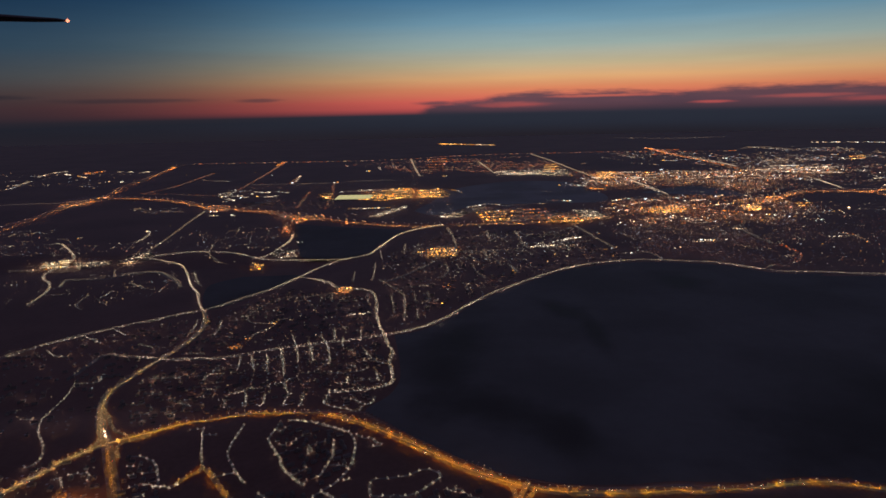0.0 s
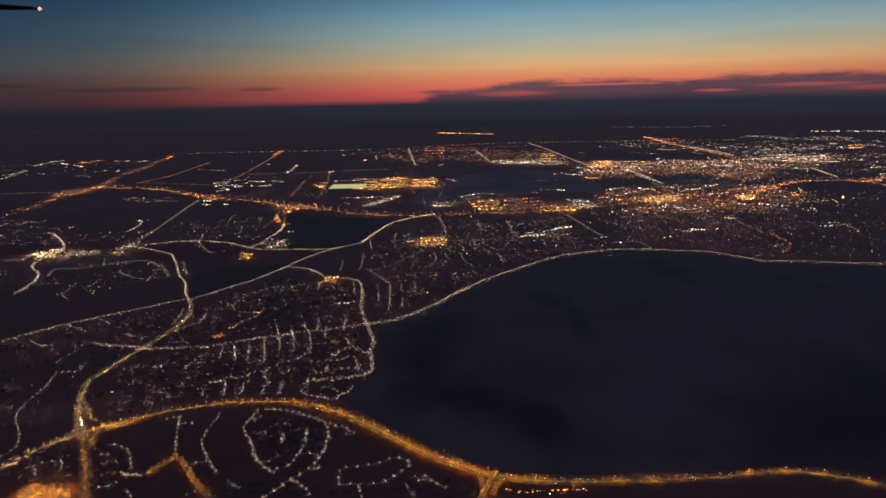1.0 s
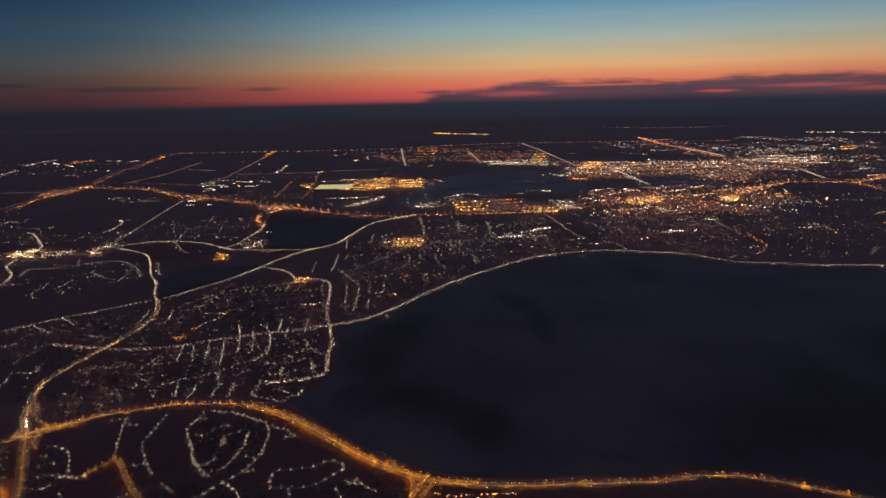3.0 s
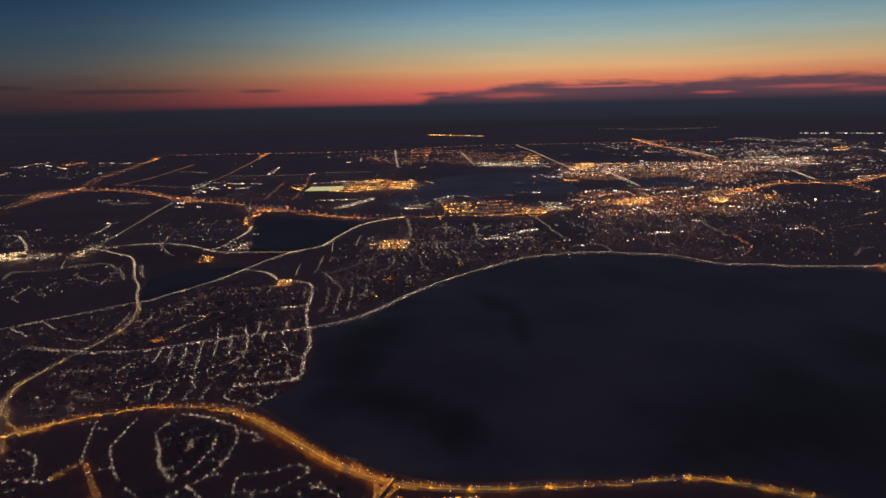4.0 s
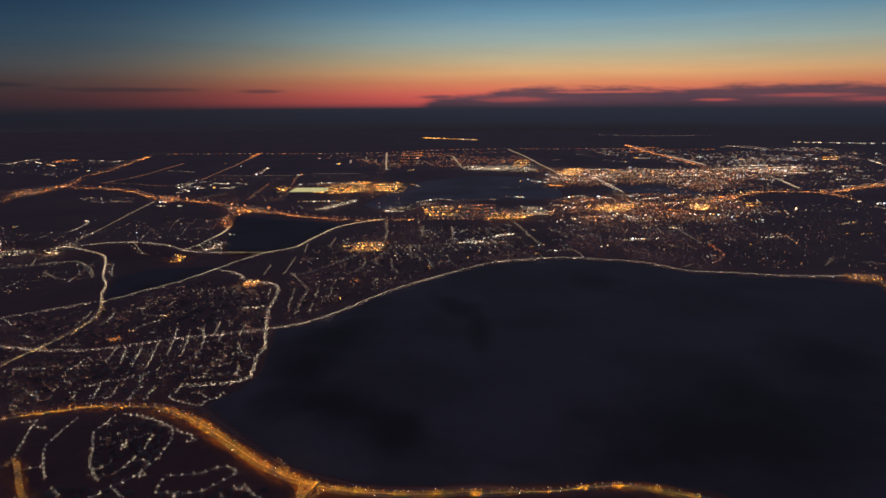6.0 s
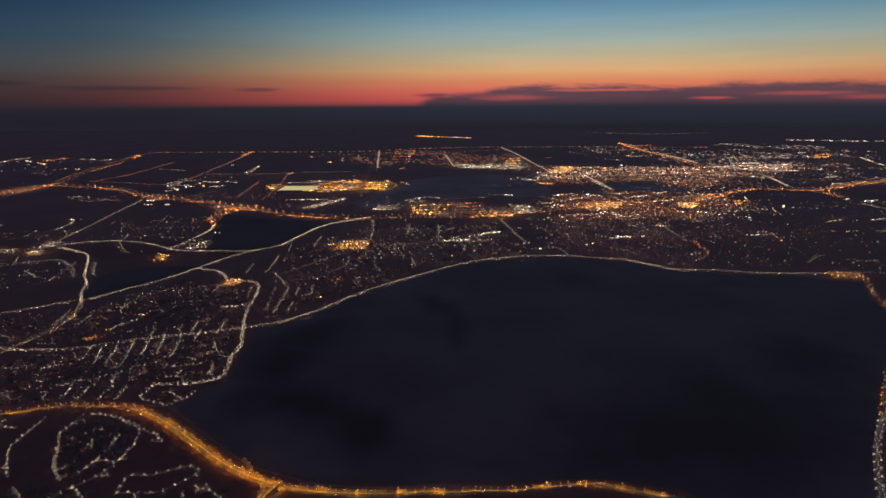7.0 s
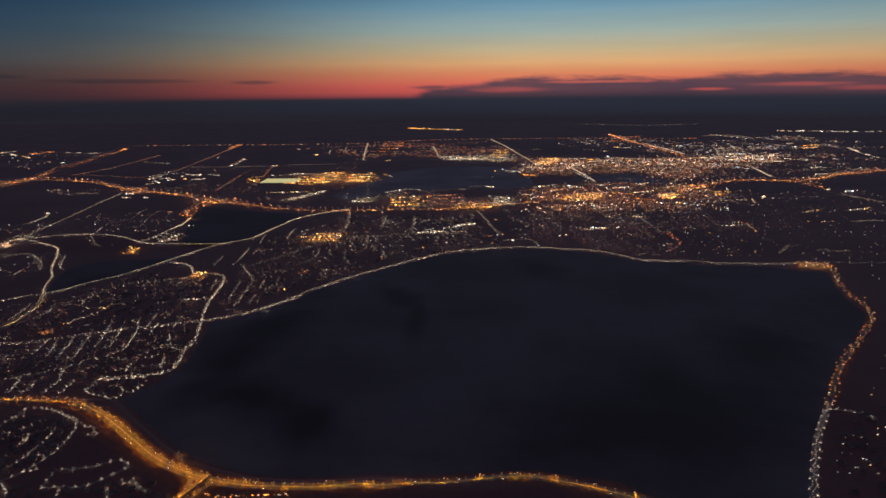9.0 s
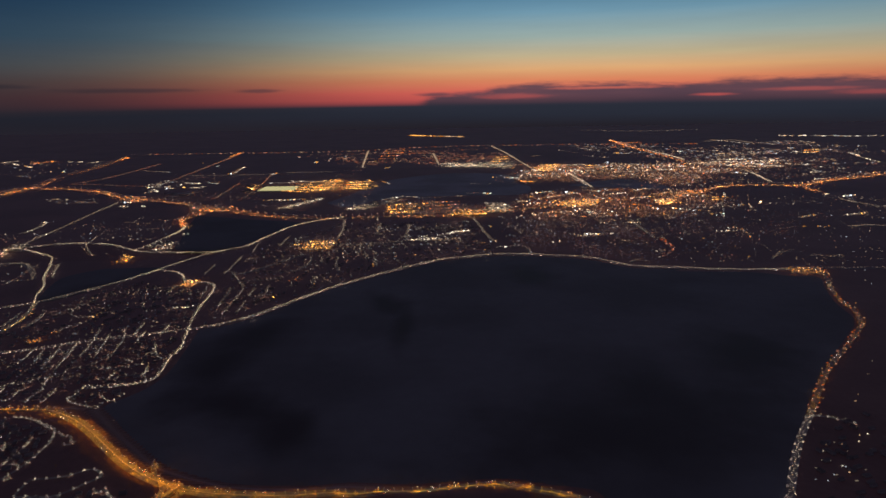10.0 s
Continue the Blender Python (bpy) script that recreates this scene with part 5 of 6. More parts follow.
district([(582.5, 1299.2), (1080.1, 1364.7), (740.1, 761.0), (654.7, 793.2), (480.6, 797.9), (526.4, 973.0)], "dim", "few faint lights on dark land", angle=5, block=30, spacing=8, keep=0.5, radius=0.22, grow=0.00022, rows=24, gap=34, glow='')
district([(900, 2184), (1311, 2633), (1742, 2390), (1418, 1728), (1011, 1614), (984, 1764)], "dim", "distant city lights in haze", angle=3, block=60, spacing=9, keep=0.6, radius=0.34, grow=0.00036, glow='faint', rows=70, gap=27)
district([(646, 2853), (945, 3151), (1172, 2695), (1769, 3130), (1781, 2711), (1407, 2125), (952, 2170)], "dim", "distant city lights in haze", angle=3, block=60, spacing=9, keep=0.6, radius=0.34, grow=0.00036, glow='faint', rows=70, gap=27)
district([(-1875, 2537), (-1425, 2579), (-1077, 2478), (-973, 2157), (-1080, 1984), (-1451, 1961)], "dim", "few faint lights on dark land", angle=5, block=34, spacing=10, keep=0.08, radius=0.3, rows=30, gap=34, grow=0.0003)
district([(-688.5, 1473.6), (-576.1, 1475.7), (-539.5, 1389.0), (-617.6, 1399.0)], "dim", "faint lights of a dark suburb", angle=12, block=24, spacing=5.5, keep=0.5, radius=0.30, grow=0.00025, rows=15, gap=32, glow='street')
district([(304.3, 1124.2), (610.2, 1164.1), (599.2, 1016.1), (424.2, 908.3), (331.1, 909.3), (273.6, 961.2)], "dim", "faint lights of a dark suburb", angle=12, block=24, spacing=5.5, keep=0.5, radius=0.26, grow=0.00025, rows=15, gap=20, glow='faint', chains=20)
lot([(423.8, 1339.8), (499.0, 1361.4), (471.8, 1280.7), (403.2, 1268.2)], "paved ground under amber lights")
district([(423.8, 1339.8), (499.0, 1361.4), (471.8, 1280.7), (403.2, 1268.2)], "amber", "bright amber lights over paved ground", angle=10, block=11, spacing=6, keep=1.0, radius=0.36, grow=0.0005, glow='gold', clump=0, rows=14, gap=9)
# a freeway interchange: paving and masts added for its amber glow
lot([(207.1, 1251.6), (259.1, 1245.2), (247.8, 1182.8), (197.5, 1182.6)], "paved ground under amber lights")
district([(207.1, 1251.6), (259.1, 1245.2), (247.8, 1182.8), (197.5, 1182.6)], "amber", "bright amber lights over paved ground", angle=10, block=11, spacing=6, keep=1.0, radius=0.36, grow=0.0005, glow='gold', clump=0, rows=14, gap=9)
lot([(610.8, 1354.0), (648.4, 1348.7), (622.2, 1290.2), (591.3, 1294.3)], "paved ground under amber lights")
district([(610.8, 1354.0), (648.4, 1348.7), (622.2, 1290.2), (591.3, 1294.3)], "amber", "bright amber lights over paved ground", angle=10, block=11, spacing=6, keep=1.0, radius=0.36, grow=0.0005, glow='amber', clump=0, rows=14, gap=9)
district([(-47.2, 1325.9), (38.0, 1392.2), (134.6, 1420.7), (82.7, 1331.5), (-5.6, 1237.9)], "dim", "faint lights of a dark suburb", angle=12, block=24, spacing=5.5, keep=0.5, radius=0.30, grow=0.00025, rows=15, gap=32, glow='street')
lot([(-189.0, 578.3), (-184.0, 591.6), (-178.3, 585.2), (-183.3, 572.1)], "paved ground under amber lights")
district([(-189.0, 578.3), (-184.0, 591.6), (-178.3, 585.2), (-183.3, 572.1)], "orange", "bright amber lights over paved ground", angle=10, block=11, spacing=6, keep=1.0, radius=0.36, grow=0.0005, glow='amber', clump=0, rows=14, gap=9)
lot([(-205.8, 326.4), (-202.2, 331.8), (-181.9, 330.1), (-166.5, 306.5), (-199.2, 307.3)], "paved ground under amber lights")
district([(-205.8, 326.4), (-202.2, 331.8), (-181.9, 330.1), (-166.5, 306.5), (-199.2, 307.3)], "amber", "bright amber lights over paved ground", angle=10, block=11, spacing=6, keep=1.0, radius=0.36, grow=0.0005, glow='depot', clump=0, rows=14, gap=7)
# three more interchanges, their brown glow made by added paving and masts
lot([(-880, 1517), (-919, 1637), (-872, 1694), (-840, 1690), (-836, 1585), (-838.4, 1493.8)], "paved ground under amber lights")
district([(-880, 1517), (-919, 1637), (-872, 1694), (-840, 1690), (-836, 1585), (-838.4, 1493.8)], "orange", "bright amber lights over paved ground", angle=10, block=11, spacing=6, keep=0.3, radius=0.36, grow=0.0005, glow='brown', clump=0.04, rows=14, gap=7)
lot([(-539, 1506), (-482.8, 1498.1), (-452.8, 1425.4), (-501.6, 1415.6)], "paved ground under amber lights")
district([(-539, 1506), (-482.8, 1498.1), (-452.8, 1425.4), (-501.6, 1415.6)], "orange", "bright amber lights over paved ground", angle=10, block=11, spacing=6, keep=0.3, radius=0.36, grow=0.0005, glow='brown', clump=0.04, rows=14, gap=7)
lot([(-329.5, 1347.1), (-235.3, 1335.2), (-223.2, 1270.6), (-301.5, 1280.0)], "paved ground under amber lights")
district([(-329.5, 1347.1), (-235.3, 1335.2), (-223.2, 1270.6), (-301.5, 1280.0)], "orange", "bright amber lights over paved ground", angle=10, block=11, spacing=6, keep=0.3, radius=0.36, grow=0.0005, glow='brown', clump=0.04, rows=14, gap=7)
lot([(595.5, 785.5), (629.2, 783.6), (619.9, 752.3), (583.7, 759.5)], "paved ground under amber lights")
district([(595.5, 785.5), (629.2, 783.6), (619.9, 752.3), (583.7, 759.5)], "amber", "bright amber lights over paved ground", angle=10, block=11, spacing=6, keep=1.0, radius=0.36, grow=0.0005, glow='amber', clump=0, rows=14, gap=9)
lot([(-186, 1700), (-79, 1795), (-69, 1572), (-166, 1537)], "paved yard lit by high masts")
mast_field([(-186, 1700), (-79, 1795), (-69, 1572), (-166, 1537)], "gold", 9.0, True)
sheds([(-186, 1700), (-79, 1795), (-69, 1572), (-166, 1537)], 40, "low flat-roofed stores in a lit yard")
lot([(-62, 1740), (19, 1752), (13, 1570), (-57, 1580)], "paved yard lit by high masts")
mast_field([(-62, 1740), (19, 1752), (13, 1570), (-57, 1580)], "gold", 9.0, True)
sheds([(-62, 1740), (19, 1752), (13, 1570), (-57, 1580)], 16, "low flat-roofed stores in a lit yard")
lot([(-314, 1698), (-274, 1691), (-249, 1549), (-282, 1554)], "paved yard lit by high masts")
mast_field([(-314, 1698), (-274, 1691), (-249, 1549), (-282, 1554)], "gold", 9.0, True)
sheds([(-314, 1698), (-274, 1691), (-249, 1549), (-282, 1554)], 14, "low flat-roofed stores in a lit yard")
lot([(66.3, 1348.8), (154.7, 1376.4), (271.8, 1285.1), (251.7, 1176.3), (87.5, 1201.6)], "paved yard lit by high masts")
mast_field([(66.3, 1348.8), (154.7, 1376.4), (271.8, 1285.1), (251.7, 1176.3), (87.5, 1201.6)], "brown", 9.0, True)
sheds([(66.3, 1348.8), (154.7, 1376.4), (271.8, 1285.1), (251.7, 1176.3), (87.5, 1201.6)], 40, "low flat-roofed stores in a lit yard")
lot([(-570.5, 935.3), (-565.9, 948.4), (-539.4, 963.4), (-530.3, 940.8), (-530.5, 922.1), (-549.5, 906.8)], "paved yard lit by high masts")
mast_field([(-570.5, 935.3), (-565.9, 948.4), (-539.4, 963.4), (-530.3, 940.8), (-530.5, 922.1), (-549.5, 906.8)], "bright", 9.0, True)
sheds([(-570.5, 935.3), (-565.9, 948.4), (-539.4, 963.4), (-530.3, 940.8), (-530.5, 922.1), (-549.5, 906.8)], 16, "low flat-roofed stores in a lit yard")
lot([(-531.7, 946.2), (-477.7, 953.7), (-469.8, 934.3), (-505.0, 912.2)], "paved yard lit by high masts")
mast_field([(-531.7, 946.2), (-477.7, 953.7), (-469.8, 934.3), (-505.0, 912.2)], "cream", 9.0, True)
sheds([(-531.7, 946.2), (-477.7, 953.7), (-469.8, 934.3), (-505.0, 912.2)], 14, "low flat-roofed stores in a lit yard")
lot([(-463.8, 942.0), (-455.7, 996.4), (-437.8, 994.8), (-416.3, 955.4), (-443.0, 932.6)], "paved yard lit by high masts")
mast_field([(-463.8, 942.0), (-455.7, 996.4), (-437.8, 994.8), (-416.3, 955.4), (-443.0, 932.6)], "bright", 9.0, True)
sheds([(-463.8, 942.0), (-455.7, 996.4), (-437.8, 994.8), (-416.3, 955.4), (-443.0, 932.6)], 14, "low flat-roofed stores in a lit yard")
lot([(-454, 1550), (-404, 1562), (-378, 1511), (-426.8, 1481.5)], "paved yard lit by high masts")
mast_field([(-454, 1550), (-404, 1562), (-378, 1511), (-426.8, 1481.5)], "faint", 9.0, True)
sheds([(-454, 1550), (-404, 1562), (-378, 1511), (-426.8, 1481.5)], 14, "low flat-roofed stores in a lit yard")
lot([(176, 2223), (423, 2251), (384, 2026), (167, 2089)], "paved yard lit by high masts")
mast_field([(176, 2223), (423, 2251), (384, 2026), (167, 2089)], "cream", 9.0, True)
sheds([(176, 2223), (423, 2251), (384, 2026), (167, 2089)], 14, "low flat-roofed stores in a lit yard")
lot([(265.9, 1345.5), (308.8, 1332.0), (310.6, 1238.8), (264.6, 1218.2)], "paved yard lit by high masts")
mast_field([(265.9, 1345.5), (308.8, 1332.0), (310.6, 1238.8), (264.6, 1218.2)], "cream", 9.0, True)
sheds([(265.9, 1345.5), (308.8, 1332.0), (310.6, 1238.8), (264.6, 1218.2)], 14, "low flat-roofed stores in a lit yard")
lot([(-247.1, 973.3), (-233.7, 1005.0), (-208.9, 987.0), (-206.2, 941.9), (-235.3, 943.8)], "paved yard lit by high masts")
mast_field([(-247.1, 973.3), (-233.7, 1005.0), (-208.9, 987.0), (-206.2, 941.9), (-235.3, 943.8)], "cream", 9.0, True)
sheds([(-247.1, 973.3), (-233.7, 1005.0), (-208.9, 987.0), (-206.2, 941.9), (-235.3, 943.8)], 14, "low flat-roofed stores in a lit yard")
district([(615.6, 1274.8), (751.0, 1341.9), (672.3, 1129.9), (574.3, 1122.8)], "dim", "faint lights of a dark suburb", angle=12, block=30, spacing=6, keep=0.9, radius=0.34, grow=0.00025, rows=18, gap=32, glow='street')
lot([(-118.4, 1306.0), (-73.5, 1432.6), (-83.9, 1442.6), (-139.3, 1294.5)], "paved yard lit by high masts")
mast_field([(-118.4, 1306.0), (-73.5, 1432.6), (-83.9, 1442.6), (-139.3, 1294.5)], "cream", 9.0, True)
sheds([(-118.4, 1306.0), (-73.5, 1432.6), (-83.9, 1442.6), (-139.3, 1294.5)], 14, "low flat-roofed stores in a lit yard")
lot([(-6.5, 1278.1), (43.7, 1375.3), (98.8, 1425.7), (90.9, 1385.0), (37.0, 1279.6)], "paved yard lit by high masts")
mast_field([(-6.5, 1278.1), (43.7, 1375.3), (98.8, 1425.7), (90.9, 1385.0), (37.0, 1279.6)], "cream", 9.0, True)
sheds([(-6.5, 1278.1), (43.7, 1375.3), (98.8, 1425.7), (90.9, 1385.0), (37.0, 1279.6)], 14, "low flat-roofed stores in a lit yard")
road_lights([(-22, 4052), (281, 3806)], "amber", 22, 8, 1.0, "row of amber floodlights on the far plain", grow=0.0007)



def lit_rows(mix, rows, step, radius, label, grow=0.0004, height=1.5):
    """Short rows of lamps: each from a place to a place."""
    places, radii = [], []
    for x0, y0, x1, y1 in rows:
        n = max(1, int(math.hypot(x1 - x0, (y1 - y0) * 0.35) / step) + 1)
        for i in range(n):
            t = (i + random.uniform(0.2, 0.8)) / n
            x, y = x0 + (x1 - x0) * t + random.uniform(-0.3, 0.3) * step, y0 + (y1 - y0) * t + random.uniform(-0.5, 0.5) * step
            places.append((x, y, float(ground_z(x, y)) + height))
            radii.append((radius + grow * max(0, y - 700)) * random.choice((0.6, 0.8, 0.9, 1.1, 1.3)))
    light_field("light_rows", places, radii, MIXES[mix], label)


lit_rows("white", [(-513, 1558, -498, 1576), (-546, 1759, -523, 1780), (-494, 1637, -475, 1645), (-492, 1703, -481, 1713), (-433, 1741, -414, 1750), (-171, 646, -163, 651), (-169, 644, -163, 647), (-1198, 2482, -1175, 2477), (-1279, 2350, -1210, 2277), (-1063, 2073, -1061, 2073), (-1053, 2088, -1051, 2087), (-1054, 2121, -1052, 2121), (-999, 2078, -1006, 2112), (-529, 1177, -518, 1176), (-621, 1127, -612, 1116), (-873, 2286, -871, 2286), (-652, 2342, -650, 2341), (-562, 2222, -556, 2220), (-444, 1959, -430, 1972), (-549, 1656, -538, 1665)], 5.5, 0.4, "bright white lights in short rows")
lit_rows("white", [(-501, 1671, -498, 1670), (-465, 1734, -445, 1743), (-411, 1725, -396, 1723), (-488, 1406, -473, 1404), (-428, 1352, -418, 1351), (-424, 1344, -419, 1351), (-262, 2299, -245, 2316), (-60, 2296, -47, 2315), (1, 2052, 18, 2102), (-18, 1758, 0, 1730), (26, 1713, 52, 1662), (-195, 1407, -106, 1412), (-45, 1472, -44, 1472), (269, 1473, 286, 1461), (274, 1463, 285, 1461), (112, 1343, 122, 1326), (327, 1337, 358, 1349), (340, 1774, 378, 1741), (816, 2521, 856, 2483), (1036, 2547, 1074, 2536)], 5.5, 0.4, "bright white lights in short rows")
lit_rows("white", [(1210, 2557, 1212, 2557), (780, 1911, 839, 1899), (782, 1895, 830, 1885), (499, 1556, 515, 1523), (629, 1748, 659, 1770), (588, 1462, 636, 1504), (444, 1229, 454, 1183), (479, 1225, 487, 1191), (448, 1513, 451, 1513), (446, 1092, 451, 1081), (1958, 3424, 2019, 3457), (2049, 3444, 2060, 3381), (2121, 3413, 2148, 3288), (1428, 2650, 1430, 2650), (1509, 2626, 1537, 2617), (1402, 2390, 1409, 2361), (1102, 2199, 1159, 2185), (1101, 2178, 1146, 2167), (926, 1898, 940, 1895), (955, 1814, 976, 1781)], 5.5, 0.4, "bright white lights in short rows")
lit_rows("white", [(1244, 2022, 1247, 1984), (1186, 1844, 1179, 1785), (675, 1345, 676, 1345), (629, 1193, 630, 1193), (664, 1170, 666, 1170), (-565, 911, -562, 910), (-225, 1044, -217, 1048), (-328, 1027, -327, 1027), (-311, 831, -298, 816), (3, 691, 6, 688), (55, 961, 62, 941), (94, 829, 98, 814), (36, 769, 38, 731), (252, 1077, 261, 1071), (161, 925, 166, 913), (178, 905, 179, 905), (147, 876, 148, 876), (204, 917, 205, 902), (237, 945, 261, 962), (237, 907, 241, 899)], 5.5, 0.4, "bright white lights in short rows")
lit_rows("white", [(-218.4, 410.8, -208.7, 395.4)], 0.8, 0.3, "white lamps on the junction bridge")
lit_rows("white", [(260, 954, 260, 954), (283, 933, 283, 933), (350, 954, 352, 954), (260, 923, 274, 914), (300, 883, 301, 883), (393, 1001, 422, 1002), (393, 996, 419, 998), (477, 1089, 496, 1092), (481, 1094, 494, 1092), (559, 930, 560, 930), (558, 954, 558, 954), (-171, 648, -161, 648), (-169, 646, -162, 647), (580, 902, 580, 901), (571, 843, 571, 843), (390, 1385, 435, 1421), (370, 1449, 428, 1487), (365, 1405, 384, 1361), (450, 1474, 475, 1433), (497, 1505, 533, 1461)], 5.5, 0.4, "bright white lights in short rows")
lit_rows("white", [(532, 1425, 576, 1446), (562, 1361, 610, 1379), (623, 1412, 675, 1449), (361, 1194, 428, 1211), (361, 1158, 382, 1161), (600, 1229, 647, 1197), (556, 1249, 582, 1212), (647, 1160, 663, 1134)], 5.5, 0.4, "bright white lights in short rows")
lit_rows("cream", [(-90, 656, -62, 660), (-88, 652, -75, 655), (134, 970, 174, 983), (139, 978, 171, 992), (136, 974, 171, 979), (169, 979, 207, 980), (182, 1013, 227, 1045), (188, 1021, 224, 1041), (145, 990, 160, 1006), (-569, 1715, -554, 1760), (-544, 1655, -527, 1697), (-523, 1600, -509, 1629), (-571, 1788, -555, 1811), (-552, 1690, -536, 1722), (-492, 1750, -442, 1730), (-420, 1647, -404, 1666), (-439, 1639, -423, 1647), (-131, 1301, -90, 1362), (-109, 1327, -72, 1416), (-122, 1343, -77, 1433)], 5.0, 0.38, "cream lights of shops and car parks")
lit_rows("cream", [(182, 2181, 293, 2118), (186, 2103, 385, 2136), (-240, 955, -227, 978), (-233, 949, -212, 968), (-230, 972, -211, 991), (-239, 986, -227, 1004), (-235, 944, -206, 953), (267, 1330, 299, 1311), (267, 1300, 309, 1280), (268, 1264, 305, 1253), (-1327, 2027, -1302, 2069), (-1312, 2071, -1330, 2173), (-1410, 2336, -1424, 2421), (-1451, 2492, -1423, 2555), (-1368, 2431, -1314, 2377), (-1154, 2472, -1135, 2468), (-1090, 2415, -1072, 2477), (-550, 1712, -542, 1758), (-512, 1608, -491, 1585), (-523, 1663, -500, 1682)], 5.0, 0.38, "cream lights of shops and car parks")
lit_rows("cream", [(-434, 1649, -402, 1634), (-475, 1351, -454, 1348), (-434, 1988, -459, 2182), (-317, 1951, -296, 1932), (-125, 1314, -74, 1424), (-122, 1306, -76, 1416), (-139, 1295, -80, 1384), (4, 1305, 47, 1336), (-1, 1277, 37, 1273), (168, 2164, 231, 2210), (186, 2103, 306, 2078), (197, 2139, 300, 2098), (56, 1390, 100, 1443), (100, 1443, 129, 1422), (263, 1330, 307, 1295), (266, 1315, 298, 1282), (277, 1284, 298, 1227), (284, 1263, 300, 1227), (514, 1730, 518, 1575), (1439, 3205, 1496, 2920)], 5.0, 0.38, "cream lights of shops and car parks")
lit_rows("cream", [(1013, 1964, 1168, 1948), (1017, 2114, 1208, 2110), (977, 2044, 1053, 2009), (1077, 2041, 1194, 2053), (601, 1096, 610, 1101), (-494, 1070, -500, 1130), (-500, 1130, -516, 1170), (-243, 973, -231, 992), (-235, 961, -212, 977), (-228, 949, -209, 956), (-244, 961, -240, 979), (-560, 924, -533, 949), (-552, 918, -533, 941), (-559, 937, -538, 955), (-563, 932, -539, 944), (-526, 935, -475, 940), (-515, 924, -481, 927), (-461, 944, -431, 980), (-459, 950, -431, 971), (-453, 963, -438, 995)], 5.0, 0.38, "cream lights of shops and car parks")
lit_rows("cream", [(-453, 1009, -451, 1066), (144, 978, 174, 987), (147, 969, 180, 970), (157, 985, 171, 996), (199, 1034, 226, 1040), (172, 1005, 214, 1047), (374, 1003, 387, 992), (433, 1001, 447, 1004), (594, 1007, 640, 1012), (621, 1033, 638, 1031), (-218, 1754, -104, 1723), (-263, 1713, -192, 1725), (538, 2066, 621, 2085), (600, 1981, 670, 2019), (706, 2105, 782, 2050), (665, 1951, 768, 1964), (807, 2026, 886, 1973), (651, 1858, 749, 1870), (895, 1954, 898, 1856), (803, 1814, 837, 1737)], 5.0, 0.38, "cream lights of shops and car parks")
lit_rows("cream", [(930, 2074, 1040, 2088), (499, 1873, 547, 1819), (438, 1811, 486, 1761), (1200, 2032, 1244, 1967), (1136, 2106, 1221, 2149), (529, 1929, 601, 1899)], 5.0, 0.38, "cream lights of shops and car parks")
lit_rows("gold", [(-460, 1664, -453, 1652), (-458, 1653, -449, 1641), (-302, 1651, -262, 1581), (-290, 1606, -274, 1635), (-280, 1574, -263, 1612), (-171, 1641, -123, 1601), (-167, 1587, -116, 1559), (-157, 1545, -119, 1530), (-151, 1616, -112, 1643), (-129, 1715, -88, 1732), (-121, 1655, -79, 1683), (-124, 1612, -77, 1615), (-106, 1568, -78, 1584), (-108, 1774, -84, 1744), (-129, 1752, -101, 1772), (-60, 1703, 5, 1717), (-55, 1656, 1, 1670), (-49, 1611, -1, 1625), (-44, 1589, -3, 1583), (-226, 1565, -165, 1556)], 5.0, 0.5, "golden yard lights in rows")
lit_rows("gold", [(-224, 1596, -171, 1609), (71, 1318, 150, 1330), (72, 1289, 146, 1301), (74, 1261, 145, 1273), (79, 1234, 137, 1240), (88, 1220, 130, 1222), (369, 1692, 405, 1661), (239, 1190, 261, 1200), (603, 1323, 638, 1326), (593, 1294, 623, 1298), (591, 1280, 611, 1277), (725, 1354, 754, 1367), (712, 1324, 733, 1329), (1, 971, 24, 977), (-0, 955, 26, 956), (2, 939, 25, 941), (4, 927, 23, 929), (-16, 972, -1, 975), (-13, 948, -1, 951), (-18, 933, 0, 935)], 5.0, 0.5, "golden yard lights in rows")
lit_rows("gold", [(-33, 950, -19, 956), (-113, 758, -100, 759), (-114, 751, -102, 752), (-261, 913, -246, 912), (-255, 901, -244, 903), (-251, 891, -242, 890), (-264, 921, -254, 923), (-189, 581, -182, 585), (-186, 575, -181, 578), (-178, 602, -175, 599), (1506, 2501, 1587, 2538), (1455, 2402, 1524, 2438), (611, 2050, 648, 2060), (597, 1982, 628, 1993), (335, 2228, 392, 2236), (350, 2312, 409, 2344), (369, 2401, 415, 2440), (327, 2169, 371, 2159)], 5.0, 0.5, "golden yard lights in rows")
lit_rows("orange", [(-642.9, 2615.4, -662.4, 2855.7), (-1018.8, 2514.5, -1067.5, 2678.3), (-309.2, 1921.5, -302.8, 1967.4), (-438.1, 1959.9, -438.2, 2007.9)], 14.0, 0.7, "orange lamps of far road junctions")
lit_rows("orange", [(9, 760, 12, 763), (5, 774, 16, 768), (7, 755, 14, 757), (-188, 577, -183, 588), (-185, 574, -180, 585), (-184, 580, -180, 588), (-181, 604, -178, 602), (479, 2060, 529, 2067), (466, 1992, 516, 1999), (459, 1943, 496, 1936), (533, 2048, 565, 2006), (157, 1344, 216, 1352), (157, 1300, 216, 1314), (149, 1259, 215, 1271), (163, 1237, 214, 1237), (219, 1257, 263, 1265), (213, 1231, 260, 1232), (213, 1205, 257, 1206), (213, 1187, 244, 1189), (435, 1338, 502, 1353)], 6.0, 0.42, "orange lights beside the freeways")
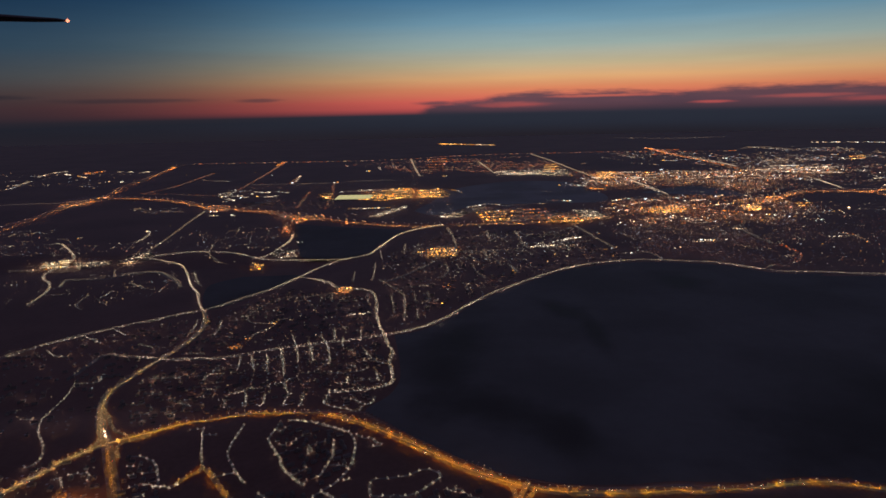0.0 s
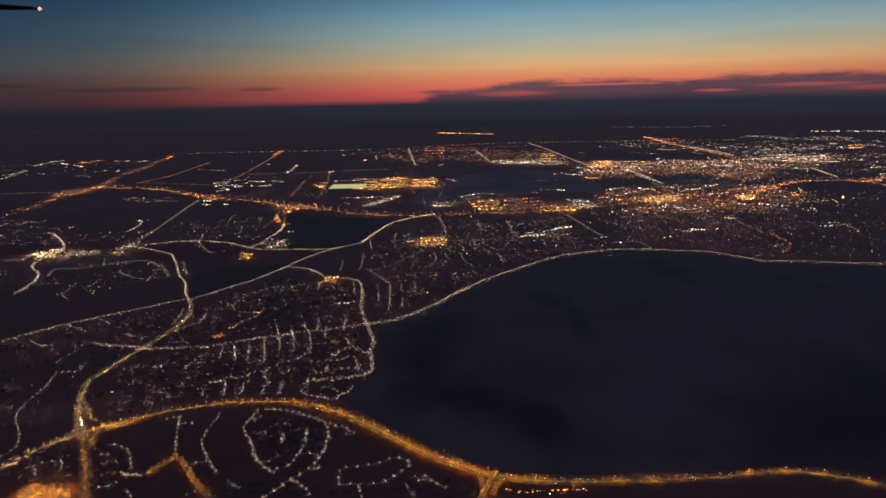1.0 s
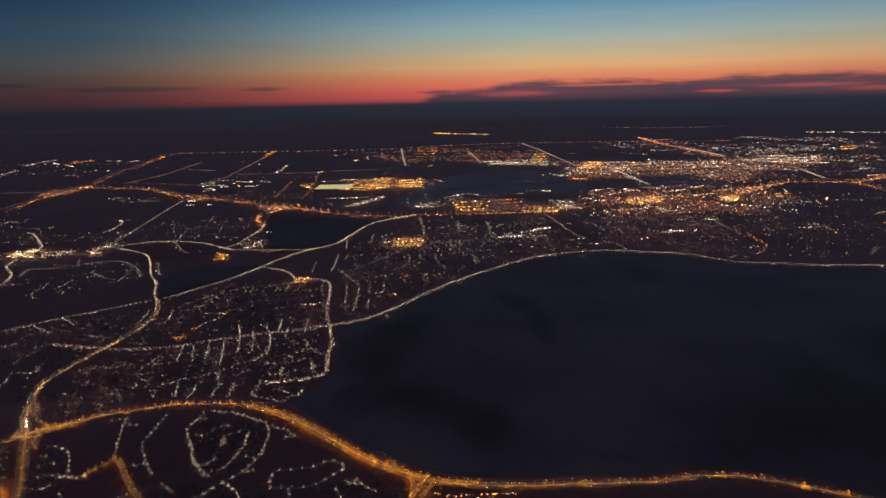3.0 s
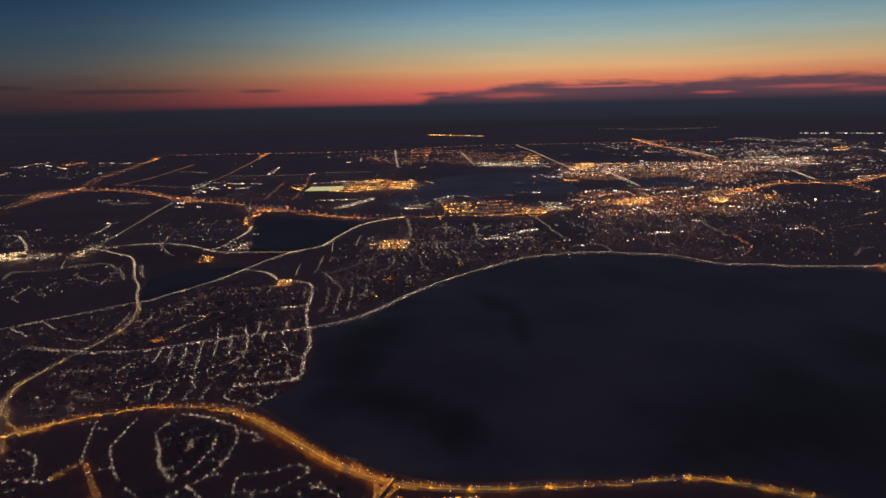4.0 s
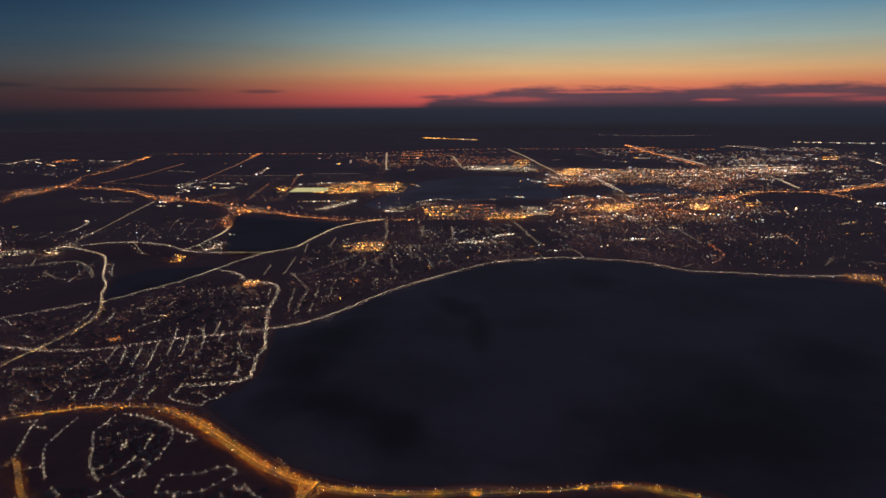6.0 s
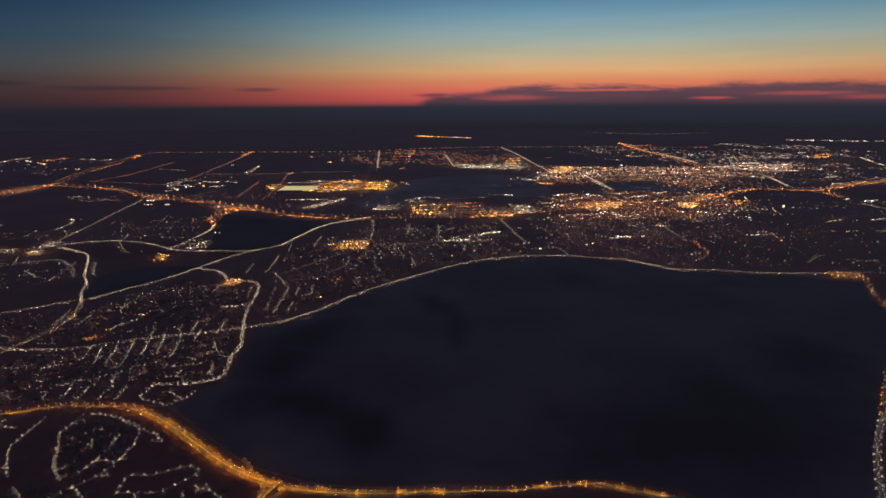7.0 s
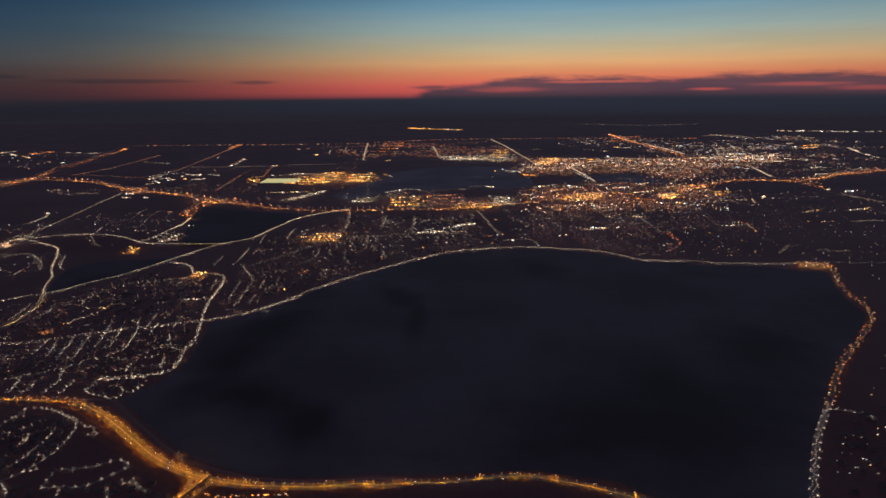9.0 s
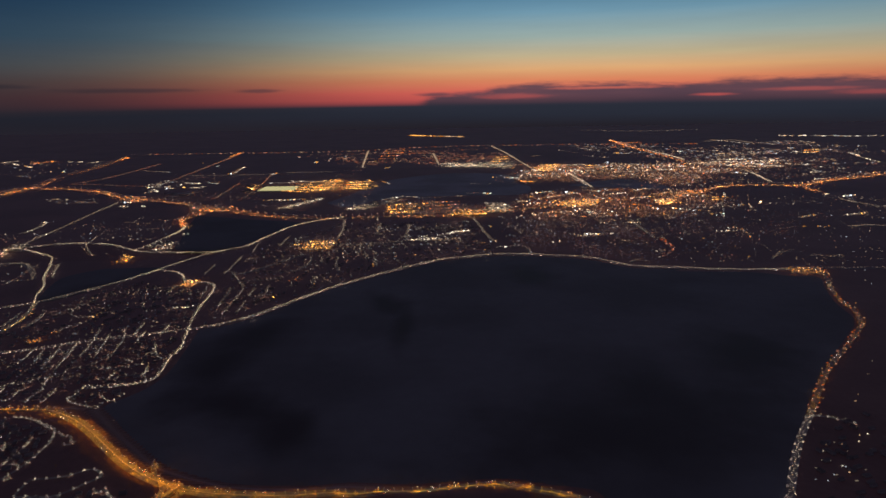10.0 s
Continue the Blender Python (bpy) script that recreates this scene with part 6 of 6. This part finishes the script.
lit_rows("orange", [(424, 1309, 490, 1315), (420, 1280, 472, 1281), (690, 1456, 745, 1467), (669, 1414, 722, 1424), (666, 1388, 697, 1392), (-1283, 2413, -1270, 2521), (981, 3276, 991, 2969), (946, 3065, 1086, 3103), (873, 2819, 990, 2855), (-66, 2791, 16, 2833), (-58, 2669, 16, 2678), (-62, 2533, 10, 2541), (-50, 2406, 7, 2417), (513, 1368, 553, 1322), (500, 1314, 564, 1269), (354, 1334, 407, 1282), (511, 1269, 551, 1236), (629, 1343, 663, 1355), (254, 1219, 311, 1239), (-888, 1536, -857, 1550)], 6.0, 0.42, "orange lights beside the freeways")
lit_rows("orange", [(-874, 1581, -843, 1626), (-867, 1672, -857, 1715), (-523, 1486, -480, 1498), (-517, 1451, -458, 1443), (-485, 1413, -456, 1418), (-299, 1314, -228, 1299), (-286, 1285, -229, 1271)], 6.0, 0.42, "orange lights beside the freeways")
lit_rows("dim", [(-1435, 2193, -1395, 2203), (-1080, 1984, -1015, 1972), (-682, 1473, -666, 1479), (-611, 1398, -617, 1431), (-599, 1412, -580, 1410), (-575, 1417, -542, 1405), (-751, 2097, -645, 2044), (-235, 2499, -213, 2309), (-194, 2647, -173, 2435), (-369, 2557, -350, 2526), (-332, 2770, -324, 2799), (-114, 2398, -84, 2414), (-98, 2126, -61, 2100), (-194, 1345, -179, 1299), (-180, 1343, -164, 1312), (493, 2420, 531, 2461), (249, 1652, 271, 1626), (233, 1478, 269, 1473), (127, 1405, 233, 1433), (1930, 3557, 1953, 3547)], 8.0, 0.32, "faint rows of lights")
lit_rows("dim", [(289, 928, 301, 901), (-633, 1070, -616, 1073), (-567, 1050, -547, 1048), (-418, 736, -421, 780), (-418, 736, -396, 717), (-400, 758, -396, 770), (-396, 770, -399, 796), (-388, 746, -380, 738), (-383, 822, -357, 793), (-601, 913, -562, 908), (-343, 971, -310, 921), (-309, 924, -288, 928), (-268, 1004, -258, 1007), (-333, 878, -317, 846), (283, 1074, 304, 1047), (282, 994, 292, 993), (338, 943, 344, 939), (419, 928, 431, 954), (68, 1180, 79, 1023), (78, 1096, 80, 1014)], 8.0, 0.32, "faint rows of lights")
lit_rows("dim", [(130, 1106, 129, 996), (129, 996, 143, 974), (80, 868, 83, 852), (45, 906, 52, 854), (65, 904, 70, 853), (93, 857, 98, 835), (631, 1274, 675, 1254), (587, 1167, 619, 1151), (665, 1235, 715, 1249), (707, 1216, 744, 1191), (595, 1041, 621, 1023), (542, 876, 543, 846), (524, 899, 514, 865), (552, 855, 555, 841), (340, 1020, 359, 1022), (378, 1116, 410, 1096), (319, 1070, 350, 1082), (560, 1080, 581, 1067), (640, 2721, 682, 2530), (745, 2970, 799, 2807)], 8.0, 0.32, "faint rows of lights")
lit_rows("dim", [(675, 2425, 748, 2332), (949, 2696, 1007, 2555), (863, 2327, 952, 2258), (1158, 2513, 1181, 2344), (1287, 2477, 1325, 2358), (1551, 2862, 1595, 2772), (1392, 2241, 1407, 2125), (790, 1680, 822, 1602), (866, 1692, 919, 1633), (1049, 1766, 1106, 1714), (579, 1598, 622, 1569)], 8.0, 0.32, "faint rows of lights")
lit_rows("cream", [(1067, 2188, 1164, 2201), (1009, 2023, 1068, 1984), (1155, 2141, 1164, 2102), (1199, 2158, 1249, 2096), (1109, 1965, 1149, 1962), (1247, 2041, 1269, 1987), (1250, 1923, 1277, 1845), (1109, 1745, 1123, 1744), (940, 1795, 949, 1781), (966, 1822, 981, 1752), (983, 1726, 963, 1609), (1143, 1782, 1201, 1779), (1079, 1636, 1119, 1645), (1230, 1805, 1244, 1776), (1606, 2391, 1551, 2234), (1538, 2213, 1483, 2024), (1440, 2456, 1492, 2400), (1015, 2058, 1020, 1988), (952, 2027, 1006, 2058), (403, 994, 435, 1002)], 5.0, 0.38, "cream lights of shops and car parks")
lit_rows("cream", [(377, 987, 403, 990), (481, 1095, 501, 1084), (438, 1174, 470, 1184), (447, 1150, 474, 1160)], 5.0, 0.38, "cream lights of shops and car parks")
lit_rows("white", [(954, 1372, 972, 1379), (980, 1347, 1017, 1361), (865, 1133, 891, 1144), (891, 1144, 917, 1154), (782, 1120, 818, 1141), (761, 1030, 781, 1034), (739, 1041, 746, 1026), (726, 1256, 744, 1249), (758, 1262, 743, 1222), (779, 1268, 800, 1302), (773, 1423, 751, 1342), (667, 1176, 670, 1158), (601, 1495, 623, 1484), (599, 1326, 638, 1310), (443, 1197, 449, 1191), (572, 769, 574, 761), (584, 637, 589, 637)], 5.5, 0.4, "bright white lights in short rows")
lit_rows("orange", [(691, 1444, 741, 1451), (684, 1410, 741, 1433), (1287, 1773, 1262, 1709), (1313, 1772, 1279, 1696), (627, 1045, 643, 1021), (639, 1012, 625, 958), (541, 1278, 577, 1256), (533, 1231, 573, 1223)], 6.0, 0.42, "orange lights beside the freeways")
lit_rows("gold", [(600, 1311, 633, 1295), (597, 1283, 629, 1288), (565, 1168, 576, 1156)], 5.0, 0.5, "golden yard lights in rows")
lit_rows("dim", [(610, 1228, 640, 1240), (603, 1191, 642, 1201), (602, 1161, 640, 1171), (634, 1208, 659, 1194), (643, 1165, 677, 1176), (658, 1120, 668, 1119), (610, 845, 626, 867), (626, 867, 639, 873), (657, 847, 673, 837), (673, 837, 692, 839), (685, 833, 662, 790), (658, 764, 659, 761), (671, 768, 673, 763), (645, 722, 640, 704), (729, 864, 732, 857), (438, 379, 443, 377), (432, 382, 436, 381)], 8.0, 0.32, "faint rows of lights")
lit_rows("orange", [(54.3, 299.4, 96.3, 299.2)], 3.0, 0.3, "orange and white lights of roadside shops")
lit_rows("cream", [(54.3, 299.4, 96.3, 299.2)], 5.0, 0.28, "white lights of roadside shops")
lit_rows("res", [(407, 368, 408, 368), (413, 371, 414, 369), (416, 368, 417, 367), (414, 361, 415, 361), (401, 360, 402, 360), (395, 351, 396, 351), (399, 351, 400, 350), (387, 345, 388, 343), (403, 344, 405, 344), (402, 338, 403, 337), (393, 336, 395, 335), (381, 331, 382, 331), (387, 331, 388, 331), (401, 332, 402, 329), (413, 341, 414, 340), (428, 372, 429, 371), (465, 436, 466, 435), (457, 425, 458, 426), (491, 469, 494, 468), (511, 492, 512, 491)], 2.0, 0.4, "pale house lights on the east bank")



def greenhouse(x0, x1, y0, depth, label):
    """Long glasshouses, lit from inside, ridge beside ridge."""
    root = new("greenhouse")
    root.matrix_basis = pose((x0 + x1) / 2, y0 + depth / 2, 0)
    w, d = (x1 - x0) / 2, depth / 2
    v, f, s = [], [], []
    box(v, f, s, 0, -w, -d, 0, w, d, 2.2)
    part("base_wall", mesh_of("base_wall", v, f, [CONCRETE]), root)
    n = 7
    for i in range(n):
        a = -w + 2 * w * i / n
        e = a + 2 * w / n - 0.4
        v = [(a, -d, 2.2), (e, -d, 2.2), ((a + e) / 2, -d, 3.0), (a, d, 2.2), (e, d, 2.2), ((a + e) / 2, d, 3.0)]
        part("glass_roof", mesh_of("glass_roof", v, [(0, 1, 2), (5, 4, 3), (0, 2, 5, 3), (2, 1, 4, 5)], [GROW_GLASS]), root, "glowing yellow-green glass")
    tagged(root, label, "greenhouse")


GROW_GLASS = lamp_glass("lit_greenhouse_glass", [(1.0, 0.84, 0.42), (0.95, 0.86, 0.42)], 0.6, 0.2)
greenhouse(-250, -166, 1559, 75, "long greenhouse glowing yellow-green in the dark")



# ---------------------------------------------------------------- houses
def house_field(poly, count, label):
    """Small gabled houses of a quarter, too many to count."""
    p = np.array(poly)
    verts, faces, slots = [], [], []
    tries = 0
    while count and tries < 8000:
        tries += 1
        x, y = random.uniform(p[:, 0].min(), p[:, 0].max()), random.uniform(p[:, 1].min(), p[:, 1].max())
        if not inside(poly, np.array([x]), np.array([y]))[0] or any(near_road(x, y, r) for r in NEAR_STREETS):
            continue
        count -= 1
        turn = radians(random.choice((15, 18, 22, 105, 108)))
        a, d, h = random.uniform(1.3, 2.2), random.uniform(0.9, 1.3), random.uniform(0.9, 1.3)
        c, s, z, i = math.cos(turn), math.sin(turn), float(ground_z(x, y)), len(verts)
        for u, v, w in ((-a, -d, 0), (a, -d, 0), (a, d, 0), (-a, d, 0), (-a, -d, h), (a, -d, h), (a, d, h), (-a, d, h), (-a, 0, h + 0.8), (a, 0, h + 0.8)):
            verts.append((x + u * c - v * s, y + u * s + v * c, z + w))
        faces += [tuple(i + j for j in q) for q in ((0, 1, 5, 4), (2, 3, 7, 6), (1, 2, 6, 9, 5), (3, 0, 4, 8, 7), (4, 5, 9, 8), (6, 7, 8, 9))]
        slots += [0, 0, 0, 0, 1, 1]
    tagged(new("houses", mesh_of("houses", verts, faces, [SIDING, ROOF], slots)), label, "houses", kind="stuff")


def near_road(x, y, line):
    return np.min(np.hypot(line[:, 0] - x, line[:, 1] - y)) < 2.6


NEAR_STREETS = [glide(line, 2.0) for line in (GARDEN_LOOP, GARDEN_CRESCENT, CREEK_ROAD, CREEK_COURT, MEADOW_LOOP, WEST_LANE, SHORE_ROAD, RIDGE_ROAD, CROSS_HIGHWAY, LAKESIDE_HIGHWAY, PENINSULA_STREET, HOLLOW_LANE, CREEK_LANE, *TERRACE_LANES, *GARDEN_LANES)]
house_field([(-236.3, 666.5), (-180.9, 788.5), (-122.9, 738.3), (-72.0, 720.0), (-54.0, 599.1), (-173.9, 573.1), (-228.1, 561.6)], 220, "small dark gabled houses of a suburb")
house_field([(-216.5, 539.5), (-50.6, 570.9), (-35.6, 484.3), (-50.4, 439.6), (-125.7, 449.4), (-196.1, 417.0), (-233.5, 454.6), (-237.3, 501.7)], 240, "small dark gabled houses of a suburb")
house_field([(-81.1, 916.6), (6.8, 1118.9), (229.1, 1132.6), (245.0, 943.8), (262.8, 886.6), (102.0, 799.2), (25.6, 687.1), (-41.0, 601.7), (-61.4, 738.1)], 350, "small dark gabled houses of a suburb")
house_field([(-423.5, 562.9), (-328.8, 623.4), (-247.6, 673.0), (-236.9, 602.2), (-250.0, 549.0), (-253.4, 480.6), (-228.5, 413.2), (-285.2, 376.3)], 150, "small dark gabled houses of a suburb")

def house_meshes(a, d, h):
    """Walls, gabled roof with eaves, chimney, door and windows of a small house."""
    walls = [(-a, -d, 0), (a, -d, 0), (a, d, 0), (-a, d, 0), (-a, -d, h), (a, -d, h), (a, d, h), (-a, d, h), (-a, 0, h + 0.75), (a, 0, h + 0.75)]
    wall = mesh_of("wall", walls, [(0, 1, 5, 4), (2, 3, 7, 6), (1, 2, 6, 9, 5), (3, 0, 4, 8, 7)], [SIDING])
    o, t = 0.15, 0.07
    v = [(x, y, z + dz) for dz in (0.0, t) for x in (-a - o, a + o) for y, z in ((-d - o, h - 0.1), (0, h + 0.77), (d + o, h - 0.1))]
    f = [(6, 9, 10, 7), (7, 10, 11, 8), (0, 1, 4, 3), (1, 2, 5, 4), (0, 6, 7, 1), (1, 7, 8, 2), (3, 4, 10, 9), (4, 5, 11, 10), (0, 3, 9, 6), (2, 8, 11, 5)]
    roof = mesh_of("roof", v, f, [ROOF])
    v, f, s = [], [], []
    box(v, f, s, 0, a * 0.3, 0.15, h + 0.3, a * 0.3 + 0.22, 0.37, h + 1.05)
    chimney = mesh_of("chimney", v, f, [CONCRETE])
    out = [("wall", wall), ("roof", roof), ("chimney", chimney)]
    for name, x, w, z0, z1 in (("door", -0.1, 0.2, 0.02, 0.5), ("window", -a * 0.65, 0.3, 0.35, 0.65), ("window", a * 0.45, 0.3, 0.35, 0.65)):
        v, f, s = [], [], []
        box(v, f, s, 0, x, -d - 0.03, z0, x + w, -d + 0.02, z1)
        out.append((name, mesh_of(name, v, f, [STEEL])))
    return out


first_house = {}


def house(size, x, y, turn):
    at = pose(x, y, float(ground_z(x, y)) - 0.02, 0, 0, turn)
    if size in first_house:
        ob = copy_thing(first_house[size], at)
    else:
        ob = first_house[size] = new("house")
        made = {}
        for name, me in house_meshes(*size):
            made[name] = part(name, me, made["roof"] if name == "chimney" else made["wall"] if name in ("door", "window") else ob)
        ob.matrix_basis = at
    tagged(ob, "small dark gabled house beside a lit residential street", "house", "houses of the near suburb")


def house_row(poly, count):
    """Single houses of a near quarter, clear of its streets and of each other."""
    p, spots, tries = np.array(poly), [], 0
    while len(spots) < count and tries < 6000:
        tries += 1
        x, y = random.uniform(p[:, 0].min(), p[:, 0].max()), random.uniform(p[:, 1].min(), p[:, 1].max())
        if not inside(poly, np.array([x]), np.array([y]))[0] or any(near_road(x, y, r) for r in NEAR_STREETS) or any(math.hypot(x - a, y - b) < 5.5 for a, b in spots):
            continue
        spots.append((x, y))
        house(random.choice(((1.3, 0.95, 1.0), (1.7, 1.1, 1.1), (2.1, 1.25, 1.2))), x, y, random.choice((15, 18, 22, 105, 108)))


house_row([(-99.3, 406.9), (-55.2, 383.0), (-46.2, 352.5), (-56.3, 324.1), (-76.9, 337.9), (-97.0, 379.6)], 45)
house_row([(-185.4, 373.1), (-163.8, 362.4), (-146.7, 323.5), (-167.0, 324.3)], 18)
house_row([(-94.7, 328.6), (-67.1, 318.4), (-29.5, 308.8), (28.4, 311.0), (40.8, 295.0), (-88.7, 310.1)], 30)
house_row([(-270.3, 356.2), (-206.6, 373.8), (-184.0, 335.7), (-248.5, 326.5)], 20)
house_field([(405.3, 372.1), (440.2, 403.4), (518.1, 443.5), (428.4, 307.3), (367.9, 308.5)], 70, "small dark gabled houses of a suburb")



# ---------------------------------------------------------------- cars
def car_parts():
    v, f, s = [], [], []
    box(v, f, s, 0, -0.55, -0.22, 0.08, 0.55, 0.22, 0.24)
    body = mesh_of("body", v, f, [PAINT])
    v = [(-0.38, -0.20, 0.24), (0.22, -0.20, 0.24), (0.22, 0.20, 0.24), (-0.38, 0.20, 0.24), (-0.28, -0.17, 0.38), (0.08, -0.17, 0.38), (0.08, 0.17, 0.38), (-0.28, 0.17, 0.38)]
    f = [(4, 5, 6, 7), (0, 1, 5, 4), (1, 2, 6, 5), (2, 3, 7, 6), (3, 0, 4, 7)]
    cabin = mesh_of("cabin", v, f, [STEEL])
    out = [("body", body), ("cabin", cabin)]
    for name, x, m in (("headlight", 0.58, HEAD), ("tail_light", -0.58, TAIL)):
        for y in (-0.15, 0.15):
            out.append((name, mesh_of(name, [(x + a * 0.08, y + b * 0.10, 0.2 + c * 0.08) for a, b, c in OCTA], OCTA_F, [m])))
    return out


PAINT = surface("car_paint", (0.10, 0.10, 0.11), (0.20, 0.20, 0.21), 0.35, 0.3, 3.0)
HEAD = lamp_glass("headlight_glass", [PALE, COOL], 9.0, 0.3, small=True)
TAIL = lamp_glass("tail_light_glass", [(1.0, 0.05, 0.02)], 4.0, 0.3, small=True)
first_car = []


def cars(line, width, gap, group):
    """Traffic in both directions along a road."""
    pts = glide(line, 2.0)
    nor = sides(pts)
    i = 3
    while i < len(pts) - 3:
        side = random.choice((-1, 1))
        (x, y), (a, b) = pts[i] + nor[i] * side * width, nor[i]
        turn = math.degrees(math.atan2(a, -b)) + (0 if side > 0 else 180)
        at = pose(x, y, float(ground_z(x, y)) + 0.12, 0, 0, turn)
        if first_car:
            ob = copy_thing(first_car[0], at)
        else:
            ob = new("car")
            (_, body), (_, cabin), *lights = car_parts()
            shell = part("body", body, ob)
            part("cabin", cabin, ob)
            for name, me in lights:
                part(name, me, shell, {"headlight": "lit white headlight", "tail_light": "glowing red tail light"}[name])
            ob.matrix_basis = at
            first_car.append(ob)
        tagged(ob, "dark car with its lights on, driving along the road", "car", group)
        i += max(2, int(random.expovariate(1.0 / gap)))


cars(LAKESIDE_HIGHWAY, 2.4, 8, "cars on the highway")
cars(CROSS_HIGHWAY, 2.0, 9, "cars on the cross highway")
cars(EAST_SHORE_AVENUE, 1.5, 9, "cars on the shore avenue")


# ---------------------------------------------------------------- overpass
def overpass(a, b, width, height, label):
    """A concrete bridge with parapets and piers over the highway."""
    root = new("road_bridge")
    a, b = Vector((*a, 0)), Vector((*b, 0))
    mid = (a + b) / 2
    length = (b - a).length
    root.matrix_basis = pose(mid.x, mid.y, float(ground_z(mid.x, mid.y)), 0, 0, math.degrees(math.atan2(b.y - a.y, b.x - a.x)))
    for name, y0, y1, z0, z1, m in (("deck", -width / 2, width / 2, height, height + 0.3, ASPHALT), ("parapet", -width / 2, -width / 2 + 0.15, height + 0.3, height + 0.6, CONCRETE), ("parapet", width / 2 - 0.15, width / 2, height + 0.3, height + 0.6, CONCRETE)):
        v, f, s = [], [], []
        box(v, f, s, 0, -length / 2, y0, z0, length / 2, y1, z1)
        part(name, mesh_of(name, v, f, [m]), root)
    for x in (-length * 0.3, 0, length * 0.3):
        v, f, s = [], [], []
        box(v, f, s, 0, x - 0.25, -width / 2 + 0.3, -0.2, x + 0.25, width / 2 - 0.3, height)
        part("pier", mesh_of("pier", v, f, [CONCRETE]), root)
    tagged(root, label, "bridge")


overpass((40.8, 288.9), (51.6, 317.5), 2.6, 1.3, "concrete road bridge over the lit highway")
for k in range(8):
    bx, by = 40.8 + 10.8 * (0.06 + 0.125 * k), 288.9 + 28.6 * (0.06 + 0.125 * k)
    street_lamp("sodium", bx + (0.95 if k % 2 else -0.95), by, float(ground_z((40.8 + 51.6) / 2, (288.9 + 317.5) / 2)) + 1.6, 180 if k % 2 else 0, "bridge lamps")



# ---------------------------------------------------------------- wing
def wing():
    """The outer wing of an airliner in the sky, with a red light at its tip."""
    root = new("airplane_wing")
    rows, size = [], 1.4
    stations = ((0.0, 0.15, 1.5, 0.0), (1.2, 1.0, 4.0, 0.1), (4.0, 1.5, 6.0, 0.35), (14.0, 2.2, 9.0, 0.6), (31.0, 3.0, 14.0, 1.3), (60.0, 5.2, 22.0, 2.2))
    for x, thick, chord, rise in stations:
        rows.append([(-x, chord * (0.5 - 0.5 * math.cos(a)) - chord * 0.4, rise + thick * 0.5 * math.sin(a)) for a in np.linspace(0, 2 * math.pi, 14, endpoint=False)])
    n = 14
    v = [tuple(size * q for q in p) for r in rows for p in r]
    f = [(r * n + i, r * n + (i + 1) % n, (r + 1) * n + (i + 1) % n, (r + 1) * n + i) for r in range(len(rows) - 1) for i in range(n)] + [tuple(range(n)), tuple(range((len(rows) - 1) * n, len(rows) * n))[::-1]]
    part("wing_panel", mesh_of("wing_panel", v, f, [STEEL_DARK]), root)
    part("tip_light", mesh_of("tip_light", [(size * (0.1 + x * 1.1), size * y * 1.2, size * z * 0.9) for x, y, z in OCTA], OCTA_F, [BEACON]), root, "glowing red tip light")
    root.matrix_basis = pose(-223.2, 439.9, 262.8, 0, 1.2, 4)
    tagged(root, "dark airliner wing with a red tip light in the sky", "wing")


STEEL_DARK = surface("grey_wing_paint", (0.05, 0.045, 0.055), (0.08, 0.075, 0.085), 0.6, 0.1, 1.0)
BEACON = lamp_glass("tip_lamp_glass", [(1.0, 0.30, 0.16)], 2.2, 0.2)
wing()
